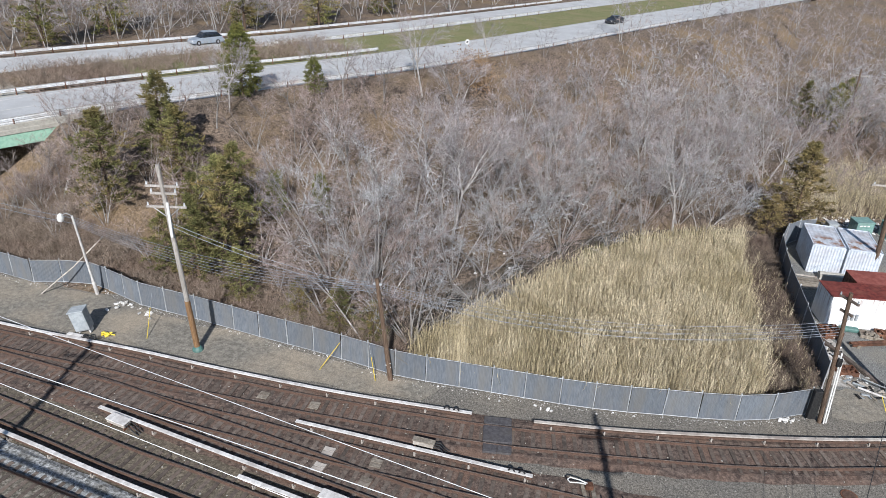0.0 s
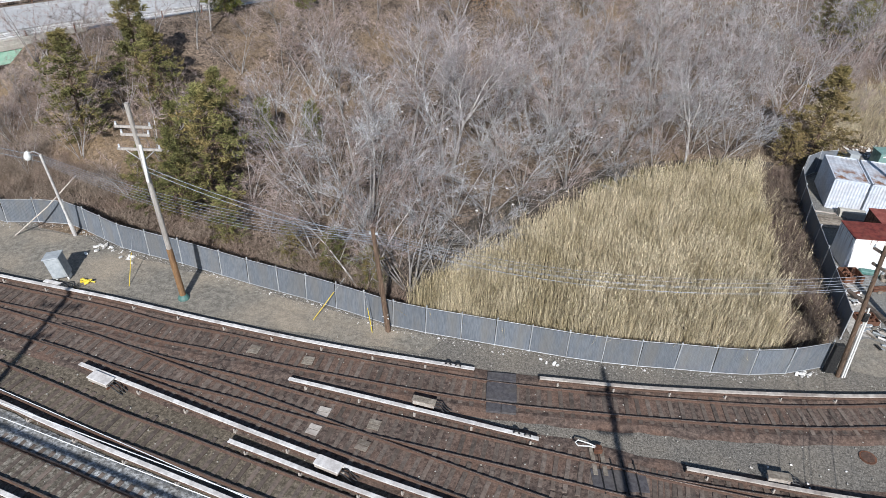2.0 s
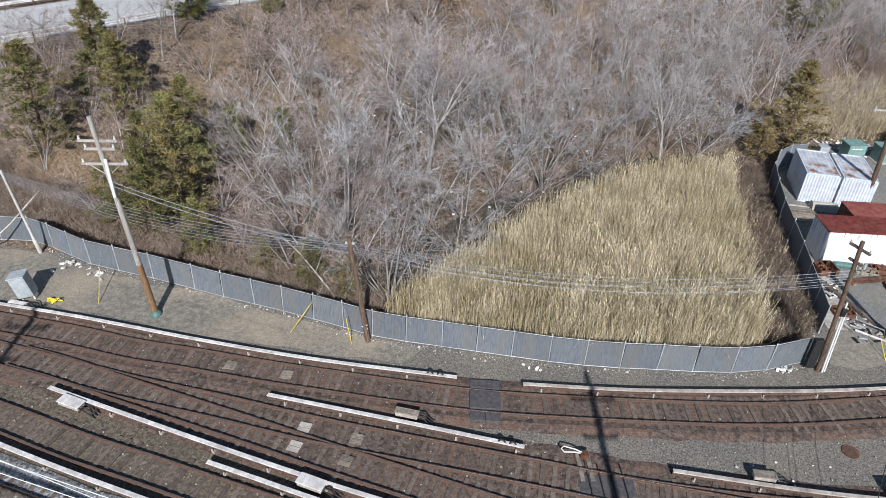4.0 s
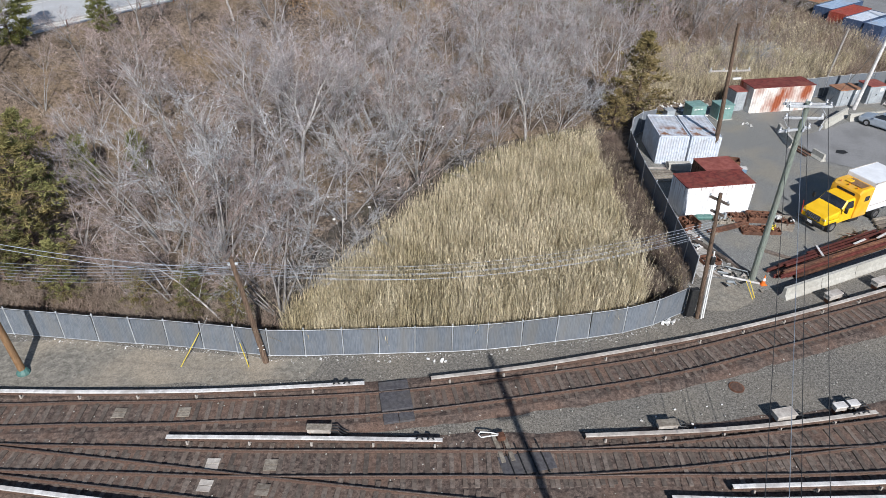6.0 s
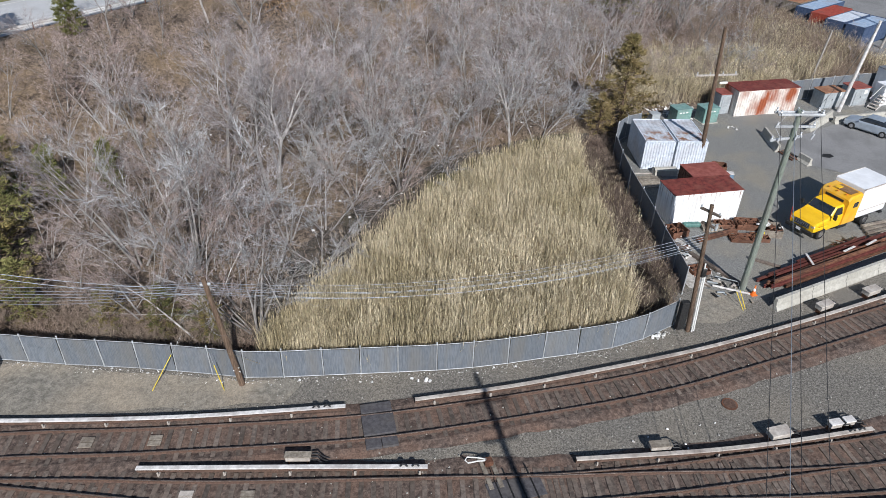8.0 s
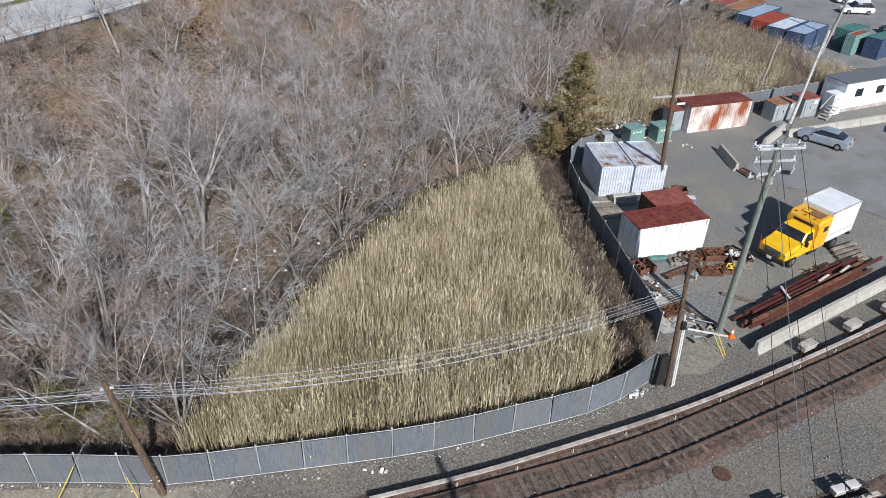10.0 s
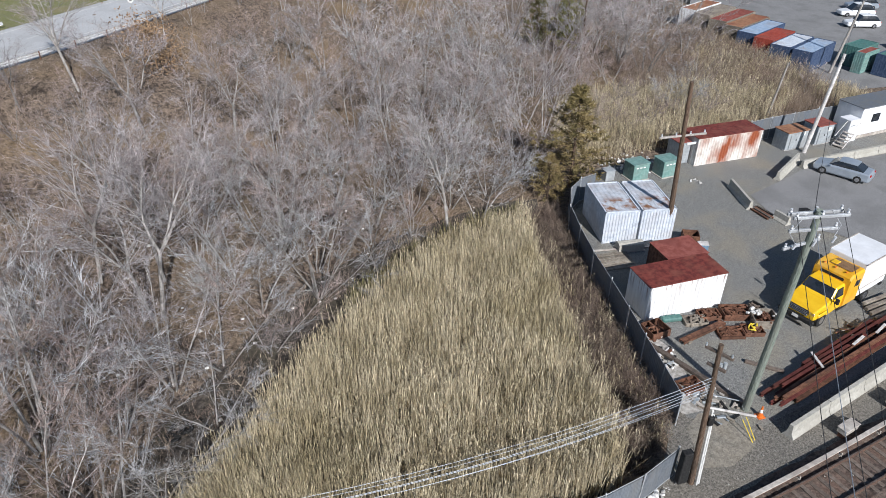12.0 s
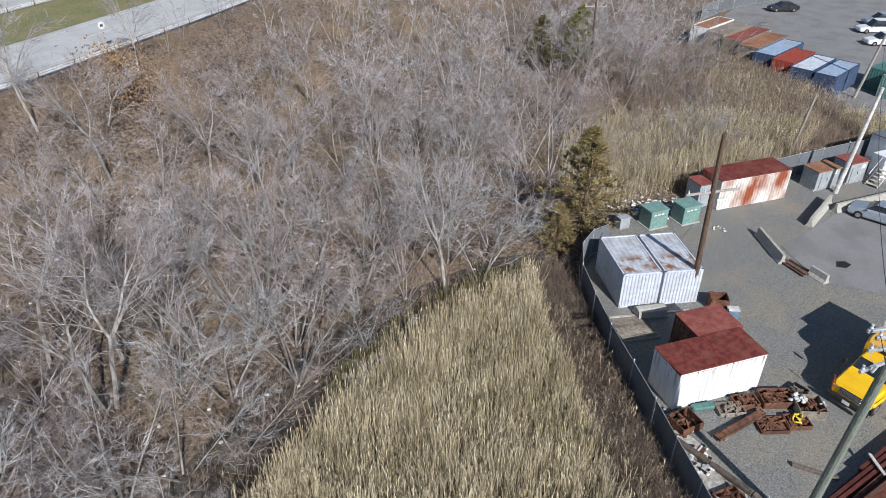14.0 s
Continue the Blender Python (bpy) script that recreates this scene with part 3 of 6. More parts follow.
pb_.f = [(2 * i + 1, 2 * i + 3, 2 * i + 2, 2 * i) for i in range(len(band) - 1)]
single("stone_band", pb_, BALLAST_W, "band of pale crushed stone between the tracks", kind="structure")


def third_rail(pts, label, material=COVER):
    line = smooth(pts, 1.0)
    t = thing("third_rail", label, "third rail", group="third rails")
    up = Vector((0, 0, 1))
    part("power_rail", Mesh().sweep([p + up * .2 for p in line], [(-.05, 0), (.05, 0), (.03, .12), (-.03, .12)]), RAIL, t)
    part("cover_board", Mesh().sweep([p + up * .44 for p in line], [(-.115, 0), (.115, 0), (.12, .035), (.10, .05), (-.10, .05), (-.12, .035)]), material, t, "long weathered white cover board")
    # Black back board, heightened so its black thickens the shadow behind the cover.
    part("back_board", Mesh().sweep([p + up * .08 for p in side(line, .105)], [(-.015, 0), (.015, 0), (.015, .36), (-.015, .36)]), BLACK, t, "black insulating back board, made tall to deepen the shade")
    for p, q in ((line[-2], line[-3]),):
        d = (q - p).normalized()
        for k in (.2, .75):
            c = p + d * k + up * .5
            part("cable_clamp", Mesh().tube([c - d * .16 - up * .02, c - d * .06 + up * .12, c + d * .06 + up * .12, c + d * .16 - up * .02], .045, 6), CABLED, t, "black cable clamp")
    br = Mesh().box((0, 0, .1), (.12, .34, .2), bev=.02).box((0, -.18, .22), (.08, .06, .24), bev=.01).data("bracket", COVER_D)
    for i in range(1, len(line) - 1, 3):
        d = line[i + 1] - line[i - 1]
        o = new("bracket", br)
        o.parent = t
        o.matrix_basis = pose(line[i].x, line[i].y, 0, 0, 0, math.degrees(math.atan2(d.y, d.x)))
    return t


third_rail([(-45, 2.9), (-30, .3), (-18.2, -1.65), (-10.3, -2.65), (-2.7, -3.85), (4.3, -4.75), (12.1, -5.32)], "long white-covered third rail ending at the crossing")
third_rail([(15.65, -5.45), (20.1, -5.35), (23.3, -5.15), (29.5, -4.55), (34, -3.95), (40, -2.85), (48, -1.1), (58, 1.5), (70, 5.3)], "greyish covered third rail on the curve", COVER_D)
third_rail([(2.4, -7.6), (9.4, -8.7), (15.6, -9.72)], "short white-covered third rail between two tracks")
third_rail([(22.6, -10.45), (28.8, -11.0), (33.3, -11.15), (38, -11.1)], "dull grey covered third rail with boxes", COVER_D)
third_rail([(28.3, -14.3), (35.6, -15.1), (45, -15.9), (60, -16.5)], "white-covered third rail with fresh boards")
third_rail([(25.3, -14.45), (30.8, -15.35), (45, -16.9), (60, -17.6)], "white-covered third rail next to another")
third_rail([(-8.8, -8.25), (0, -10.85), (6.2, -12.6), (11.8, -14.0), (15.6, -14.9), (24, -16.7)], "long white-covered third rail beside a white box")
third_rail([(.8, -12.05), (3.5, -12.8), (6.5, -13.65), (11.9, -15.0), (20, -16.9)], "white-covered third rail starting beside a white box")
third_rail([(-45, -2.2), (-30, -6.2), (-20, -8.95), (-11.8, -11.2), (-8, -12.35), (-4.6, -13.35), (1.6, -15.05), (5.9, -16.3)], "bright white covered third rail")
third_rail([(-45, -7), (-30, -10.6), (-20, -13.1), (-8.6, -16.05), (-5.3, -16.95), (-2.9, -17.55), (6, -19.7)], "bright white covered third rail in pale stones")

pad = thing("track_crossing", "dark rubber pedestrian crossing laid across the track", "track crossing", pose(13.65, -6.55, 0, 0, 0, 1.5))
part("centre_panel", Mesh().box((0, 0, .15), (1.62, 1.30, .17), bev=.02), RUBBER, pad)
part("outer_panel", Mesh().box((0, 1.12, .14), (1.58, .62, .15), bev=.02), RUBBER, pad)
part("outer_panel", Mesh().box((-.4, -1.14, .14), (.78, .66, .15), bev=.02), RUBBER, pad)
part("outer_panel", Mesh().box((.4, -1.14, .14), (.78, .66, .15), bev=.02), RUBBER, pad)


def junction_box(x, y, rz, s, top, label):
    t = thing("junction_box", label, "junction box", pose(x, y, 0, 0, 0, rz), group="trackside boxes")
    part("lid", Mesh().box((0, 0, .33 + s[2]), (s[0], s[1], .06), bev=.02), top, t)
    part("case", Mesh().box((0, 0, .33 + s[2] / 2 - .03), (s[0] * .92, s[1] * .88, s[2]), bev=.02), COVER_D, t)
    for i in (-1, 1):
        part("leg", Mesh().box((i * s[0] * .36, 0, .17), (.07, s[1] * .6, .34)), RUSTY, t)
    for k in range(3):
        y0 = -.18 + .18 * k
        part("cable", Mesh().tube([(s[0] * .5, y0, .45), (s[0] * .5 + .3, y0 - .05, .5), (s[0] * .5 + .55, y0, .22), (s[0] * .5 + .8, y0 + .05, .05)], .035, 5), CABLED, t, "black cable looping to the ground")
    return t


junction_box(-7.15, -9.15, -17, (1.35, .62, .22), COVER, "white-lidded box beside the third rail")
junction_box(5.85, -12.75, -17, (1.35, .62, .22), COVER, "white-lidded box with black cables between third rails")
junction_box(9.7, -8.15, -9, (1.25, .4, .25), PLANK, "weathered wooden box beside the third rail")
junction_box(26.9, -10.35, -4, (1.1, .45, .25), PLANK, "weathered wooden box beside the grey third rail")
junction_box(33.1, -10.6, 4, (1.15, .62, .3), COVER_D, "pale grey box on legs beside the third rail")
junction_box(36.3, -10.5, 2, (.7, .42, .25), COVER, "white box beside the third rail's end")
junction_box(37.1, -10.45, 2, (.6, .42, .25), COVER, "small white box beside the third rail's end")
junction_box(41.9, -1.75, 14, (1.15, .55, .3), COVER_D, "pale grey box on legs beside the barrier")
junction_box(45.9, -.85, 14, (1.2, .6, .3), COVER_D, "grey box on legs beside the curve")
junction_box(49.5, .0, 14, (1.2, .6, .3), COVER_D, "grey box on legs beyond the curve")
junction_box(-14.3, -1.75, -8, (1.2, .3, .05), COVER, "white panel lying by the third rail")

for x, y, rz in ((4.7, -9.3, -9), (7.4, -9.75, -9), (4.5, -10.5, -14), (7.1, -11.1, -14), (-.3, -5.35, -7), (2.9, -5.75, -6)):
    pl = thing("tie_plate_cover", "small pale wooden board lying between the rails", "board", pose(x, y, .1, 0, 0, rz), group="boards between the rails")
    for k in (-1, 1):
        part("board", Mesh().box((0, k * .17, .02), (.62, .3, .04), bev=.008), COVER_D if x > 4 and x < 5 else PLANK, pl)

sw = thing("switch_stand", "rusty switch stand with a pale lever loop", "switch stand", pose(18.4, -9.9, 0, 0, 0, 5))
part("base_timber", Mesh().box((-.18, -.35, .09), (.22, 1.9, .14), bev=.01), PLANK, sw)
part("base_timber", Mesh().box((.3, -.35, .09), (.22, 1.9, .14), bev=.01), PLANK, sw)
part("housing", Mesh().box((.1, .1, .3), (.42, .4, .28), bev=.05), RUSTY, sw)
part("lever", Mesh().tube([(.05, .15, .4), (-.35, .28, .5), (-.85, .45, .5), (-1.0, .3, .5), (-.9, .12, .48), (-.4, .14, .45), (.05, .1, .4)], .035, 6), LAMPW, sw, "pale painted lever loop")
part("rod", Mesh().tube([(.1, -.1, .2), (.1, -1.1, .16)], .03, 6), RAIL, sw)
# Thin added sheet standing for a dark, creosote-wet patch of ground.
part("dark_patch", Mesh().box((.9, -1.55, .115), (2.6, 1.2, .02), bev=.005), RUBBER, sw, "thin dark sheet for the creosote-wet patch between the rails")
for k in range(4):
    part("switch_rod", Mesh().tube([(.1 + .55 * k, -.35, .16), (.1 + .55 * k, -2.35, .16)], .035, 6), BLACK, sw)
mh = thing("drain_cover", "rusty round drain cover in the gravel", "drain cover", pose(32.0, -8.05, 0))
part("rim", Mesh().tube([(0, 0, 0), (0, 0, .05)], .42, 16), RUSTY, mh)
part("grate", Mesh().tube([(0, 0, .05), (0, 0, .07)], .33, 16), RAIL, mh)


# ---------------------------------------------------------------- fences
def fence(pts, label, h=1.9):
    t = thing("slatted_fence", label, "fence", group="slatted fences")
    rng = random.Random(len(pts))
    posts = [Vector((*p, 0)) for p in pts]
    pm = Mesh().tube([(0, 0, -.2), (0, 0, h + .1)], .036, 8).tube([(0, 0, h + .1), (0, 0, h + .16)], [.055, .02], 8).data("post", GALV)
    for i, p in enumerate(posts):
        o = new("post", pm)
        o.parent = t
        o.matrix_basis = pose(p.x, p.y, max(0, land(p.x, p.y)), rng.uniform(-1.5, 1.5), rng.uniform(-1.5, 1.5), 0)
    for a, b in zip(posts, posts[1:]):
        L = (b - a).length
        al = (b - a).normalized()
        z = max(0, land((a.x + b.x) / 2, (a.y + b.y) / 2))
        out = al.cross(Vector((0, 0, 1)))
        pn = Mesh().corrugated(a + al * .05 + out * .03 + Vector((0, 0, z + .06)), al, (0, 0, 1), L - .1, h - .1, .085, .012)
        pn.corrugated(b - al * .05 + out * .012 + Vector((0, 0, z + .06)), -al, (0, 0, 1), L - .1, h - .1, .17, .006)
        part("slat_panel", pn, SLAT, t)
        part("top_rail", Mesh().tube([a + Vector((0, 0, z + h)), b + Vector((0, 0, z + h))], .02, 6), GALV, t)
        part("bottom_rail", Mesh().tube([a + out * .05 + Vector((0, 0, z + .1)), b + out * .05 + Vector((0, 0, z + .1))], .02, 5), GALV, t)
    return t


fine = [FENCE[0]]
for a, b in zip(FENCE, FENCE[1:]):
    k = max(1, round(math.dist(a, b) / 2.1))
    fine += [(a[0] + (b[0] - a[0]) * j / k, a[1] + (b[1] - a[1]) * j / k) for j in range(1, k + 1)]
fence(fine, "long blue-grey slatted chain-link fence along the tracks")
fence(YFENCE, "blue-grey slatted fence round the storage yard", 2.1)
fence([(60.4, 30.5), (63, 30.9), (65.8, 31.2), (69, 31.6), (73.3, 31.9), (78, 32.3), (84, 33)], "weathered slatted fence behind the small sheds", 2.2)
fence([(87, 80), (92, 83), (97, 85.5), (103, 87.5), (110, 89)], "far slatted fence at the car park's edge", 2.2)


# ---------------------------------------------------------------- poles and wires
def arm(parent, c, half, along, material=WOODW, ins=3, name="crossarm"):
    """A crossarm centred at c with insulators standing on it."""
    al = Vector(along).normalized()
    m = Matrix.Rotation(math.atan2(al.y, al.x), 3, "Z")
    p = part(name, Mesh().box(c, (half * 2, .11, .13), m, bev=.015), material, parent)
    for k in range(ins):
        q = Vector(c) + al * half * (-.9 + 1.8 * k / max(1, ins - 1))
        part("insulator", Mesh().tube([q + Vector((0, 0, .06)), q + Vector((0, 0, .12)), q + Vector((0, 0, .17)), q + Vector((0, 0, .26))], [.03, .07, .04, .05], 8), PORC, p)
    return p


def pole(label, base, top, r0, r1, material, name="utility_pole"):
    b, tp = Vector((*base, 0)), Vector(top)
    t = thing(name, label, "utility pole", pose(*b), group="utility poles")
    v = tp - b
    part("shaft", Mesh().tube([v * k for k in (-.01, .25, .5, .75, 1)], [r0 + (r1 - r0) * k for k in (0, .25, .5, .75, 1)], 12), material, t)
    return t, v


pl, v = pole("tall pole, bleached above and orange-brown below, with crossarms", (-6.1, -1.5), (-6.35, -2.6, 13.1), .17, .12, WOODW)
part("stub", Mesh().tube([v * -.005, v * .15, v * .3], [.19, .185, .172], 12), WOODO, pl, "bare orange-brown lower shaft")
part("collar", Mesh().tube([(0, 0, -.02), (0, 0, .12), (.02, 0, .35)], [.36, .34, .2], 10), GREENBOX, pl, "green plastic collar at the foot")
for k, hf in ((.90, .95), (.865, .75), (.80, 1.15)):
    arm(pl, v * k, hf, (1, .12, 0), WOODW, 3)
part("brace", Mesh().tube([v * .80 + Vector((.8, .1, 0)), v * .745], .025, 5).tube([v * .80 - Vector((.8, .1, 0)), v * .745], .025, 5), GALV, pl)
part("conduit_cover", Mesh().box(v * .74 + Vector((.12, -.16, 0)), (.16, .1, 2.2), bev=.02), LAMPW, pl, "white cable cover")

pw, v = pole("leaning dark brown wooden pole at the fence", (6.8, -2.45), (5.95, -2.45, 7.1), .17, .12, WOODP)
part("rope", Mesh().tube([v * .14 + Vector((.17, -.1, 0)), v * .15 + Vector((-.17, -.12, .1)), v * .17 + Vector((.17, -.1, .1))], .025, 5), LAMPW, pw, "white rag tied round the shaft")
part("bracket", Mesh().box(v * .95, (.5, .12, .12), bev=.02), GALV, pw)

pr, v = pole("dark wooden pole with pale cable covers at the fence's end", (32.6, -2.15), (31.65, -2.55, 9.0), .145, .10, WOODP)
arm(pr, v * .95, .6, (.55, -1, 0), TIE, 0)
for k in (-.5, .45):
    part("insulator", Mesh().tube([v * .95 + Vector((.55 * k, -k, .06)), v * .95 + Vector((.55 * k, -k, .2))], [.05, .035], 8), GREYBOX, pr)
arm(pr, v * .86, .4, (.55, -1, 0), TIE, 0)
part("cable_cover", Mesh().box(v * .29 + Vector((.20, -.14, 0)), (.09, .08, 5.0), Matrix.Rotation(-.07, 3, "Y"), bev=.02).box(v * .27 + Vector((.34, -.10, 0)), (.09, .08, 4.6), Matrix.Rotation(-.07, 3, "Y"), bev=.02), LAMPW, pr, "two long white cable covers")
part("meter_cabinet", Mesh().box((-.55, .1, 1.2), (.5, .34, 2.0), bev=.03), BLACK, pr, "tall dark cabinet at the foot")
part("terminal_box", Mesh().box(v * .5 + Vector((.22, -.1, 0)), (.28, .22, .5), bev=.03), BLACK, pr, "small black terminal box")
for k in range(3):
    part("transformer", Mesh().tube([v * .80 + Vector((.3 + .22 * k, .35 + .0 * k, -.1)), v * .80 + Vector((.3 + .22 * k, .35, .25))], .08, 10), GREYBOX, pr)

pg, v = pole("tall green-treated wooden pole with steel crossarms", (38.1, 1.15), (36.9, -.3, 13.0), .21, .15, WOODG)
for k, hf, dy in ((.985, 1.25, -.18), (.985, 1.25, .18)):
    arm(pg, v * k + Vector((0, dy, 0)), hf, (1, -.15, 0), GALV, 3, "steel_arm")
arm(pg, v * .925, 1.1, (1, -.15, 0), GALV, 3, "steel_arm")
arm(pg, v * .87 + Vector((-.35, 0, 0)), 1.05, (1, .12, 0), GALV, 2, "steel_arm")
for k in (-1, 0, 1):
    q = v * .87 + Vector((k * 1.0, -.25, 0))
    part("cutout_switch", Mesh().tube([q, q + Vector((.05, -.05, .3))], [.05, .06], 8).tube([q + Vector((0, 0, .3)), q + Vector((.3 * k, .1, .75)), v * .985 + Vector((k * .6, 0, .15))], .014, 4), PORC, pg)

pb, v = pole("tall dark brown wooden pole behind the steel shed", (43.75, 17.75), (42.1, 16.3, 12.4), .2, .13, WOODP)
arm(pb, v * .69, 1.75, (1, -.04, 0), WOODW, 4)
part("guard_board", Mesh().box(v * .635 + Vector((.75, 0, 0)), (.7, .1, .16), bev=.02), LAMPW, pb)

pf, v = pole("slender white street lighting pole behind the small sheds", (64.2, 27.3), (65.0, 27.0, 9.2), .2, .13, COVER)
ps, v = pole("bare slanting timber pole in the brush", (66.3, 35.2), (66.0, 34.0, 6.2), .13, .10, WOODW)
p6, v = pole("distant wooden pole with a crossarm among the trees", (56.5, 57.5), (55.5, 56.2, 10.2), .15, .1, WOODP)
arm(p6, v * .92, 1.2, (1, -.3, 0), WOODW, 3)
p7, v = pole("pale pole with coiled cable beside the containers", (83.6, 45.6), (84.5, 44.8, 8.5), .17, .12, WOODW)
for x, y, h, r0 in ((21.0, -33.0, 20.2, .26), (-11.2, -31.5, 20.8, .26), (-40.0, -13.4, 20.0, .2), (-40.0, -17.7, 23.2, .2), (20.85, -30.3, 17.6, .13), (20.4, -25.0, 9.2, .12)):
    p8, v = pole("very tall signal mast beside the tracks", (x, y), (x, y + .1, h), r0, r0 * .62, WOODP)
    if r0 > .15:
        arm(p8, v * .93, 1.2, (1, .1, 0), WOODP, 2)
        arm(p8, v * .84, .9, (1, .1, 0), WOODP, 2)
    else:
        arm(p8, v * .81 + Vector((0, 1.2, 0)), 1.3, (.02, 1, 0), WOODP, 2)

pp = thing("prop_pole", "thin pale pole slanting beside the lamp post", "prop pole", pose(-20.1, 3.2, 0))
part("shaft", Mesh().tube([(0, 0, 0), (2.2, 1.0, 1.9), (4.2, 2.1, 4.0)], [.05, .045, .04], 8), COVER_D, pp)
lp = thing("street_lamp", "leaning pale lamp post with a white globe lamp", "street lamp", pose(-16.2, 3.9, 0))
v = Vector((.5, -1.6, 7.0))
part("shaft", Mesh().tube([v * 0, v * .2, v * .21, v], [.12, .11, .09, .075], 10), COVER, lp)
part("sleeve", Mesh().tube([v * .01, v * .17], .13, 8), COVER, lp, "white sleeve round the foot")
part("arm", Mesh().tube([v, v + Vector((-.45, .1, .12)), v + Vector((-.95, .2, -.1))], .03, 6), GALV, lp)
part("lamp_head", Mesh().tube([v + Vector((-.95, .2, .02)), v + Vector((-1.0, .2, -.1)), v + Vector((-1.02, .2, -.32)), v + Vector((-1.04, .2, -.52)), v + Vector((-1.04, .2, -.6))], [.06, .16, .24, .2, .06], 12), LAMPW, lp, "white globe lamp")


def wire(a, b, sag, r=.016, material=CABLE, label="grey overhead cable sagging between poles", n=14):
    a, b = Vector(a), Vector(b)
    pts = [a.lerp(b, k / n) - Vector((0, 0, 4 * sag * (k / n) * (1 - k / n))) for k in range(n + 1)]
    c = thing("overhead_cable", label, "cable", pose(*a), group="overhead cables")
    part("strand", Mesh().tube([p - a for p in pts], r, 4, False), material, c)


for k, (dz, sg) in enumerate(((0, 1.1), (-.28, 1.15), (-.5, 1.3), (-.75, 1.2), (-1.0, 1.35), (-1.25, 1.2))):
    wire((6.0, -2.45, 6.85 + dz * .55), (31.75, -2.5, 7.2 + dz * .72), sg + .25, .009 if k % 2 else .011)
    wire((6.0, -2.45, 6.85 + dz * .45), (-15.75, 2.4, 6.9 + dz * .45), .8 + .1 * k, .011 if k % 2 else .013)
for dz in (0, -.4):
    wire((-15.75, 2.4, 6.8 + dz), (-40, 9, 7.4 + dz), .5, .02)
    wire((6.0, -2.45, 6.5 + dz), (-6.3, -2.5, 9.6 + dz * .6), .4, .016)
for ax, bx, by, mt in ((35.8, 23.0, -25.3, CABLED), (36.6, 24.6, -24.6, CABLE), (36.9, 24.7, -25.4, CABLED), (38.1, 25.7, -25.8, CABLED)):
    wire((ax, -.3, 12.9), (bx, by, .1), .25, .015, mt, "thin overhead wire slanting down across the tracks", 20)
wire((37.0, -.2, 11.8), (65.0, 27.0, 9.0), 1.2, .016, CABLED, "thin black overhead wire across the yard")
wire((65.0, 27.0, 9.0), (84.2, 44.9, 8.3), .8, .016, CABLED, "thin black overhead wire across the brush")
for a, b, r in (((-40, -12.94, 19.61), (20.85, -30.3, 17.4), .008), ((-40, -13.76, 16.64), (20.9, -27.8, 14.3), .013), ((-40, -17.73, 22.92), (20.4, -25.0, 9.1), .011)):
    wire(a, b, .05, r, WIREW, "thin pale overhead wire above the tracks", 20)
for k in range(7):
    wire((-40, -13.4, 5.85 + .2 * k), (21, -33, 8.05 + .12 * k), .1 + .08 * (k % 3), .038, CABLED, "heavy black aerial cable strung between tall masts", 12)

for x0, y0, x1, y1, z1, m in ((2.2, -2.2, 3.3, -1.2, 1.5, YELP), (5.9, -2.75, 5.6, -2.5, 1.6, YELP), (-9.9, -.9, -10.4, .9, 1.3, YELP), (37.0, -.9, 36.75, -.1, .9, YELP), (37.2, -.8, 37.05, 0, .9, YELP)):
    gw = thing("guy_guard", "yellow plastic guard on a guy wire", "guy guard", pose(x0, y0, 0), group="yellow guy guards")
    part("sleeve", Mesh().tube([(0, 0, 0), (x1 - x0, y1 - y0, z1)], .022, 6), m, gw)
    part("wire", Mesh().tube([((x1 - x0) * k, (y1 - y0) * k, z1 * k) for k in (0, 1, 1.5)], .008, 4), GALV, gw)


# ---------------------------------------------------------------- the storage yard
def container(name, label, category, m, L, W, H, wall, roof, pitch=.28, roofribs=True, doors=True, group="steel containers", endm=None, lid=False):
    """A ribbed steel box: length along x, width along y, from its front left foot."""
    t = thing(name, label, category, m, group)
    endm = endm or wall
    part("long_wall", Mesh().corrugated((.06, 0, .12), (1, 0, 0), (0, 0, 1), L - .12, H - .22, pitch), wall, t)
    part("long_wall", Mesh().corrugated((L - .06, W, .12), (-1, 0, 0), (0, 0, 1), L - .12, H - .22, pitch), wall, t)
    part("end_wall", Mesh().corrugated((0, W - .06, .12), (0, -1, 0), (0, 0, 1), W - .12, H - .22, pitch, .014), endm, t)
    e = part("end_wall", Mesh().corrugated((L, .06, .12), (0, 1, 0), (0, 0, 1), W - .12, H - .22, pitch), endm, t)
    part("roof", Mesh().corrugated((.04, .04, H - .07), (1, 0, 0), (0, 1, 0), L - .08, W - .08, .34, .025 if roofribs else .006), roof, t)
    fr = Mesh()
    for x in (.05, L - .05):
        for y in (.05, W - .05):
            fr.box((x, y, H / 2), (.12, .12, H), bev=.01)
    for y in (.04, W - .04):
        fr.box((L / 2, y, H - .06), (L, .1, .12), bev=.01).box((L / 2, y, .08), (L, .1, .16), bev=.01)
    for x in (.04, L - .04):
        fr.box((x, W / 2, H - .06), (.1, W, .12), bev=.01).box((x, W / 2, .08), (.1, W, .16), bev=.01)
    part("frame", fr, wall, t)
    if lid:
        part("roof_sheet", Mesh().box((L / 2, W / 2, H + .025), (L + .1, W + .1, .05), bev=.015), roof, t)
    if doors:
        for k in (.28, .42, .58, .72):
            part("lock_bar", Mesh().tube([(L + .06, W * k, .2), (L + .06, W * k, H - .2)], .02, 6), GALV, e)
    return t


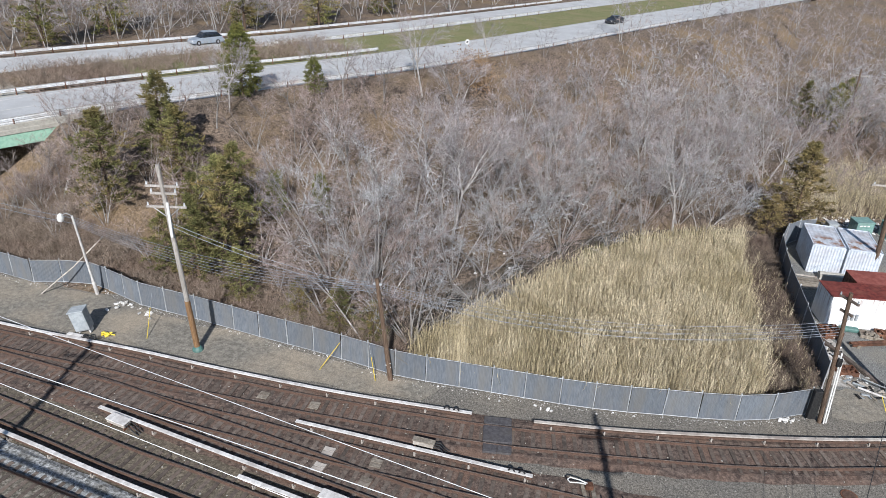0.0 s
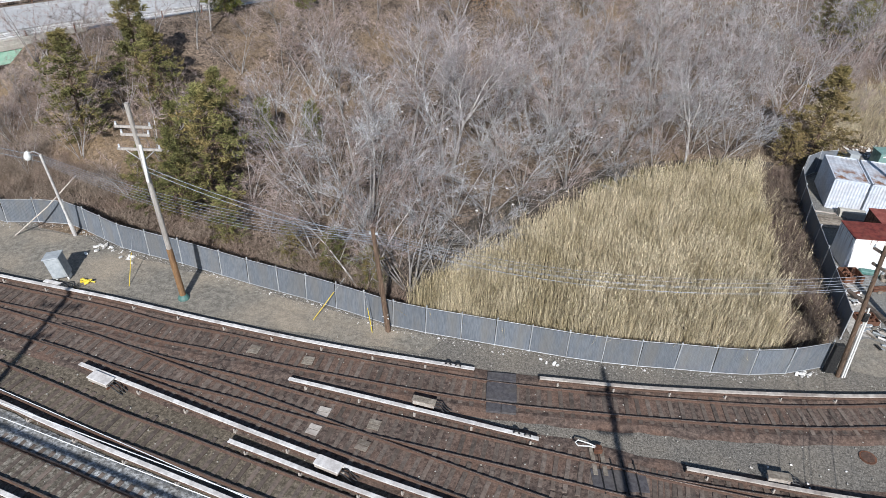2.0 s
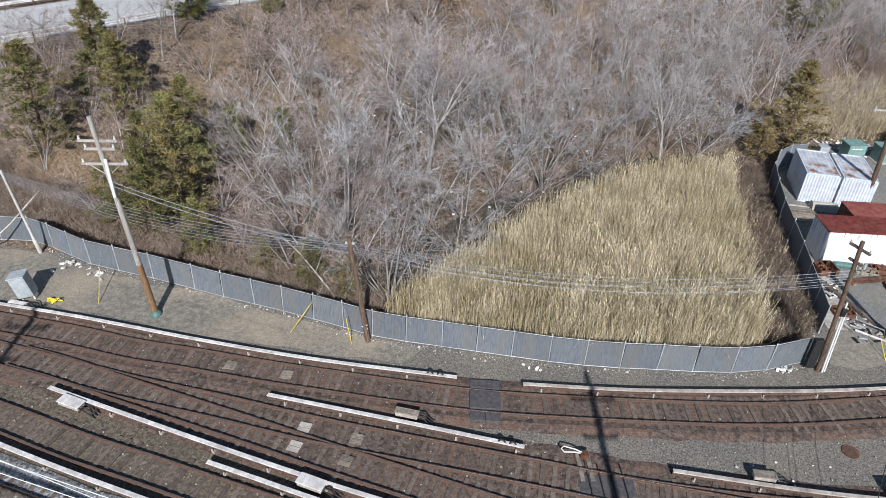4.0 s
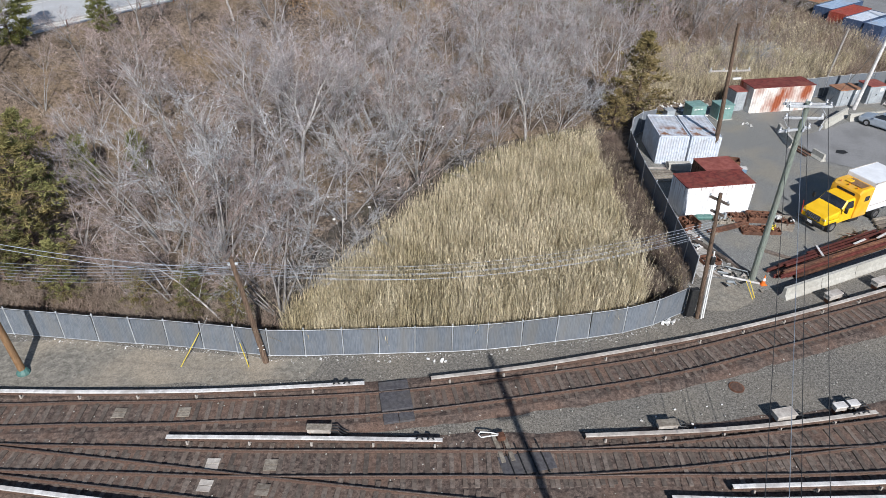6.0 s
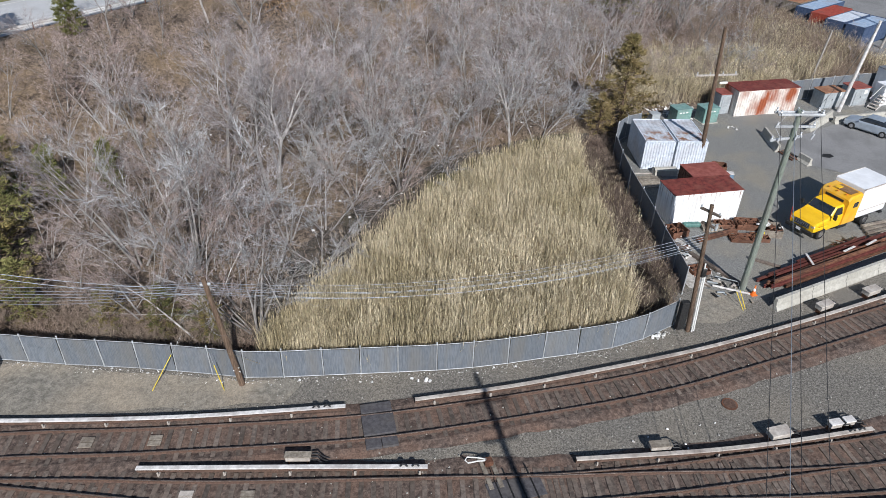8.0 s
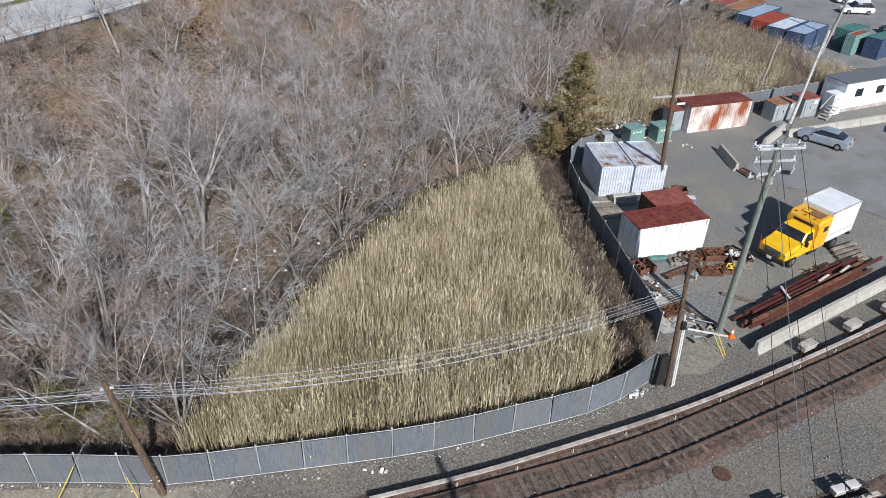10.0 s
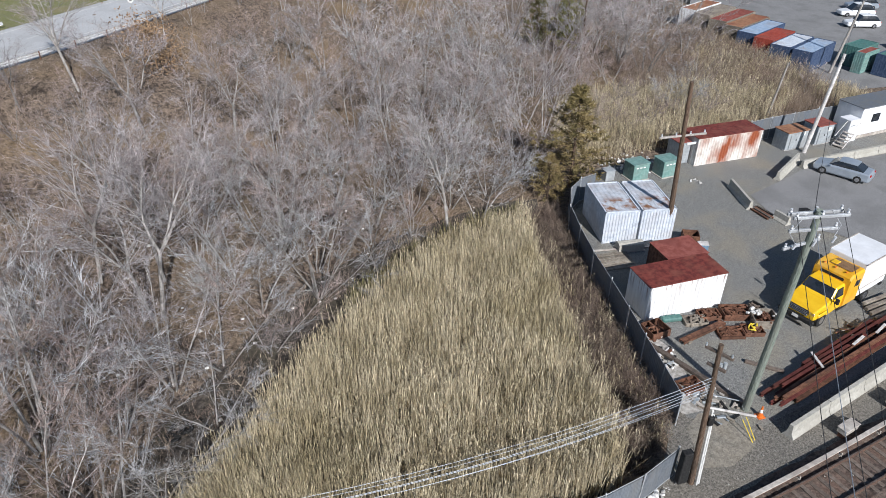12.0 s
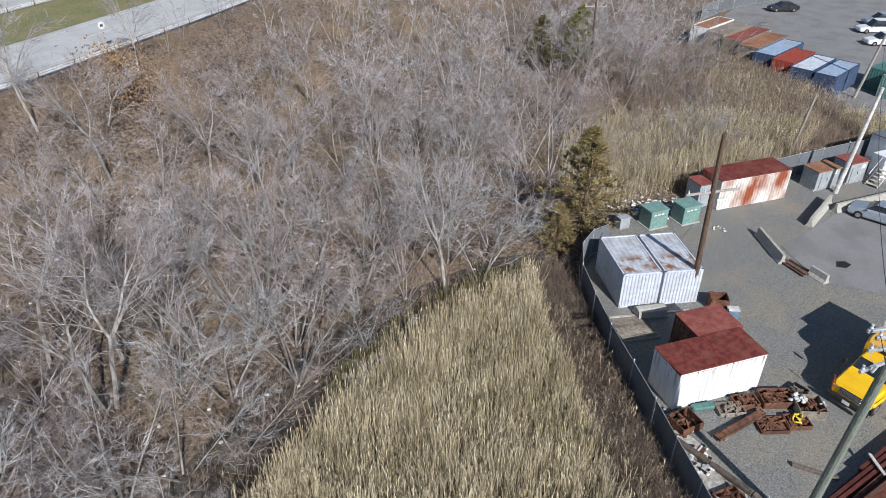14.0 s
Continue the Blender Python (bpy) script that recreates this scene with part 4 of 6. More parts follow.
container("steel_container", "white ribbed container with a dark red rusted roof", "container", pose(36.85, 9.25, 0, 0, 0, 1.2), 5.5, 2.3, 2.5, WHITE_C, REDROOF, roofribs=False, lid=True)
container("steel_container", "low container with a faded red roof behind a white one", "container", pose(39.65, 11.7, 0, 0, 0, 1.2), 2.95, 2.2, 2.45, RUSTY, REDROOF2, roofribs=False, lid=True, doors=False)
container("steel_container", "pale blue ribbed container with rust-blotched roof", "container", pose(38.6, 18.15, 0, 0, 0, -9), 2.55, 4.6, 2.6, SILVER_C, SILVER_T, pitch=.22, doors=False)
container("steel_container", "pale blue ribbed container beside its twin", "container", pose(41.3, 17.7, 0, 0, 0, -9), 2.55, 4.6, 2.6, SILVER_C, SILVER_T, pitch=.22, doors=False)
container("steel_container", "white container streaked with rust, red rusted roof", "container", pose(52.6, 27.55, 0, 0, 0, 2), 6.8, 2.4, 2.6, RUSTW, REDROOF, roofribs=False, lid=True)
hatch = thing("steel_tank_lid", "rusty open hatch on the yard ground", "steel hatch", pose(44.75, 16.4, 0, 0, 0, -25))
part("side", Mesh().box((0, -.45, .45), (1.1, .06, .9), bev=.01), RUSTY, hatch)
part("side", Mesh().box((0, .45, .45), (1.1, .06, .9), bev=.01), RUSTY, hatch)
part("side", Mesh().box((-.55, 0, .45), (.06, .9, .9), bev=.01), RUSTY, hatch)
part("side", Mesh().box((.55, 0, .45), (.06, .9, .9), bev=.01), RUSTY, hatch)
part("bottom", Mesh().box((0, 0, .06), (1.05, .9, .08)), PLANK, hatch)
bl = thing("tool_box", "small blue and white steel box beside the shed", "tool box", pose(45.1, 15.3, 0, 0, 0, -20))
part("body", Mesh().box((0, 0, .3), (.7, .5, .6), bev=.03), TEAL, bl)
part("lid", Mesh().box((0, 0, .62), (.74, .54, .05), bev=.02), COVER, bl)
pt = thing("timber_mat", "weathered grey plank mat lying between the containers", "planks", pose(37.2, 14.9, 0, 0, 0, -4))
for k in range(6):
    part("plank", Mesh().box((1.2 + .03 * (k % 2), .1 + .34 * k, .05 + .004 * k), (2.4, .31, .05), bev=.01), PLANK, pt)
wb = thing("white_trough", "pale upturned trough in front of the containers", "trough", pose(40.2, 17.0, 0, 0, 0, -6))
part("shell", Mesh().sweep([(-.95, 0, .0), (.95, 0, .0)], [(-.45, 0), (.45, 0), (.38, .5), (.15, .62), (-.15, .62), (-.38, .5)]), CONC, wb)
part("rim", Mesh().box((0, 0, .04), (2.05, 1.0, .06), bev=.02), COVER_D, wb)

for x, y, h, lab in ((45.7, 26.2, 1.5, "dark green steel transformer cabinet with white stickers"), (48.5, 26.1, 1.5, "green steel transformer cabinet beside its twin")):
    tf = thing("transformer_cabinet", lab, "cabinet", pose(x, y, 0, 0, 0, 6), group="transformer cabinets")
    part("body", Mesh().box((.85, .75, h / 2), (1.6, 1.4, h), bev=.03), TEALBOX, tf)
    part("lid", Mesh().box((.85, .75, h + .03), (1.72, 1.5, .09), bev=.03), TEALBOX, tf)
    for k in range(3):
        part("sticker", Mesh().box((.4 + .35 * k, .035, h * .82), (.22, .012, .1)), SIGNW, tf)
    part("plinth", Mesh().box((.85, .75, .05), (1.8, 1.6, .1), bev=.02), CONC, tf)
gb = thing("grey_cabinet", "low grey steel cabinet beside the cedar", "cabinet", pose(44.0, 27.4, 0, 0, 0, 6))
part("body", Mesh().box((0, 0, .45), (.9, .8, .9), bev=.03), GREYBOX, gb)
part("lid", Mesh().box((0, 0, .93), (.98, .88, .06), bev=.02), GREYBOX, gb)
sh = thing("small_shed", "small grey shed with a pinkish rusted roof", "shed", pose(51.3, 28.3, 0, 0, 0, 4), group="small sheds")
part("body", Mesh().box((.6, .8, 1.0), (1.2, 1.6, 2.0), bev=.02), GREYBOX, sh)
part("roof", Mesh().box((.6, .8, 2.04), (1.3, 1.7, .08), bev=.02), REDROOF2, sh)
part("door", Mesh().box((.6, -.02, .95), (.8, .05, 1.7), bev=.01), GREYBOX, sh)
for x, y, w, d, h, rf, lab in ((62.6, 28.0, 2.5, 1.6, 1.75, BROWNC, "grey steel shed with a brown rusted roof"), (66.2, 28.3, 2.0, 1.7, 1.9, REDROOF2, "grey steel shed with a red rusted roof and steps")):
    sh = thing("small_shed", lab, "shed", pose(x, y, 0, 0, 0, 6), group="small sheds")
    part("body", Mesh().box((w / 2, d / 2, h / 2), (w, d, h), bev=.03), GREYBOX, sh)
    part("roof", Mesh().box((w / 2, d / 2, h + .04), (w + .15, d + .15, .1), bev=.03), rf, sh)
    dr = part("door", Mesh().box((w * .3, -.03, .85), (.75, .06, 1.45), bev=.01), GREYBOX, sh)
    part("handle", Mesh().box((w * .3 + .3, -.08, 1.0), (.05, .06, .2), bev=.01), BLACK, dr)
    part("notice", Mesh().box((w * .75, -.02, 1.5), (.4, .03, .35), bev=.005), SIGNW, sh)
    part("skid", Mesh().box((w / 2, .1, .06), (w + .1, .2, .12), bev=.02), COVER, sh)
st = thing("metal_stairs", "pale metal steps with a handrail beside the shed", "stairs", pose(68.1, 27.4, 0, 0, 0, 20))
for k in range(5):
    part("step", Mesh().box((.35 * k, 0, .2 + .22 * k), (.3, 1.0, .05), bev=.01), COVER_D, st)
for y in (-.5, .5):
    part("stringer", Mesh().tube([(-.15, y, .05), (1.6, y, 1.15)], .05, 6), COVER, st)
    part("handrail", Mesh().tube([(-.1, y, 1.0), (1.6, y, 2.05), (2.2, y, 2.05)], .035, 6), COVER, st)
tr = thing("site_trailer", "white site trailer with a blue-white roof", "trailer", pose(71.0, 28.4, 0, 0, 0, 7))
part("body", Mesh().box((6, 1.4, 1.75), (12, 2.8, 2.7), bev=.05), TRUCKW, tr)
part("roof", Mesh().box((6, 1.4, 3.13), (12.1, 2.9, .08), bev=.03), SLAT, tr)
for k in (2.0, 5.0, 8.5):
    w_ = part("window", Mesh().box((k, -.02, 2.0), (1.0, .05, .8), bev=.01), GLASS, tr)
part("porch", Mesh().box((-.8, .5, 1.1), (1.4, 1.3, 2.2), bev=.04), TRUCKW, tr, "white entrance booth")
part("skirt", Mesh().box((6, 1.4, .2), (11.8, 2.6, .4), bev=.02), COVER_D, tr)


def jersey(x, y, rz, L, h, label, name="concrete_barrier"):
    t = thing(name, label, "concrete barrier", pose(x, y, 0, 0, 0, rz), group="concrete barriers")
    n = max(1, round(L / 3.2))
    for k in range(n):
        a, b = L * k / n + .02, L * (k + 1) / n - .02
        part("block", Mesh().sweep([(a, 0, 0), (b, 0, 0)], [(-.3, 0), (.3, 0), (.3, .08), (.14, h * .4), (.1, h), (-.1, h), (-.14, h * .4), (-.3, .08)]), CONC, t)
    return t


jersey(38.9, -1.1, 15.6, 16, .85, "long pale concrete barrier holding back steel beams")
jersey(53.3, 23.3, -104, 4.0, .75, "short concrete barrier at the asphalt's edge")
jersey(53.35, 17.9, -82, 1.4, .7, "broken end of a concrete barrier")
jersey(57.9, 23.2, 32, 5.2, .8, "slanting concrete barrier beside the lamp pole")
jersey(61.6, 24.6, 4.5, 18, .75, "low concrete wall in front of the sheds")

rb = random.Random(5)
bs = thing("timber_stack", "old brown planks lying between barrier blocks", "planks", pose(52.85, 18.6, 0, 0, 0, -85))
for k in range(4):
    part("plank", Mesh().box((0, -.36 + .24 * k, .12 + .05 * (k % 2)), (1.9, .16, .1), Matrix.Rotation(rb.uniform(-.09, .09), 3, "Z"), bev=.01), TIE if k % 2 else RUSTY, bs)

beams = thing("steel_beam_stack", "stack of long rusty red steel beams behind the barrier", "steel beams", pose(39.9, .55, 0, 0, 0, 16))
for k in range(13):
    L = 13.2 - rb.uniform(0, 2.2) - (4.5 if k in (4, 9, 11) else 0)
    y, z = -.05 + .27 * (k % 6) + .1 * (k // 6), .1 + .25 * (k // 6)
    m = Mesh()
    x0 = rb.uniform(-.4, 1.2) + (2.5 if k in (4, 11) else 0)
    t_ = Matrix.Rotation(rb.gauss(0, .008), 3, "Z")
    for zz in (0, .17):
        m.box((x0 + L / 2, y, z + zz), (L, .17, .03), t_)
    m.box((x0 + L / 2, y, z + .085), (L, .035, .17), t_)
    part("beam", m, REDBEAM if k % 4 else RUSTY, beams)
for x_, y_, a_ in ((8.0, .7, 5), (10.2, .6, 8), (4.4, 1.0, 60)):
    part("board", Mesh().box((x_, y_, .7), (1.3, .16, .04), Matrix.Rotation(radians(a_), 3, "Z"), bev=.008), COVER, beams, "white board lying across the beams")
wp = thing("plank", "long pale plank lying in front of the containers", "plank", pose(37.5, 17.35, .02, 0, 0, -8))
part("board", Mesh().box((2.7, 0, .04), (5.4, .16, .06), bev=.01), COVER_D, wp)
sheet("oil_stain", [(55.7, 18.0), (56.3, 17.7), (57.0, 17.9), (56.9, 18.4), (56.2, 18.6)], .049, BLACK, "dark oil stain on the worn asphalt", .15, .3)
dk = thing("timber", "dark weathered timber lying on the gravel", "timber", pose(41.2, 3.6, 0, 0, 0, -42))
part("log", Mesh().box((0, 0, .1), (2.1, .2, .2), bev=.03), TIE, dk)
for k in range(5):
    tb = thing("timber", "grey squared timber lying near the beam stack", "timber", pose(52.3 - .15 * k, 6.9 - .46 * k, 0, 0, 0, 12 + rb.uniform(-4, 4)), group="loose timbers")
    part("log", Mesh().box((0, 0, .14), (2.5, .26, .26), bev=.03), PLANK, tb)
scrap = thing("scrap_heap", "tangled rusty scrap frames near the beams", "scrap", pose(48.2, 4.7, 0, 0, 0, 20))
for k in range(10):
    part("bar", Mesh().tube([(rb.uniform(-.9, .9), rb.uniform(-.6, .6), rb.uniform(.05, .3)), (rb.uniform(-.9, .9), rb.uniform(-.6, .6), rb.uniform(.1, .7))], rb.uniform(.03, .07), 6), RUSTY if k % 3 else PLANK, scrap)


def bin_of(x, y, rz, s, wall, fill, label, n=14, fm=RUSTY):
    t = thing("scrap_bin", label, "scrap bin", pose(x, y, 0, 0, 0, rz), group="scrap bins")
    for k in (-1, 1):
        part("side", Mesh().box((k * s[0] / 2, 0, s[2] / 2), (.06, s[1], s[2]), bev=.01), wall, t)
        part("end", Mesh().box((0, k * s[1] / 2, s[2] / 2), (s[0], .06, s[2]), bev=.01), wall, t)
    part("bottom", Mesh().box((0, 0, .05), (s[0] * .96, s[1] * .96, .08)), wall, t)
    rg = random.Random(int(x * 100 + y * 7))
    for k in range(n):
        part(fill, Mesh().box((rg.uniform(-.36, .36) * s[0], rg.uniform(-.36, .36) * s[1], .14 + (s[2] - .1) * rg.random()),
                              (rg.uniform(.25, .6) * s[0] * .8, rg.uniform(.06, .16), rg.uniform(.05, .14)),
                              Euler((rg.uniform(-.3, .3), rg.uniform(-.3, .3), rg.uniform(0, 3))).to_matrix(), bev=.008), fm, t)
    return t


bin_of(36.9, 8.1, 8, (1.3, 1.2, .5), RUSTY, "scrap_piece", "rusty steel bin full of tie plates", 24)
bin_of(42.6, 8.2, -15, (1.7, 1.1, .45), RUSTY, "scrap_piece", "rusty bin of scrap beside the white container", 24)
bin_of(43.8, 7.1, -20, (1.4, 1.3, .6), PLANK, "scrap_piece", "wooden crate full of scrap and white sacks", 20)
bin_of(41.2, 6.7, -14, (1.5, 1.0, .22), RUSTY, "scrap_piece", "low rusty tray of steel parts", 20)
bin_of(42.6, 6.5, -14, (1.2, .9, .28), RUSTY, "scrap_piece", "low rusty tray with yellow hoses", 18)
bin_of(39.8, 8.3, -12, (1.4, .8, .25), PLANK, "scrap_piece", "flat crate of small parts beside the container", 18, PLANK)
bin_of(40.9, 8.5, -10, (1.3, .8, .35), RUSTY, "scrap_piece", "rusty bin of brown plates beside the container", 18)
bin_of(44.0, 8.3, 20, (1.3, .8, .3), BLACK, "scrap_piece", "dark tray of scrap beside the crate", 16, TIE)
bin_of(36.2, 3.4, 6, (1.25, .95, .3), RUSTY, "scrap_piece", "rusty open-topped bin of bars on the slab", 16)
gs = thing("green_sheet", "folded dark green tarpaulin beside the container", "tarpaulin", pose(38.5, 8.85, 0, 0, 0, -6))
part("fold", Mesh().box((0, 0, .16), (1.3, .45, .3), bev=.08), GREENBOX, gs)
bm_ = thing("steel_beam", "long rusty channel lying beside the scrap bins", "steel beam", pose(37.9, 6.7, 0, 0, 0, 14))
part("web", Mesh().box((1.7, 0, .3), (3.6, .34, .04)), RUSTY, bm_)
part("flange", Mesh().box((1.7, -.17, .22), (3.6, .04, .2)), RUSTY, bm_)
part("flange", Mesh().box((1.7, .17, .22), (3.6, .04, .2)), RUSTY, bm_)
part("support", Mesh().box((.4, 0, .1), (.3, .5, .2)), PLANK, bm_)
part("support", Mesh().box((3.0, 0, .1), (.3, .5, .2)), PLANK, bm_)
hs = thing("hose", "coiled yellow hose on the scrap tray", "hose", pose(42.6, 6.5, .32))
part("coil", Mesh().tube([(.5 * math.cos(a * .7) * (.5 + .5 * math.sin(a * 1.3)), .3 * math.sin(a * 1.1), .06 + .05 * math.sin(a * 3)) for a in np.linspace(0, 9, 40)], .045, 6), YELP, hs)
rs = random.Random(12)
for x, y, z, w in ((43.4, 7.6, .5, 1.1), (43.75, 7.5, .55, .8), (43.5, 7.3, .55, .7), (44.5, 6.9, .5, .6)):
    sk = thing("sack", "crumpled white plastic sack lying on the scrap", "sack", pose(x, y, z, 0, 0, rs.uniform(0, 360)), group="white sacks")
    m = Mesh()
    for k in range(7):
        c = Vector((rs.gauss(0, .13), rs.gauss(0, .09), rs.uniform(.0, .12))) * w
        m.box(c, (rs.uniform(.16, .3) * w, rs.uniform(.12, .24) * w, rs.uniform(.1, .2) * w), Euler((rs.uniform(-.7, .7), rs.uniform(-.7, .7), rs.uniform(0, 3))).to_matrix(), bev=.04 * w)
    part("bag", m, LITTERW, sk)
for k in range(80):
    x, y = (36.6 + rs.gauss(0, .7), 1.6 + rs.gauss(0, .8)) if k < 26 else (36.1 + rs.gauss(0, .45), rs.uniform(2.4, 8.6))
    if x < 35.4:
        continue
    dn = thing("debris", "grey scrap of metal lying near the pole", "debris", pose(x, y, .06, 0, 0, rs.uniform(0, 180)), group="scattered scrap")
    part("piece", Mesh().box((0, 0, .03), (rs.uniform(.15, .8), rs.uniform(.06, .18), rs.uniform(.04, .1)), Euler((rs.uniform(-.2, .2), rs.uniform(-.15, .15), 0)).to_matrix(), bev=.01), (GREYBOX, COVER_D, BLACK, PLANK, COVER, RUSTY)[k % (4 if k < 26 else 6)], dn)
tiep = thing("tie_row", "row of old dark ties edging the concrete slab", "timber", pose(37.0, 4.4, 0, 0, 0, -68))
for k in range(3):
    part("timber", Mesh().box((-2.3 + 2.3 * k, 0, .13), (2.25, .3, .24), bev=.03), TIE, tiep)

cone = thing("traffic_cone", "orange and white traffic cone on the gravel", "traffic cone", pose(38.5, .5, 0))
part("base", Mesh().box((0, 0, .03), (.42, .42, .05), bev=.01), ORANGE, cone)
part("cone", Mesh().tube([(0, 0, .05), (0, 0, .32)], [.16, .1], 12), ORANGE, cone)
part("collar", Mesh().tube([(0, 0, .32), (0, 0, .52)], [.1, .065], 12), LITTERW, cone, "white reflective collar")
part("tip", Mesh().tube([(0, 0, .52), (0, 0, .72)], [.065, .03], 12), ORANGE, cone)
bp = thing("white_pipe", "white pipe lying at the green pole's foot", "pipe", pose(36.3, 1.7, .1, 0, 0, -32))
part("pipe", Mesh().tube([(0, 0, 0), (2.3, 0, 0)], .07, 8), COVER, bp)
bo = thing("blue_board", "grey-blue board leaning at the green pole", "board", pose(36.7, 2.1, 0, 0, 0, -35))
part("board", Mesh().box((.6, .2, .35), (1.4, .05, .4), Euler((.9, 0, 0)).to_matrix(), bev=.01), GREYBOX, bo)

gx_ = thing("signal_cabinet", "tall grey steel signal cabinet on legs", "cabinet", pose(-14.2, -.75, 0, 0, -11, 12))
part("body", Mesh().box((0, 0, 1.0), (.95, .8, 1.45), bev=.03), GREYBOX, gx_)
part("roof", Mesh().box((0, 0, 1.76), (1.08, .92, .08), bev=.03), GREYBOX, gx_)
part("door", Mesh().box((0, -.41, 1.0), (.8, .03, 1.3), bev=.01), GREYBOX, gx_)
for i in (-1, 1):
    part("leg", Mesh().box((i * .35, 0, .15), (.1, .5, .32)), LAMPW, gx_)
yc = thing("yellow_clamps", "pile of yellow clamps beside the third rail", "clamps", pose(-12.7, -1.05, 0))
for k in range(6):
    a = rb.uniform(0, 6)
    part("clamp", Mesh().tube([(rb.uniform(-.5, .5), rb.uniform(-.2, .2), .05), (rb.uniform(-.5, .5), rb.uniform(-.2, .2), .3), (rb.uniform(-.6, .6), rb.uniform(-.2, .2), .06)], .05, 6), YELP, yc)


for x, y, z, rx in ((9.3, 7.6, .1, 8), (9.9, 7.9, .12, -12), (9.5, 7.7, .32, 15)):
    ty_ = thing("old_tyre", "old black tyre dumped at the reed bed's edge", "tyre", pose(x, y, z, rx, 5, x * 40), group="dumped tyres")
    ring_ = Mesh()
    for k in range(16):
        a0, a1 = math.pi * k / 8, math.pi * (k + 1) / 8
        for r_, z_, r2, z2 in ((.22, -.09, .36, -.1), (.36, -.1, .4, 0), (.4, 0, .36, .1), (.36, .1, .22, .09), (.22, .09, .22, -.09)):
            ring_.add([(r_ * math.cos(a0), r_ * math.sin(a0), z_), (r2 * math.cos(a0), r2 * math.sin(a0), z2), (r2 * math.cos(a1), r2 * math.sin(a1), z2), (r_ * math.cos(a1), r_ * math.sin(a1), z_)], [(0, 1, 2, 3)])
    part("tread", ring_, BLACK, ty_)


# ---------------------------------------------------------------- vehicles
def wheel(parent, x, y, r, w=.24):
    t = part("wheel", Mesh().tube([(x, y - w / 2, r), (x, y - w * .42, r), (x, y + w * .42, r), (x, y + w / 2, r)], [r * .9, r, r, r * .9], 16), BLACK, parent)
    for k in (-1, 1):
        part("rim", Mesh().tube([(x, y + k * w * .3, r), (x, y + k * (w / 2 + .012), r)], [r * .6, r * .55], 12), CHROME, t)
    return t


def loft(m, rings):
    """Skins rings of equal count, each a list of points, and closes both ends."""
    n = len(rings[0])
    vs = [p for r in rings for p in r]
    fs = []
    for i in range(len(rings) - 1):
        for k in range(n):
            q = (k + 1) % n
            fs.append((i * n + k, i * n + q, (i + 1) * n + q, (i + 1) * n + k))
    fs += [tuple(range(n - 1, -1, -1)), tuple(range((len(rings) - 1) * n, len(rings) * n))]
    return m.add(vs, fs)


def ring(x, w, z0, z1, b=.12, top=1.0):
    """An upright rounded outline across the vehicle at x."""
    h = w / 2
    t = h * top
    return [(x, -h, z0 + b), (x, -h + b * .6, z0), (x, h - b * .6, z0), (x, h, z0 + b), (x, h, z1 - (z1 - z0) * .45), (x, t, z1 - b), (x, t - b, z1), (x, -t + b, z1), (x, -t, z1 - b), (x, -h, z1 - (z1 - z0) * .45)]


def car(name, label, m, paint, L=4.6, W=1.8, H=1.5, suv=False, group="parked cars"):
    t = thing(name, label, "car", m, group)
    b = Mesh()
    loft(b, [ring(0, W * .8, .35, .65), ring(.15, W * .95, .25, .78), ring(L * .27, W, .22, .98), ring(L * .5, W, .22, 1.0), ring(L * .82, W, .22, 1.03), ring(L * .96, W * .95, .25, 1.0 if not suv else 1.05), ring(L, W * .85, .35, .8)])
    part("body", b, paint, t)
    c = Mesh()
    k = .96 if suv else .86
    loft(c, [ring(L * .27, W * .86, .93, 1.0, .02), ring(L * .42, W * .84, .93, H - .03, .06, .82), ring(L * .55, W * .84, .93, H, .06, .82), ring(L * (k - .16), W * .84, .93, H - .02, .06, .82), ring(L * k, W * .86, .93, 1.05, .02)])
    part("window_band", c, GLASS, t, "dark tinted windows")
    r = Mesh()
    loft(r, [ring(L * .41, W * .66, H - .06, H - .015, .01), ring(L * .5, W * .70, H - .05, H + .025, .01), ring(L * (k - .2), W * .70, H - .05, H + .02, .01), ring(L * (k - .13), W * .64, H - .08, H - .02, .01)])
    part("roof", r, paint, t)
    for x in (L * .19, L * .8):
        for y in (-1, 1):
            wheel(t, x, y * (W / 2 - .1), .33)
    for y in (-1, 1):
        part("headlight", Mesh().box((.1, y * W * .33, .66), (.16, .34, .13), bev=.03), LAMPW, t)
        part("taillight", Mesh().box((L - .06, y * W * .36, .85), (.12, .26, .16), bev=.03), REDLAMP, t)
        part("mirror", Mesh().box((L * .31, y * (W / 2 + .08), 1.0), (.12, .18, .13), bev=.03), paint, t)
    return t


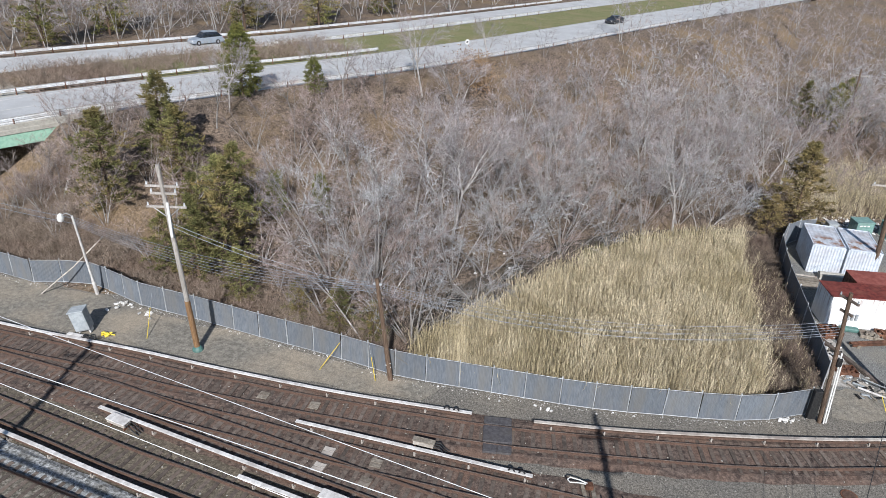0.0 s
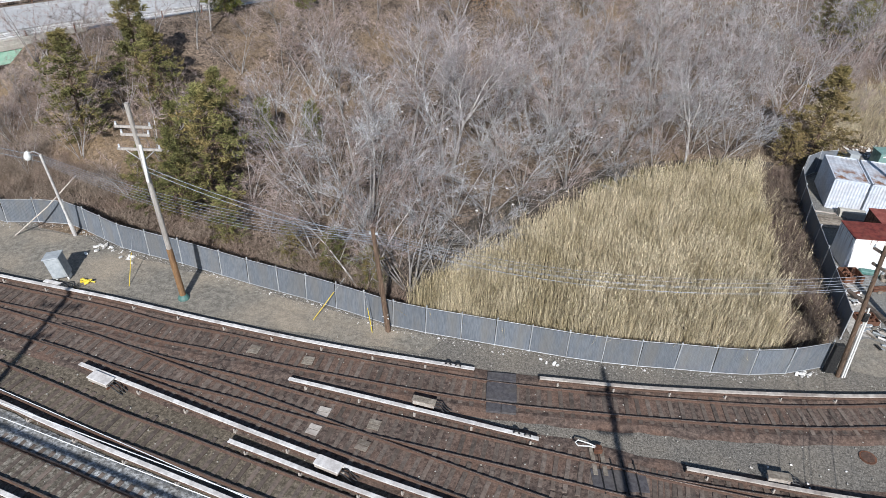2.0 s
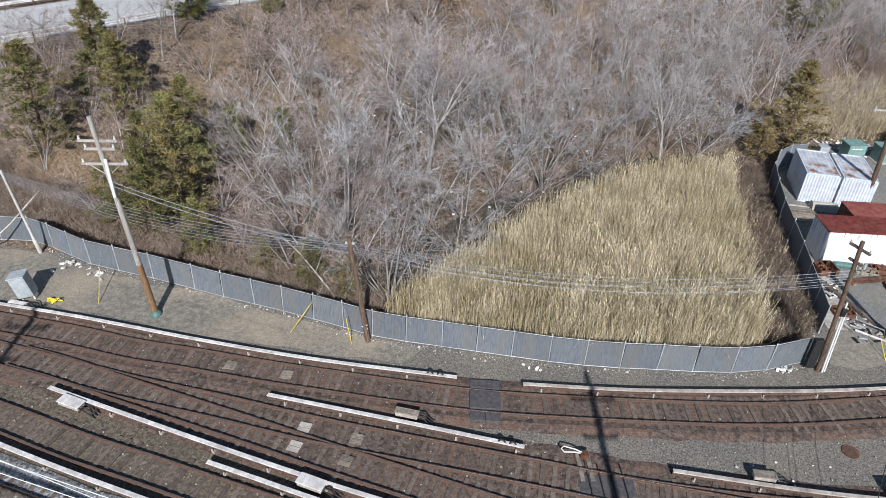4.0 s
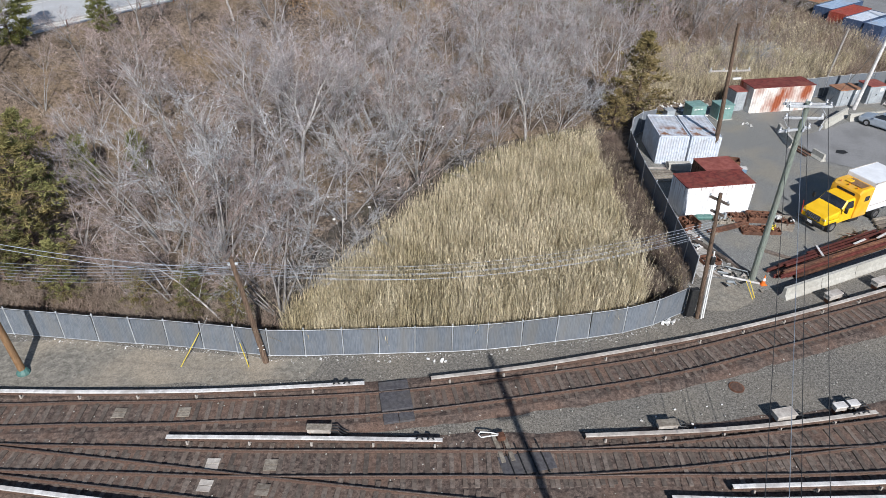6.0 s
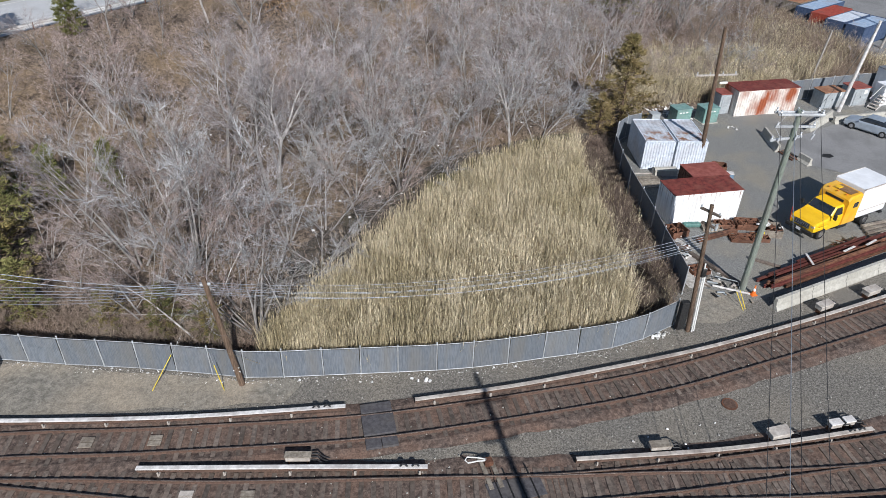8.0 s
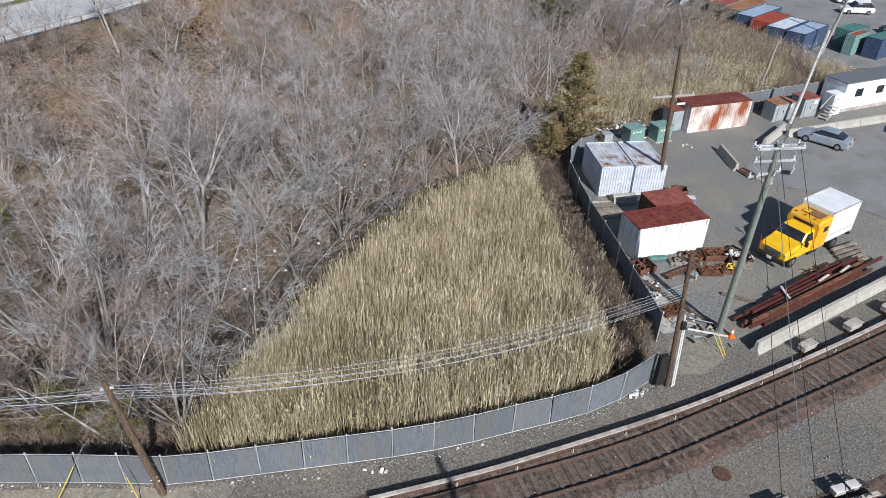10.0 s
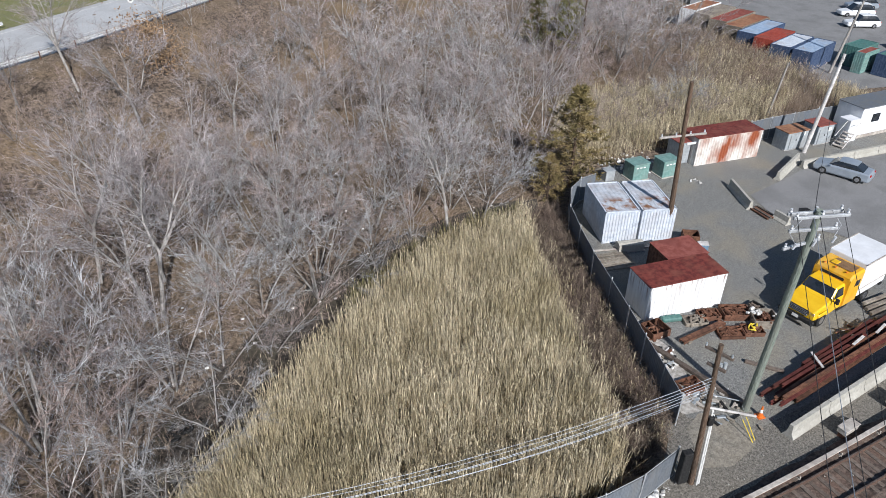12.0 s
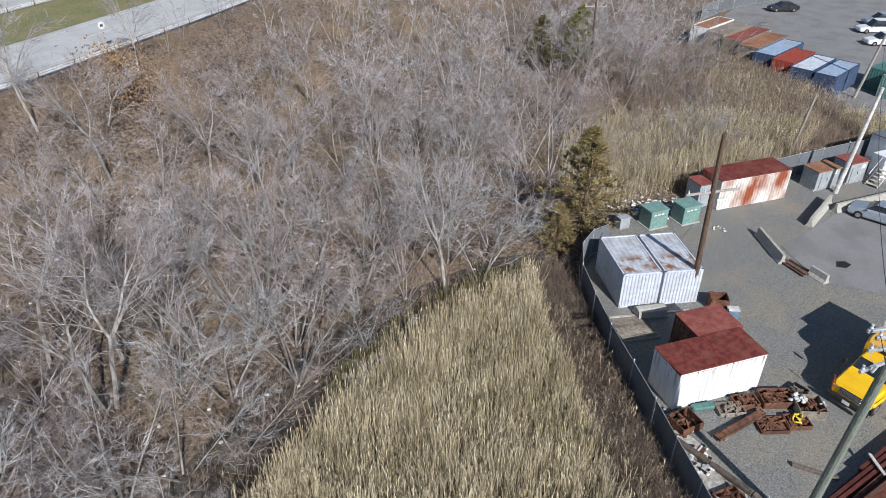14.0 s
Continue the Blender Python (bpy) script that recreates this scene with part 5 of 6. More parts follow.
tk = thing("box_truck", "yellow crew truck with a white box body", "truck", pose(45.7, 6.55, 0, 0, 0, 17.3))
b = Mesh()
loft(b, [ring(.05, 1.95, .75, 1.25, .1), ring(.2, 2.1, .7, 1.42, .1), ring(1.15, 2.15, .7, 1.58, .1), ring(1.35, 2.15, .65, 1.62, .1)])
part("hood", b, YELLOW, tk)
cb = Mesh()
loft(cb, [ring(1.3, 2.15, .6, 1.62, .08), ring(1.55, 2.15, .6, 1.75, .08, .95), ring(2.05, 2.12, .6, 2.32, .1, .88), ring(2.95, 2.12, .6, 2.36, .1, .88)])
part("cab", cb, YELLOW, tk)
ws = Mesh().add([(1.50, -.95, 1.66), (1.50, .95, 1.66), (1.98, .84, 2.25), (1.98, -.84, 2.25), (1.46, -.95, 1.64), (1.46, .95, 1.64), (1.94, .84, 2.28), (1.94, -.84, 2.28)], [(0, 1, 2, 3), (7, 6, 5, 4), (0, 4, 5, 1), (1, 5, 6, 2), (2, 6, 7, 3), (3, 7, 4, 0)])
part("windscreen", ws, GLASS, tk)
for y in (-1, 1):
    part("side_window", Mesh().add([(1.75, y * 1.085, 1.7), (2.7, y * 1.085, 1.7), (2.65, y * .97, 2.22), (2.1, y * .97, 2.22), (1.75, y * 1.05, 1.7), (2.7, y * 1.05, 1.7), (2.65, y * .93, 2.22), (2.1, y * .93, 2.22)], [(0, 1, 2, 3), (7, 6, 5, 4), (0, 4, 5, 1), (1, 5, 6, 2), (2, 6, 7, 3), (3, 7, 4, 0)]), GLASS, tk)
    mr = part("mirror", Mesh().box((1.45, y * 1.38, 1.85), (.12, .24, .38), bev=.03), BLACK, tk)
    part("mirror_arm", Mesh().tube([(1.5, y * 1.05, 1.7), (1.45, y * 1.3, 1.75)], .025, 5), BLACK, mr)
    part("headlight", Mesh().box((.14, y * .82, 1.12), (.18, .36, .24), bev=.04), LAMPW, tk)
    part("fender", Mesh().box((.85, y * 1.06, 1.0), (1.1, .2, .3), bev=.08), YELLOW, tk)
    part("fuel_tank", Mesh().box((3.35, y * .85, .55), (1.1, .4, .45), bev=.06), BLACK, tk)
gl = part("grille", Mesh().box((.06, 0, 1.05), (.1, 1.2, .42), bev=.02), BLACK, tk)
for k in range(4):
    part("grille_bar", Mesh().box((.0, 0, .9 + .1 * k), (.05, 1.16, .035), bev=.008), CHROME, gl)
part("bumper", Mesh().box((-.08, 0, .62), (.22, 2.3, .3), bev=.05), BLACK, tk)
part("plate", Mesh().box((-.2, 0, .68), (.02, .4, .2), bev=.005), SIGNW, tk)
sl = Mesh()
loft(sl, [ring(2.85, 2.35, .7, 2.75, .12), ring(3.05, 2.4, .7, 3.0, .12), ring(4.25, 2.4, .7, 3.05, .12)])
cr = part("crew_box", sl, ORANGEY, tk, "tall yellow crew cabin")
part("opening", Mesh().box((2.9, 0, 2.52), (.13, 1.5, .2), bev=.02), BLACK, cr)
for y in (-.7, 0, .7):
    part("marker_lamp", Mesh().box((3.0, y, 3.03), (.14, .1, .06), bev=.02), ORANGE, cr)
part("roof_stain", Mesh().box((3.65, -.2, 3.062), (.9, 1.4, .006)), WOODO, cr, "orange-tan worn patch on the roof")
part("wiper", Mesh().tube([(1.47, -.6, 1.66), (1.68, -.1, 1.94)], .012, 4).tube([(1.47, .2, 1.66), (1.68, .7, 1.94)], .012, 4), BLACK, tk)
for y in (-1, 1):
    part("window", Mesh().box((3.75, y * 1.2, 2.25), (.5, .05, .42), bev=.02), GLASS, cr)
part("hatch", Mesh().box((3.5, .3, 3.07), (.5, .4, .06), bev=.02), YELLOW, cr)
bx = part("box_body", Mesh().box((5.95, 0, 2.15), (3.3, 2.42, 2.4), bev=.05), TRUCKW, tk, "white box body")
part("roof_edge", Mesh().box((5.95, -1.2, 3.33), (3.34, .06, .08), bev=.01), COVER_D, bx)
part("roof_edge", Mesh().box((5.95, 1.2, 3.33), (3.34, .06, .08), bev=.01), COVER_D, bx)
part("side_rail", Mesh().box((5.95, -1.22, 1.5), (3.2, .03, .06), bev=.008), COVER_D, bx)
part("rear_step", Mesh().box((7.75, 0, .55), (.35, 2.2, .12), bev=.03), BLACK, tk)
part("chassis", Mesh().box((4.2, 0, .68), (7.0, .9, .22), bev=.03), BLACK, tk)
for y in (-1, 1):
    wheel(tk, .95, y * .95, .46, .3)
    wheel(tk, 5.7, y * .92, .46, .5)
part("flag_pole", Mesh().tube([(.0, .95, .9), (-.1, 1.0, 1.9)], .025, 5), REDLAMP, tk, "thin red marker rod")

car("parked_car", "silver-blue saloon car parked on asphalt", pose(62.8, 24.4, 0.045, 0, 0, -59), CARSIL, 4.6, 1.8, 1.45)
car("parked_car", "dark car parked near the trailer", pose(72.5, 23.0, 0.045, 0, 0, -50), CARDRK, 4.6, 1.8, 1.45)
car("parked_suv", "white sport utility vehicle in the car park", pose(101.5, 62.6, 0.02, 0, 0, -20), CARWHT, 4.8, 1.9, 1.75, True)
car("parked_suv", "white van-like vehicle in the car park", pose(105.5, 68.2, 0.02, 0, 0, -20), CARWHT, 5.2, 1.95, 1.9, True)
car("parked_suv", "blue-white vehicle parked at the row's end", pose(110, 71.5, 0.02, 0, 0, -20), CARSIL, 4.8, 1.9, 1.75, True)
car("parked_car", "dark red-brown saloon in the car park", pose(101.5, 82.5, 0.02, 0, 0, -15), CARDRK, 4.7, 1.85, 1.45)
car("parked_suv", "dark pickup-like vehicle beside the dumpsters", pose(99, 52, 0.02, 0, 0, -20), CARDRK, 5.2, 1.95, 1.75, True)
car("parked_suv", "white vehicle parked beside a dark one", pose(103, 50, 0.02, 0, 0, -20), CARWHT, 4.9, 1.9, 1.7, True)

for x, y, L, W, rz, wl, rf, lab in ((79.5, 66.0, 7.5, 2.45, 27, TRUCKW, BROWNC, "pale far container with rust-streaked roof"), (79.7, 62.9, 7.6, 2.45, 27, PLANK, PLANK, "dull brown rusted far container"),
                                    (79.9, 59.4, 8.6, 2.6, 27, PLANK, REDROOF2, "tan ribbed far container with red-brown roof"), (80.0, 56.3, 8.4, 2.6, 27, PLANK, BROWNC, "tan ribbed far container with orange-brown roof"),
                                    (79.8, 53.0, 8.4, 2.6, 27, NAVYC, BLUEC, "navy far container with pale blue roof"), (80.0, 50.1, 6.4, 2.5, 27, REDC, REDC, "red ribbed far container"),
                                    (80.0, 47.0, 7.0, 2.5, 27, NAVYC, SILVER_C, "navy far container with pale worn roof"), (81.1, 44.5, 7.0, 2.4, 27, NAVYC, BLUEC, "navy far container at the row's end"),
                                    (88.2, 44.4, 4.2, 2.2, 20, GREENBOX, GREENBOX, "green steel dumpster beyond the brush"), (87.0, 42.6, 3.6, 1.2, 20, TEALBOX, REDROOF2, "narrow green steel box with a rusty lid"),
                                    (89.0, 40.4, 4.5, 2.0, 20, NAVYC, GREENBOX, "dark dumpster at the car park's edge")):
    container("shipping_container", lab, "container", pose(x - .3, y + 1.6, 0.02, 0, 0, rz), L, W, 2.5, wl, rf, doors=False, group="far containers")


# ---------------------------------------------------------------- the highway
def strip(name, o0, o1, z, material, label, kind="structure", lo=0, hi=None, thick=.0):
    ln = ROADLINE[lo:hi]
    a, b = side(ln, o0), side(ln, o1)
    m = Mesh()
    for p, q in zip(a, b):
        m.v += [(p.x, p.y, z), (q.x, q.y, z)]
    for i in range(len(ln) - 1):
        m.f.append((2 * i + 1, 2 * i, 2 * i + 2, 2 * i + 3))
    return single(name, m, material, label, kind=kind)


strip("road", .3, 11.6, ROAD_Z + .03, ROAD, "pale grey asphalt of the near carriageway")
strip("road", 23.2, 31.6, ROAD_Z + .03, ROAD, "pale grey asphalt of the far carriageway")
strip("grass_verge", 11.55, 23.25, ROAD_Z + .06, GRASS, "greenish grass strip between the carriageways", lo=S0 + 6)
for o, w in ((2.8, .15), (10.4, .15), (24.0, .15), (30.9, .15)):
    strip("road_marking", o, o + w, ROAD_Z + .042, PAINT, "long white edge line")
for o in (6.6, 27.4):
    m = Mesh()
    cl = side(ROADLINE, o)
    for i in range(S0 - 20, S0 + 90, 6):
        m.sweep([(p.x, p.y, ROAD_Z + .04) for p in cl[i:i + 3]], [(-.07, 0), (.07, 0), (.07, .004), (-.07, .004)])
    single("lane_marking", m, PAINT, "broken white lane line", kind="structure")


def guard_rail(off, lo, hi, label, lift=0.0):
    t = thing("guard_rail", label, "guard rail", group="guard rails")
    ln = [p + Vector((0, 0, ROAD_Z + lift)) for p in side(ROADLINE, off)[lo:hi]]
    for a in range(0, len(ln) - 1, 2):
        seg = ln[a:a + 3]
        if len(seg) > 1:
            part("beam", Mesh().sweep(seg, [(-.03, .38), (.03, .42), (-.02, .53), (.03, .64), (-.03, .74), (-.05, .74), (.005, .64), (-.04, .53), (.005, .42), (-.05, .38)]), RAILW, t)
    pm = Mesh().box((0, 0, .32), (.1, .14, .8), bev=.01).data("post", RUSTY)
    for p in ln[::2]:
        o = new("post", pm)
        o.parent = t
        o.matrix_basis = pose(p.x, p.y, ROAD_Z + lift * .5)
    return t


guard_rail(0, S0 - 14, S0 + 62, "galvanised guard rail along the near carriageway")
guard_rail(.06, S0 - 14, S0 + 5, "second galvanised beam along the bridge", .32)
guard_rail(12.0, S0 - 14, S0 + 24, "weathered guard rail along the median")
guard_rail(22.8, S0 + 16, S0 + 60, "pale guard rail beside the grassy median")
guard_rail(32.1, S0 - 14, S0 + 62, "galvanised guard rail beyond the far carriageway")
for q in (Vector((5.5, 61.6, 0)),):
    sg = thing("road_sign", "small white round-marked road sign on a post", "road sign", pose(q.x, q.y, ROAD_Z, 0, 0, 40))
    part("post", Mesh().box((0, 0, 1.35), (.06, .06, 2.7)), GALV, sg)
    part("plate", Mesh().tube([(0, -.04, 2.6), (0, -.06, 2.6)], .36, 20), SIGNW, sg)
    part("symbol", Mesh().box((0, -.065, 2.6), (.3, .012, .22), bev=.004), RUBBER, sg)

car("parked_suv", "silver sport utility vehicle on the far carriageway", pose(-34.0, 59.8, ROAD_Z + .03, 0, 0, 49), CARSIL, 4.8, 1.9, 1.75, True)
car("parked_car", "dark saloon on the near carriageway", pose(29.2, 105.0, ROAD_Z + .03, 0, 0, 53), CARDRK, 4.7, 1.85, 1.45)

br = thing("road_bridge", "road bridge with a pale green girder over the railway", "bridge")
ab, dd = RA[S0], RD[S0]
nrm = Vector((-dd[1], dd[0], 0))
A0 = Vector((ab[0], ab[1], 0))
u = Vector((dd[0], dd[1], 0))
rot = Matrix.Rotation(math.atan2(dd[1], dd[0]), 3, "Z")
part("deck", Mesh().box(A0 - u * 19 + nrm * 16.2 + Vector((0, 0, ROAD_Z - .22)), (40, 33, .44), rot, bev=.03), CONC, br, "concrete bridge deck")
for k, o in enumerate((-.05, 3.8, 7.6, 11.4, 15.2, 19, 22.8, 26.6, 30.6)):
    part("girder", Mesh().box(A0 - u * 19 + nrm * o + Vector((0, 0, ROAD_Z - 1.0)), (40, .35, 1.1), rot, bev=.03), GIRDER, br)
part("abutment", Mesh().box(A0 + u * 1.1 + nrm * 16.2 + Vector((0, 0, 3.0)), (1.2, 34, 7.0), rot, bev=.05), CONC, br, "pale concrete abutment")
part("abutment", Mesh().box(A0 - u * 39 + nrm * 16.2 + Vector((0, 0, 3.0)), (1.2, 34, 7.0), rot, bev=.05), CONC, br, "pale concrete abutment")
part("parapet", Mesh().box(A0 - u * 17 + nrm * -.1 + Vector((0, 0, ROAD_Z + .2)), (44, .3, .45), rot, bev=.03), CONC, br, "low concrete parapet")


# ---------------------------------------------------------------- trees
def bent(p, d, L, rng, n, wander, lift):
    """A wandering line of n steps from p along d, turning upward by lift."""
    pts, p, d = [Vector(p)], Vector(p), Vector(d).normalized()
    for _ in range(n):
        d = (d + Vector((rng.gauss(0, wander), rng.gauss(0, wander), rng.gauss(0, wander) + lift))).normalized()
        p = p + d * (L / n)
        pts.append(p.copy())
    return pts, d


def tree_meshes(seed, h, stems, spread, twigs, lean=.3, material=TWIG, thick=1.0, subn=5, limbs=1.0):
    """A bare tree: pale stems that fork, arching limbs, fine shoots and a haze of short twigs."""
    rng = random.Random(seed)
    wood, fine_ = Mesh(), Mesh()
    l2 = []
    turn = rng.uniform(0, 6.28)
    axes = []
    if stems == 1:
        bole, d = bent((0, 0, -.3), (rng.gauss(0, lean * .25), rng.gauss(0, lean * .25), 1), h * .42, rng, 4, .05, .01)
        r0 = .0125 * h
        wood.tube(bole, [r0 * (1 - .3 * k / 4) for k in range(5)], 6, False)
        n = rng.choice((3, 4))
        for s in range(n):
            a = turn + 2 * math.pi * s / n + rng.uniform(-.4, .4)
            tl = rng.uniform(.25, .7)
            pts, _ = bent(bole[-1], d + Vector((math.cos(a) * tl, math.sin(a) * tl, 0)), h * rng.uniform(.45, .58), rng, 7, .07, .02)
            axes.append((pts, r0 * .62, a, .08))
    else:
        for s in range(stems):
            a = turn + 2 * math.pi * s / stems + rng.uniform(-.6, .6)
            tl = rng.uniform(.22, .75) * spread
            pts, _ = bent((math.cos(a) * .14, math.sin(a) * .14, -.3), (math.cos(a) * tl, math.sin(a) * tl, 1), h * rng.uniform(.72, .97), rng, 7, .06, .0)
            axes.append((pts, rng.uniform(.055, .1) * (h / 10), a, .26))
    for pts, r0, a, low in axes:
        wood.tube(pts, [r0 * (1 - .9 * k / 7) for k in range(8)], 5, False)
        nb = max(3, int(34 * limbs / len(axes)))
        for b in range(nb):
            fr = low + (.98 - low) * (b + rng.random()) / nb
            i = min(6, int(fr * 7))
            q = pts[i].lerp(pts[i + 1], fr * 7 - i)
            w = a + rng.gauss(0, 1.3)
            d0 = (pts[i + 1] - pts[i]).normalized()
            out = d0 * rng.uniform(.35, 1.0) + Vector((math.cos(w), math.sin(w), rng.uniform(-.12, .25))) * .9
            L = h * spread * rng.uniform(.24, .46) * (1.15 - .62 * fr)
            bp_, bd = bent(q, out, L, rng, 4, .1, .035)
            rb_ = r0 * (1 - .85 * fr) * .34 + .006
            wood.tube(bp_, [rb_ * (1 - .8 * k / 4) for k in range(5)], 3, False)
            l2.append((bp_, L, rb_))
        l2.append((pts[3:], h * .3, r0 * .3))
    subs = []
    for bp_, L, rb_ in l2:
        for k in range(subn):
            fr = .2 + .78 * (k + rng.random()) / subn
            i = min(len(bp_) - 2, int(fr * (len(bp_) - 1)))
            q = bp_[i].lerp(bp_[i + 1], fr * (len(bp_) - 1) - i)
            d = (bp_[i + 1] - bp_[i]).normalized()
            out = d + Vector((rng.gauss(0, .5), rng.gauss(0, .5), rng.gauss(.05, .4)))
            sp, _ = bent(q, out, L * rng.uniform(.35, .7), rng, 3, .14, .02)
            fine_.ribbon(sp, max(.012, rb_ * .5) * thick, rng)
            subs.append(sp)
        subs.append(bp_[len(bp_) // 2:])
    per = max(2, round(twigs / len(subs)))
    for sp in subs:
        for k in range(per):
            fr = rng.random()
            i = min(len(sp) - 2, int(fr * (len(sp) - 1)))
            q = sp[i].lerp(sp[i + 1], fr * (len(sp) - 1) - i)
            d = (sp[i + 1] - sp[i]).normalized()
            out = (d * .9 + Vector((rng.gauss(0, .42), rng.gauss(0, .42), rng.gauss(.06, .36)))).normalized()
            fine_.blade(q, q + out * rng.uniform(.25, 1.0) * (h / 10), rng.uniform(.012, .022) * thick, rng)
    return wood.data("trunk", BARK), fine_.data("crown", material)


WOODS = [(-23, 6.6), (-19, 6.4), (-15, 6.0), (-9, 4), (-3, 2.6), (3, 1.6), (6.4, .6), (8.2, 2.0), (12.6, 8.2), (17.2, 13.6), (20.6, 17.4), (25.2, 20.4), (30.5, 23.2), (35.2, 24.8), (38, 28.5), (41.5, 33), (46, 44), (54, 50),
         (67, 50), (78, 62), (80, 80), (100, 96), (120, 125), (108, 190), (60, 140), (27, 94), (15, 77), (5, 64), (-3, 54), (-9, 47.5), (-17, 40), (-25, 29), (-27, 20)]
FAR_PROTO = [tree_meshes(31, 10.5, 3, .85, 620, thick=2.2, subn=2, limbs=.5), tree_meshes(32, 11, 2, .85, 640, thick=2.2, subn=2, limbs=.5, material=TWIGB), tree_meshes(33, 9, 3, .9, 620, thick=2.2, subn=2, limbs=.5),
             tree_meshes(34, 8, 3, .9, 220, material=TWIGR, thick=2.2, subn=2, limbs=.5)]
PROTO = [tree_meshes(11, 11.5, 7, .95, 3400, material=TWIGB), tree_meshes(12, 10.5, 4, .85, 2400), tree_meshes(13, 11, 1, .85, 2200, .5), tree_meshes(14, 9.5, 3, .85, 2300, material=TWIGR),
         tree_meshes(15, 8, 5, .9, 2300, material=TWIGR), tree_meshes(16, 10, 1, .75, 2000, .8), tree_meshes(17, 12, 4, .8, 2500), tree_meshes(18, 7.0, 6, .9, 2200, material=TWIGR), tree_meshes(19, 9, 3, 1.0, 2500, material=TWIGB)]
LABELS = ["bare grey tree with many spreading stems", "bare many-stemmed grey-brown tree", "bare single-trunked woodland tree", "bare forked woodland tree", "low reddish bare tree with many twigs",
          "slender leaning bare tree", "tall bare tree with three stems", "bushy reddish bare sapling clump", "wide bare forked tree"]
rt = random.Random(77)
placed = []


FARM = {"trunk": Mesh(), "crown": Mesh(), "red_crown": Mesh()}


def plant_far(x, y, k, s):
    """A light tree added to the joined far woods."""
    m = Matrix.Translation((x, y, land(x, y))) @ Matrix.Rotation(rt.uniform(0, 6.28), 4, "Z") @ Matrix.Scale(s, 4)
    for me, key in ((FAR_PROTO[k][0], "trunk"), (FAR_PROTO[k][1], "red_crown" if k == 3 else "crown")):
        FARM[key].add([m @ q.co for q in me.vertices], [tuple(p_.vertices) for p_ in me.polygons])
    placed.append((x, y))


def plant(x, y, k, s=1.0, rz=None, tilt=0.0):
    t = thing("tree", LABELS[k], "tree", pose(x, y, land(x, y), rt.uniform(-tilt, tilt), rt.uniform(-tilt, tilt), rt.uniform(0, 360) if rz is None else rz) @ Matrix.Scale(s, 4), group="bare trees")
    pr_ = PROTO[k] if y < 60 and x < 62 else FAR_PROTO[(1, 0, 1, 2, 3, 1, 0, 3, 2)[k]]
    part("trunk", pr_[0], None, t)
    part("crown", pr_[1], None, t)
    placed.append((x, y))


for x, y, k, s in ((3.3, 8.3, 0, 1.18), (-.2, 9.6, 6, .95), (9.3, 11.3, 1, .95), (8.0, 17.7, 2, .95), (4.3, 23, 2, 1.05), (8.4, 21.9, 5, 1.1), (19.4, 24.2, 3, 1.0), (16.9, 26.2, 1, .95), (26.1, 25.6, 0, .8), (22.3, 19.2, 8, .55),
                   (29.5, 26.2, 1, .8), (33.2, 27.6, 8, .8), (22.5, 22.5, 3, .75), (14.3, 16.8, 8, .85), (11.4, 7.6, 8, .62), (6.3, 4.2, 3, .8), (7.0, 40.0, 2, .95), (8.35, 18.0, 2, 1.1), (16.7, 26.7, 2, .9), (14.2, 27.1, 5, .95), (29.5, 60, 6, .95), (60.5, 63.5, 6, .9), (60, 54.4, 1, .85), (62.5, 57.0, 2, .9), (51.5, 55.6, 6, .85), (60.1, 40.7, 8, .62), (55.5, 48.5, 4, .8), (66, 47, 7, .7), (1.8, 44.8, 5, 1.0), (13, 21, 6, .85), (36.4, 29.5, 1, .75),
                   (47.5, 37.5, 7, .6), (53.0, 35.8, 4, .55), (57.5, 38.6, 8, .6), (62.8, 38.2, 7, .55), (50.5, 41.0, 3, .6), (45.4, 34.0, 7, .5)):
    plant(x, y, k, s)
tries = 0
while tries < 9000 and len(placed) < 410:
    tries += 1
    x, y = rt.uniform(-27, 120), rt.uniform(0, 185)
    if y > 75 and rt.random() < .35:
        continue
    if not inside(x, y, WOODS):
        continue
    gap = 2.65 + max(0, y - 30) * .028 + max(0, x - 45) * .02
    if min((x - a) ** 2 + (y - b_) ** 2 for a, b_ in placed) < gap * gap:
        continue
    o, s_ = off_road(x, y)
    if o < 1.8 or (o < 13 and rt.random() < .62) or (x < -10 and y < 24 and rt.random() < .55):
        continue
    if 60 < x < 81 and 44 < y < 62 and rt.random() < .6:
        continue
    if min(math.dist((x, y), c) - r for *c, r in ((16.1, 31.0, 2.6), (9.5, 42.5, 3.2), (5.0, 16.0, 1.8), (3.5, 50.0, 2.5), (-2.5, 33.0, 2.5))) < 0:
        continue
    if -14 < x < -5 and y < 13 and rt.random() < .75:
        continue
    k = rt.choices(range(9), (3, 3, 3, 3, 2, 3, 2, 3, 3))[0]
    if y < 22:
        k = rt.choice((0, 1, 3, 4, 7, 8))
    if o < 16:
        k = rt.choice((3, 4, 7, 3, 2))
    if x < -1 and y < 17:
        k = rt.choice((4, 7))
    if y > 75 or x > 75:
        plant_far(x, y, (1, 0, 1, 2, 3, 1, 0, 3, 2)[k], rt.uniform(.7, .98))
        continue
    plant(x, y, k, rt.uniform(.62, .98) * (.72 if o < 12 else 1), tilt=11)
THICKET = [(44, 33), (50, 34), (60, 35), (70, 38), (78, 41), (78, 52), (76, 60), (66, 60), (58, 56), (52, 50), (46, 42)]
for _ in range(60):
    x, y = rt.uniform(44, 78), rt.uniform(33, 60)
    if inside(x, y, THICKET) and min((x - a) ** 2 + (y - b_) ** 2 for a, b_ in placed) > 3:
        plant(x, y, rt.choice((4, 7, 7, 3)), rt.uniform(.3, .55), tilt=12)
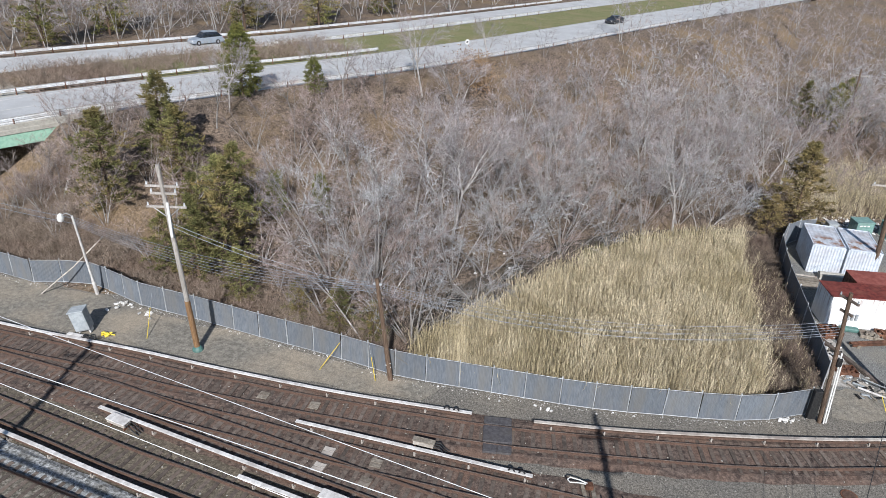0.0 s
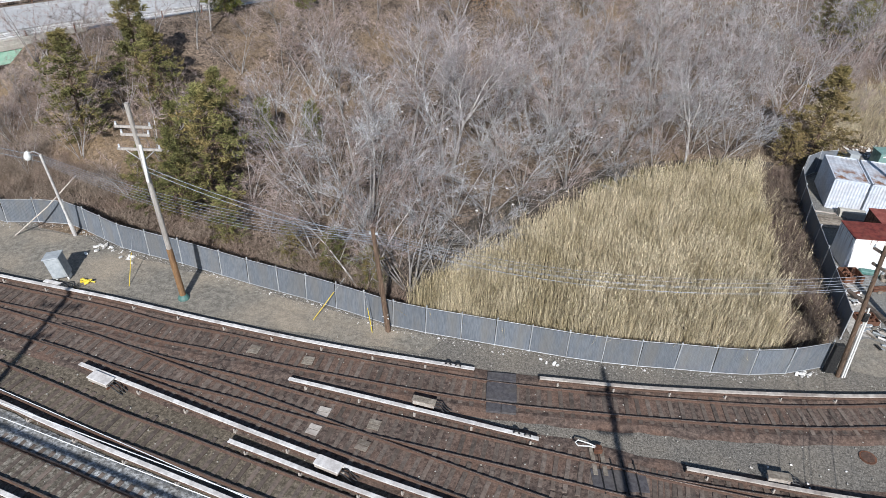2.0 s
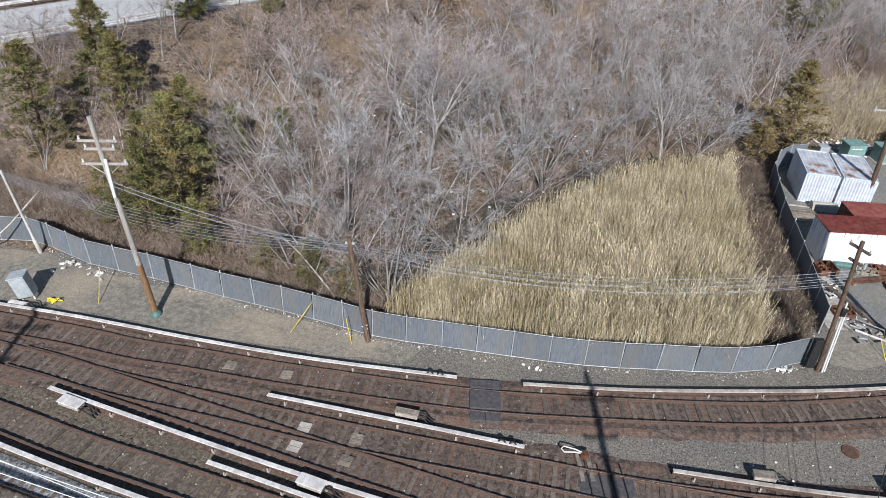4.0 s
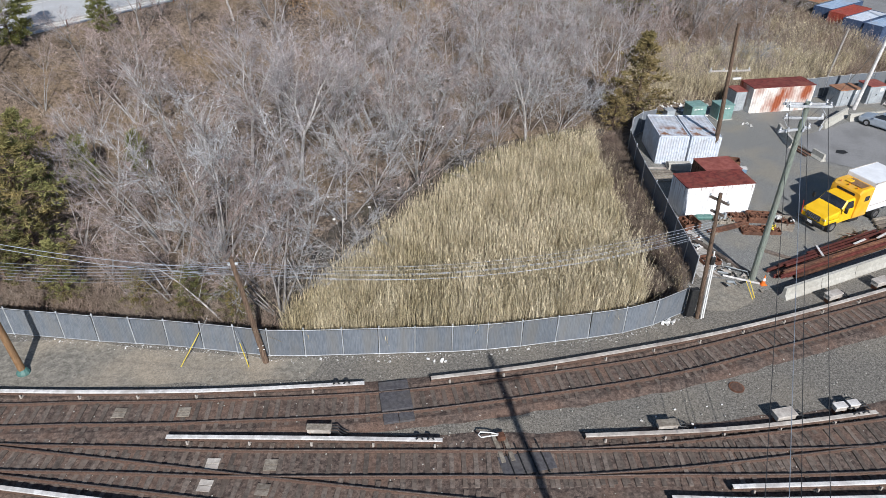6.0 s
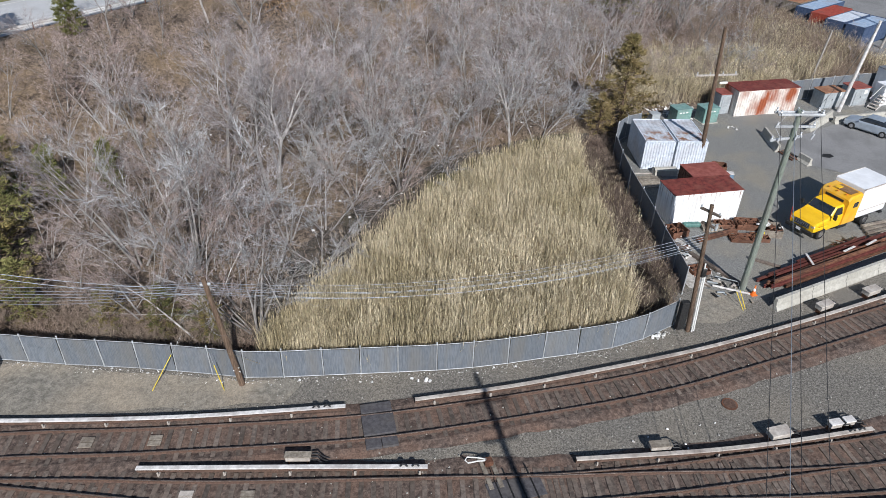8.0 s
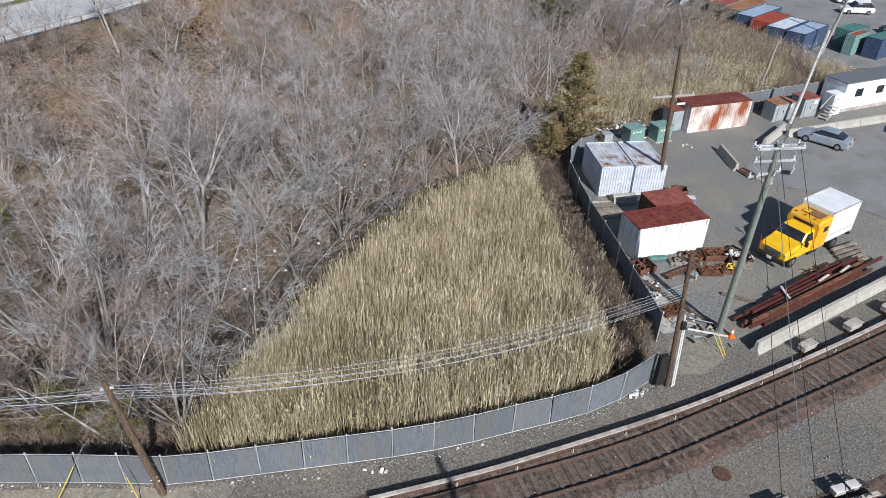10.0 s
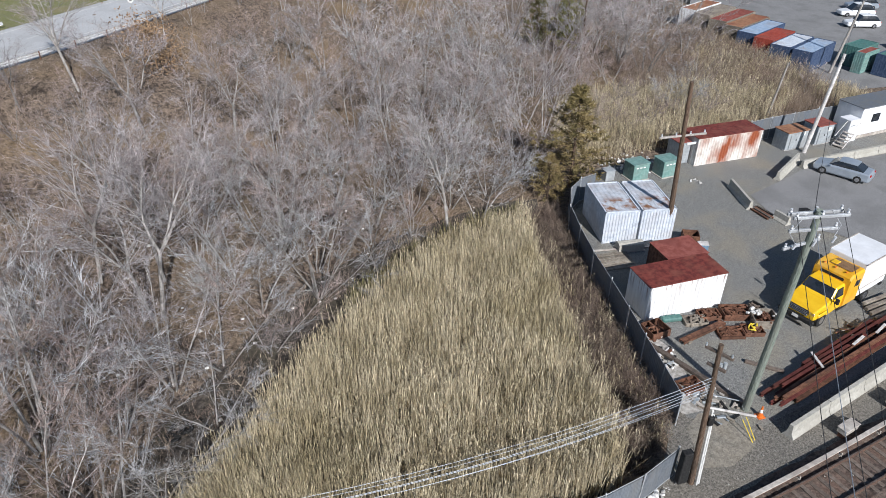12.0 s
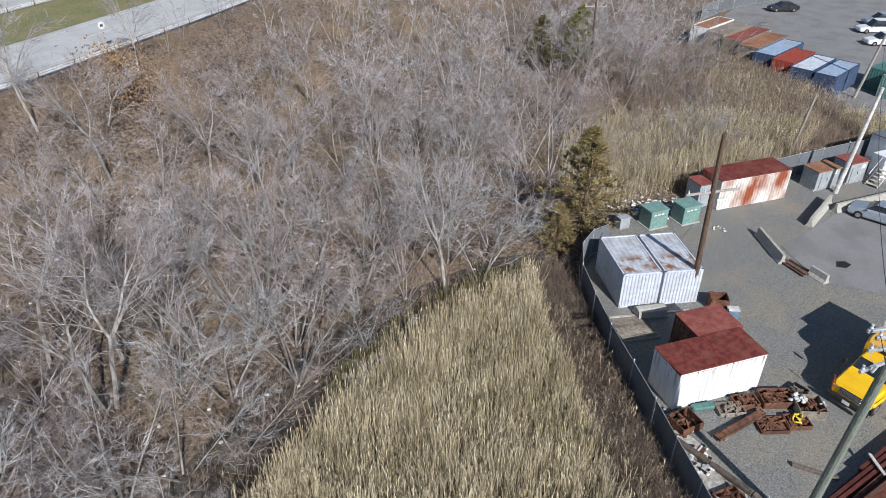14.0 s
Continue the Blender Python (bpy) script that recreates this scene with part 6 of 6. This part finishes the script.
for _ in range(16):
    x, y = rt.uniform(53, 66), rt.uniform(54, 70)
    plant(x, y, rt.choice((2, 5, 6)), rt.uniform(.75, .95), tilt=8)
for _ in range(34):
    x, y = rt.uniform(-36, -21), rt.uniform(9, 30)
    o, s_ = off_road(x, y)
    if o < 3 or y < 10 - .36 * (x + 21):
        continue
    plant(x, y, rt.choice((4, 7, 7)), rt.uniform(.45, .75), tilt=10)
tries = 0
far = 0
while far < 250 and tries < 9000:
    tries += 1
    i = rt.randrange(max(0, S0 - 24), S0 + 75)
    o = (rt.uniform(34.2, 49) if rt.random() < .65 else rt.uniform(48, 75)) if rt.random() < .85 else rt.uniform(14, 21.5)
    q = side(ROADLINE, o)[i]
    if o < 23 and i > S0 + 14:
        continue
    if min((q.x - a) ** 2 + (q.y - b_) ** 2 for a, b_ in placed) < 5:
        continue
    plant_far(q.x, q.y, rt.choice((0, 1, 2)) if o > 23 else 3, rt.uniform(.8, 1.15) if o > 23 else .42)
    far += 1


for key, mt in (("trunk", BARK), ("crown", TWIG), ("red_crown", TWIGR)):
    single("far_woods", FARM[key], mt, "distant bare grey-brown woodland beyond the road", "woods", kind="stuff")


def cedar_meshes(seed, h, w, limbs, material, tuft=20, ragged=.5, cone=0.0):
    """A conifer: a trunk with ragged limbs that carry tufts of short needles."""
    rng = random.Random(seed)
    tr_, cr_ = Mesh().tube([(0, 0, -.2), (0, 0, h * .5), (.05, 0, h * .96)], [.14, .08, .02], 7), Mesh()
    for k in range(limbs):
        f = .04 + .94 * (k + rng.random()) / limbs
        a = k * 2.4 + rng.gauss(0, .4)
        prof = math.sin(min(1, (1 - f) * 1.35 + .04) * math.pi / 2) * (1 if f > .14 else .5 + f * 3.5)
        prof = prof * (1 - cone) + cone * (1 - f + .03)
        L = w / 2 * prof * (1 - ragged * rng.random() ** 1.5) * (1 + .35 * noise.noise(Vector((math.cos(a) * 1.3, math.sin(a) * 1.3 + f * 3, seed))))
        tip = Vector((math.cos(a) * L, math.sin(a) * L, L * rng.uniform(-.12, .38)))
        base = Vector((0, 0, h * f))
        tr_.tube([base, base + tip * .55 + Vector((0, 0, -.04)), base + tip * .95], [.03, .02, .008], 3, False)
        for j in range(tuft):
            u = .25 + .75 * rng.random() ** .7
            c = base + tip * u + Vector((rng.gauss(0, .16), rng.gauss(0, .16), rng.gauss(0, .12))) * (1.3 - .6 * u)
            for _ in range(4):
                d = (tip.normalized() * .6 + Vector((rng.gauss(0, .5), rng.gauss(0, .5), rng.gauss(.25, .4)))).normalized()
                cr_.blade(c, c + d * rng.uniform(.16, .42), rng.uniform(.05, .11), rng)
    return tr_.data("trunk", WOODP), cr_.data("crown", material)


CED = [cedar_meshes(1, 9, 5.8, 95, CEDAR, 26, .65, .4), cedar_meshes(2, 9.0, 6.6, 90, CEDAR, 25, .75), cedar_meshes(3, 8.2, 8.6, 105, CEDARB, 23, .55, .75), cedar_meshes(4, 5, 2.6, 50, CEDARY, 34), cedar_meshes(5, 8.5, 5.4, 140, CEDARY, 36, .25)]
for x, y, k, s, lab in ((-17.8, 19.2, 0, .97, "tall dark green cedar among bare trees"), (-20.0, 13.2, 1, .96, "loose olive-green cedar on the slope"), (-8.7, 9.9, 1, 1.04, "broad olive-green cedar behind the fence"), (-15.9, 18.0, 1, .8, "bushy dark green cedar on the slope"),
                        (-7.3, 17.8, 3, .9, "small bushy yellow-green cedar on the slope"), (-9.9, 15.5, 1, .85, "dense olive-green cedar among bare trees"), (-12.6, 13.0, 1, .62, "low olive cedar behind the fence"), (-9.9, 7.3, 0, .8, "low dark cedar close to the fence"),
                        (-16.4, 34.6, 4, .9, "narrow dark green cedar beside the road"), (-9.6, 38.6, 4, .5, "small dark cedar beside the road"), (40.3, 27.0, 2, 1.08, "bronze-green cedar beside the storage yard"), (-5.6, 4.9, 1, .5, "low dark evergreen by the fence"), (-12.4, 7.6, 1, .6, "ragged olive cedar close to the fence"),
                        (2.4, 2.3, 1, .42, "low olive evergreen bush by the fence"), (4.9, 1.5, 1, .36, "low olive bush growing by the fence"), (-.8, 3.4, 1, .36, "low olive evergreen bush behind the fence"), (37.6, 25.6, 2, .5, "scrubby bronze evergreen at the fence corner"), (56.6, 62.5, 1, .8, "dark olive evergreen behind the distant pole"), (53.5, 65.0, 1, .75, "dark olive evergreen among far bare trees"), (59.5, 66.5, 1, .8, "dark evergreen deep in the woods"), (-3.9, 20.2, 3, .8, "small yellow-green cedar among bare trees")):
    t = thing("cedar_tree", lab, "conifer tree", pose(x, y, land(x, y), 0, 0, rt.uniform(0, 360)) @ Matrix.Scale(s, 4), group="conifers")
    part("trunk", CED[k][0], None, t)
    part("crown", CED[k][1], None, t)
for i, o in ((S0 + 4, 36), (S0 + 18, 38), (S0 + 26, 35), (S0 + 36, 40), (S0 + 9, 42)):
    q = side(ROADLINE, o)[i]
    t = thing("cedar_tree", "tall green pine beyond the far carriageway", "conifer tree", pose(q.x, q.y, land(q.x, q.y)) @ Matrix.Scale(1.3, 4), group="conifers")
    part("trunk", CED[0][0], None, t)
    part("crown", CED[0][1], None, t)


# ---------------------------------------------------------------- reeds, brush and litter
def scatter(poly, n, rng):
    xs, ys = [p[0] for p in poly], [p[1] for p in poly]
    out = []
    while len(out) < n:
        x, y = rng.uniform(min(xs), max(xs)), rng.uniform(min(ys), max(ys))
        if inside(x, y, poly):
            out.append((x, y))
    return out


def reeds(name, poly, n, h0, h1, material, label, seed, thick=.019, patchy=.25, bend=.07, leaves=3):
    """Upright dry stalks with kinked leaves and a slim drooping plume, in uneven clumps."""
    rng = random.Random(seed)
    m = Mesh()
    v, f = m.v, m.f
    for x, y in scatter(poly, n, rng):
        c = noise.noise(Vector((x * .35, y * .35, seed)))
        e = noise.noise(Vector((x * 1.3, y * 1.3, seed + 5)))
        if e < -.28 + patchy and rng.random() < .6:
            continue
        z = max(-.03, land(x, y))
        h = (h0 + (h1 - h0) * (.5 + .7 * c)) * rng.uniform(.6, 1.12)
        fallen = 4.5 if rng.random() < .1 else 1
        wx, wy = rng.gauss(0, bend) * fallen, rng.gauss(0, bend) * fallen
        th = thick * rng.uniform(.7, 1.2)
        a = rng.uniform(0, 6.28)
        ca, sa = math.cos(a) * th, math.sin(a) * th
        tx, ty, tz = x + wx * h, y + wy * h, z + h
        o = len(v)
        tp = .4
        v += [(x + ca, y + sa, z), (x - ca, y - sa, z), (x - sa, y + ca, z), (tx + ca * tp, ty + sa * tp, tz), (tx - ca * tp, ty - sa * tp, tz), (tx - sa * tp, ty + ca * tp, tz)]
        f += [(o, o + 1, o + 4, o + 3), (o + 1, o + 2, o + 5, o + 4), (o + 2, o, o + 3, o + 5)]
        for k in range(leaves):
            q = rng.uniform(.25, .95)
            b = rng.uniform(0, 6.28)
            L = rng.uniform(.3, .7)
            px_, py_, pz = x + wx * h * q, y + wy * h * q, z + h * q
            cx, cy = math.cos(b), math.sin(b)
            wd = rng.uniform(.007, .013)
            up, dn = rng.uniform(.45, .75), rng.uniform(-.15, .4)
            o = len(v)
            v += [(px_, py_, pz), (px_ + cx * L * .16 - cy * wd, py_ + cy * L * .16 + cx * wd, pz + L * up), (px_ + cx * L * .16 + cy * wd, py_ + cy * L * .16 - cx * wd, pz + L * up), (px_ + cx * L * .4, py_ + cy * L * .4, pz + L * (up + dn))]
            f += [(o, o + 1, o + 2), (o + 1, o + 3, o + 2)]
        if rng.random() < .5:
            b = rng.uniform(0, 6.28)
            cx, cy = math.cos(b), math.sin(b)
            o = len(v)
            v += [(tx, ty, tz - .1), (tx + cx * .03 - cy * .016, ty + cy * .03 + cx * .016, tz + .1), (tx + cx * .03 + cy * .016, ty + cy * .03 - cx * .016, tz + .1), (tx + cx * .1, ty + cy * .1, tz + .22)]
            f += [(o, o + 1, o + 2), (o + 1, o + 3, o + 2)]
    return single(name, m, material, label, "reeds", kind="stuff")


REEDS = [(7.7, -1.6), (11, -2.0), (17, -2.55), (23, -2.6), (28, -2.2), (29.6, -1.3), (30.1, .6), (30.6, 3.5), (31.3, 7), (31.9, 11), (32.4, 15), (33.2, 18.5), (34.3, 21.6), (32, 21.6), (28, 19.9), (24.5, 18), (20.8, 15), (17.5, 11.7), (14.3, 8.2), (11, 4.4), (8.6, 1.2)]
reeds("reed_bed", REEDS, 42000, 1.8, 3.0, REED, "dense bed of tall straw-coloured dry reeds", 21, .015, .3, .085, 2)
reeds("reed_bed", [(30.4, -1), (32.5, .2), (33.6, 1.5), (34.0, 6), (34.7, 10), (35.4, 15), (34.4, 20), (33.4, 18), (32.3, 12), (31.4, 7), (30.4, 3)], 800, .6, 1.6, REED, "thin straw-coloured reeds straying towards the yard fence", 27, .013, .4, .16)
reeds("reed_bed", [(41.5, 28.5), (45, 30.5), (52, 31.5), (60, 32), (66, 34), (72, 38), (64, 44), (54, 46), (46, 42), (42, 35)], 14000, 1.3, 2.8, REED, "straw-coloured reeds behind the containers", 22, .014, .5, .16)
reeds("reed_bed", [(62, 41), (70, 40), (79, 42), (79.5, 52), (78, 60), (72, 56), (66, 50)], 4500, 1.2, 2.4, REED, "tan reeds among the brush below the containers", 28, .014, .62, .2)
reeds("sedge_fringe", [(19, 14.4), (24, 18.6), (28, 20.6), (31.5, 22.6), (34.5, 22.9), (34.5, 24), (30, 23.4), (25, 20.8), (20, 16.8)], 900, .6, 1.5, REEDG, "greenish sedge along the reed bed's edge", 23)
reeds("dry_grass", [(66, 34), (74, 35), (80, 38), (80.5, 46), (79, 56), (70, 50), (64, 44)], 5200, .9, 2.0, BRUSH, "brown dry weeds beside the car park", 24, .014, .4, .2)
reeds("dry_grass", [(75, 34), (80, 36), (80, 41), (76, 40)], 900, 1.0, 1.9, REED, "straw-coloured weeds beside the dumpsters", 25, .022)


def brush(name, pts, label, seed, material=BRUSH, h=(.5, 1.5), n=9, r=.011):
    rng = random.Random(seed)
    m = Mesh()
    for x, y in pts:
        z = max(-.03, land(x, y))
        s = rng.uniform(*h)
        for k in range(n):
            a, tl = rng.uniform(0, 6.28), rng.uniform(.15, 1.0)
            p = Vector((x + rng.gauss(0, .22), y + rng.gauss(0, .22), z))
            d = Vector((math.cos(a) * tl, math.sin(a) * tl, 1)).normalized() * s * rng.uniform(.5, 1)
            m.blade(p, p + d, r * 2.2, rng)
            for _ in range(3):
                q = p + d * rng.uniform(.3, .9)
                m.blade(q, q + (d.normalized() + Vector((rng.gauss(0, .6), rng.gauss(0, .6), .1))) * s * rng.uniform(.2, .42), r * 1.7, rng)
    return single(name, m, material, label, "brush", kind="stuff")


rq = random.Random(3)
brush("brush", [p for p in scatter(WOODS[:14] + [(41.5, 33), (46, 44), (30, 60), (27, 90)] + WOODS[-8:], 4200, rq) if off_road(*p)[0] > 1.5], "tangled brown undergrowth on the woodland floor", 31, h=(.5, 1.7), n=7)
brush("brush", scatter([(30.4, -1), (32.5, .2), (33.6, 1.5), (34.0, 6), (34.7, 10), (35.4, 15), (36.6, 20.5), (37.6, 23.5), (34.8, 23), (33.4, 18), (32.3, 12), (31.4, 7), (30.4, 3)], 620, rq), "dark brown weeds between reeds and yard fence", 32, WEEDS, h=(.5, 1.6), n=20)
brush("brush", scatter([(-60, 24), (-44, 14.5), (-30, 9), (-22, 6.2), (-16, 6.3), (-9, 4), (0, 1.6), (7, -.6), (7.4, 1.2), (0, 4), (-10, 7.5), (-22, 12), (-27, 18), (-31, 15), (-40, 18)], 1700, rq), "dry brown brush behind the fence", 33, h=(.5, 1.5), n=16)
brush("brush", scatter([(41.5, 29.5), (46, 31.4), (50, 31.8), (60, 32), (66, 34), (72, 38), (64, 44), (54, 46), (46, 42), (42, 35)], 750, rq), "brown brambles among the reeds behind the containers", 36, h=(.8, 2.0), n=16, r=.012)
brush("brush", scatter([(56, 44), (66, 42), (78, 42), (79, 57), (78, 68), (70, 62), (60, 58)], 1000, rq), "brown thicket below the car park", 34, BRUSH, h=(1, 2.4), n=18, r=.014)
mp_ = []
for i in range(max(0, S0 - 22), S0 + 22):
    for _ in range(24):
        q = side(ROADLINE, rq.uniform(12.8, 22.2))[i]
        mp_.append((q.x + rq.uniform(-1, 1), q.y + rq.uniform(-1, 1)))
brush("hedge", mp_, "brown leafless shrubs filling the median", 35, BRUSH, h=(.9, 2.1), n=14, r=.017)

m = Mesh()
rl = random.Random(8)
OAK = (7.75, 51.2)
for _ in range(1300):
    x, y = OAK[0] + rl.gauss(0, 1.4), OAK[1] + rl.gauss(0, 1.4)
    z = land(x, y) + rl.uniform(.3, 4.6)
    d = Vector((rl.gauss(0, 1), rl.gauss(0, 1), rl.gauss(0, 1))).normalized() * .14
    e = d.orthogonal().normalized() * .07
    p = Vector((x, y, z))
    m.add([p - d, p + e, p + d, p - e], [(0, 1, 2, 3)])
m.tube([(*OAK, land(*OAK) - .2), (OAK[0] + .1, OAK[1], land(*OAK) + 2.4), (OAK[0], OAK[1] + .2, land(*OAK) + 5.2)], [.11, .08, .02], 6)
for _ in range(40):
    a, z = rl.uniform(0, 6.28), rl.uniform(.6, 3.6)
    m.needle((*OAK, land(*OAK) + z), (OAK[0] + math.cos(a) * 1.7, OAK[1] + math.sin(a) * 1.7, land(*OAK) + z + rl.uniform(.5, 1.4)), .03)
single("leafy_shrub", m, LEAFB, "young oak still holding dead tan leaves", "shrub", kind="stuff")

m = Mesh()
for a, b in zip(fine, fine[1:]):
    if a[0] < -26:
        continue
    for _ in range(34):
        k = rl.random()
        x, y = a[0] + (b[0] - a[0]) * k, a[1] + (b[1] - a[1]) * k - .12 - abs(rl.gauss(0, .28))
        s = rl.uniform(.008, .03) * (2.6 if rl.random() < .06 else 1)
        m.box((x, y, s * .35 + .02), (s * 2, s * rl.uniform(.7, 1.8), s * .7), Euler((rl.gauss(0, .3), rl.gauss(0, .3), rl.uniform(0, 3))).to_matrix(), bev=s * .2)
for cx, cy, n, sp in ((-13.5, 2.6, 16, .5), (-11.2, 1.8, 12, .35), (30.6, -2.35, 18, .3), (16, -3.6, 4, .6), (47.6, 29.7, 150, 1.3), (36.4, 18.4, 26, .5), (28.8, -9.6, 16, 1.3), (51.1, 24.9, 6, .3), (36.0, 8.9, 14, .5), (37.2, 2.6, 14, .7), (35.6, 5.6, 20, .6)):
    for _ in range(n):
        s = rl.uniform(.03, .075) if cy < -8 else rl.uniform(.04, .16)
        m.box((cx + rl.gauss(0, sp), cy + rl.gauss(0, sp * .6), s * .4 + .02), (s * 2, s * 1.2, s * .8), Euler((rl.gauss(0, .3), rl.gauss(0, .3), rl.uniform(0, 3))).to_matrix(), bev=s * .25)
for _ in range(130):
    x, y = rl.uniform(0, 36), rl.uniform(8, 40)
    if inside(x, y, WOODS):
        s = rl.uniform(.05, .13)
        m.box((x, y, land(x, y) + .06), (s * 2, s * 1.4, s), bev=s * .3)
single("litter", m, LITTERW, "scattered pale litter and paper along the fence", "litter", kind="stuff")
m = Mesh()
for _ in range(800):
    x, y = rl.uniform(-20, 42), 0
    y = -3.4 - rl.random() * 14 + (0 if x < 25 else rl.uniform(0, 2))
    s = rl.uniform(.018, .04)
    m.box((x, y, .06), (s * 2, s * 1.6, s), Euler((0, 0, rl.uniform(0, 3))).to_matrix())
single("loose_stones", m, CONC, "loose pale stones scattered over the ballast", "stones", kind="stuff")
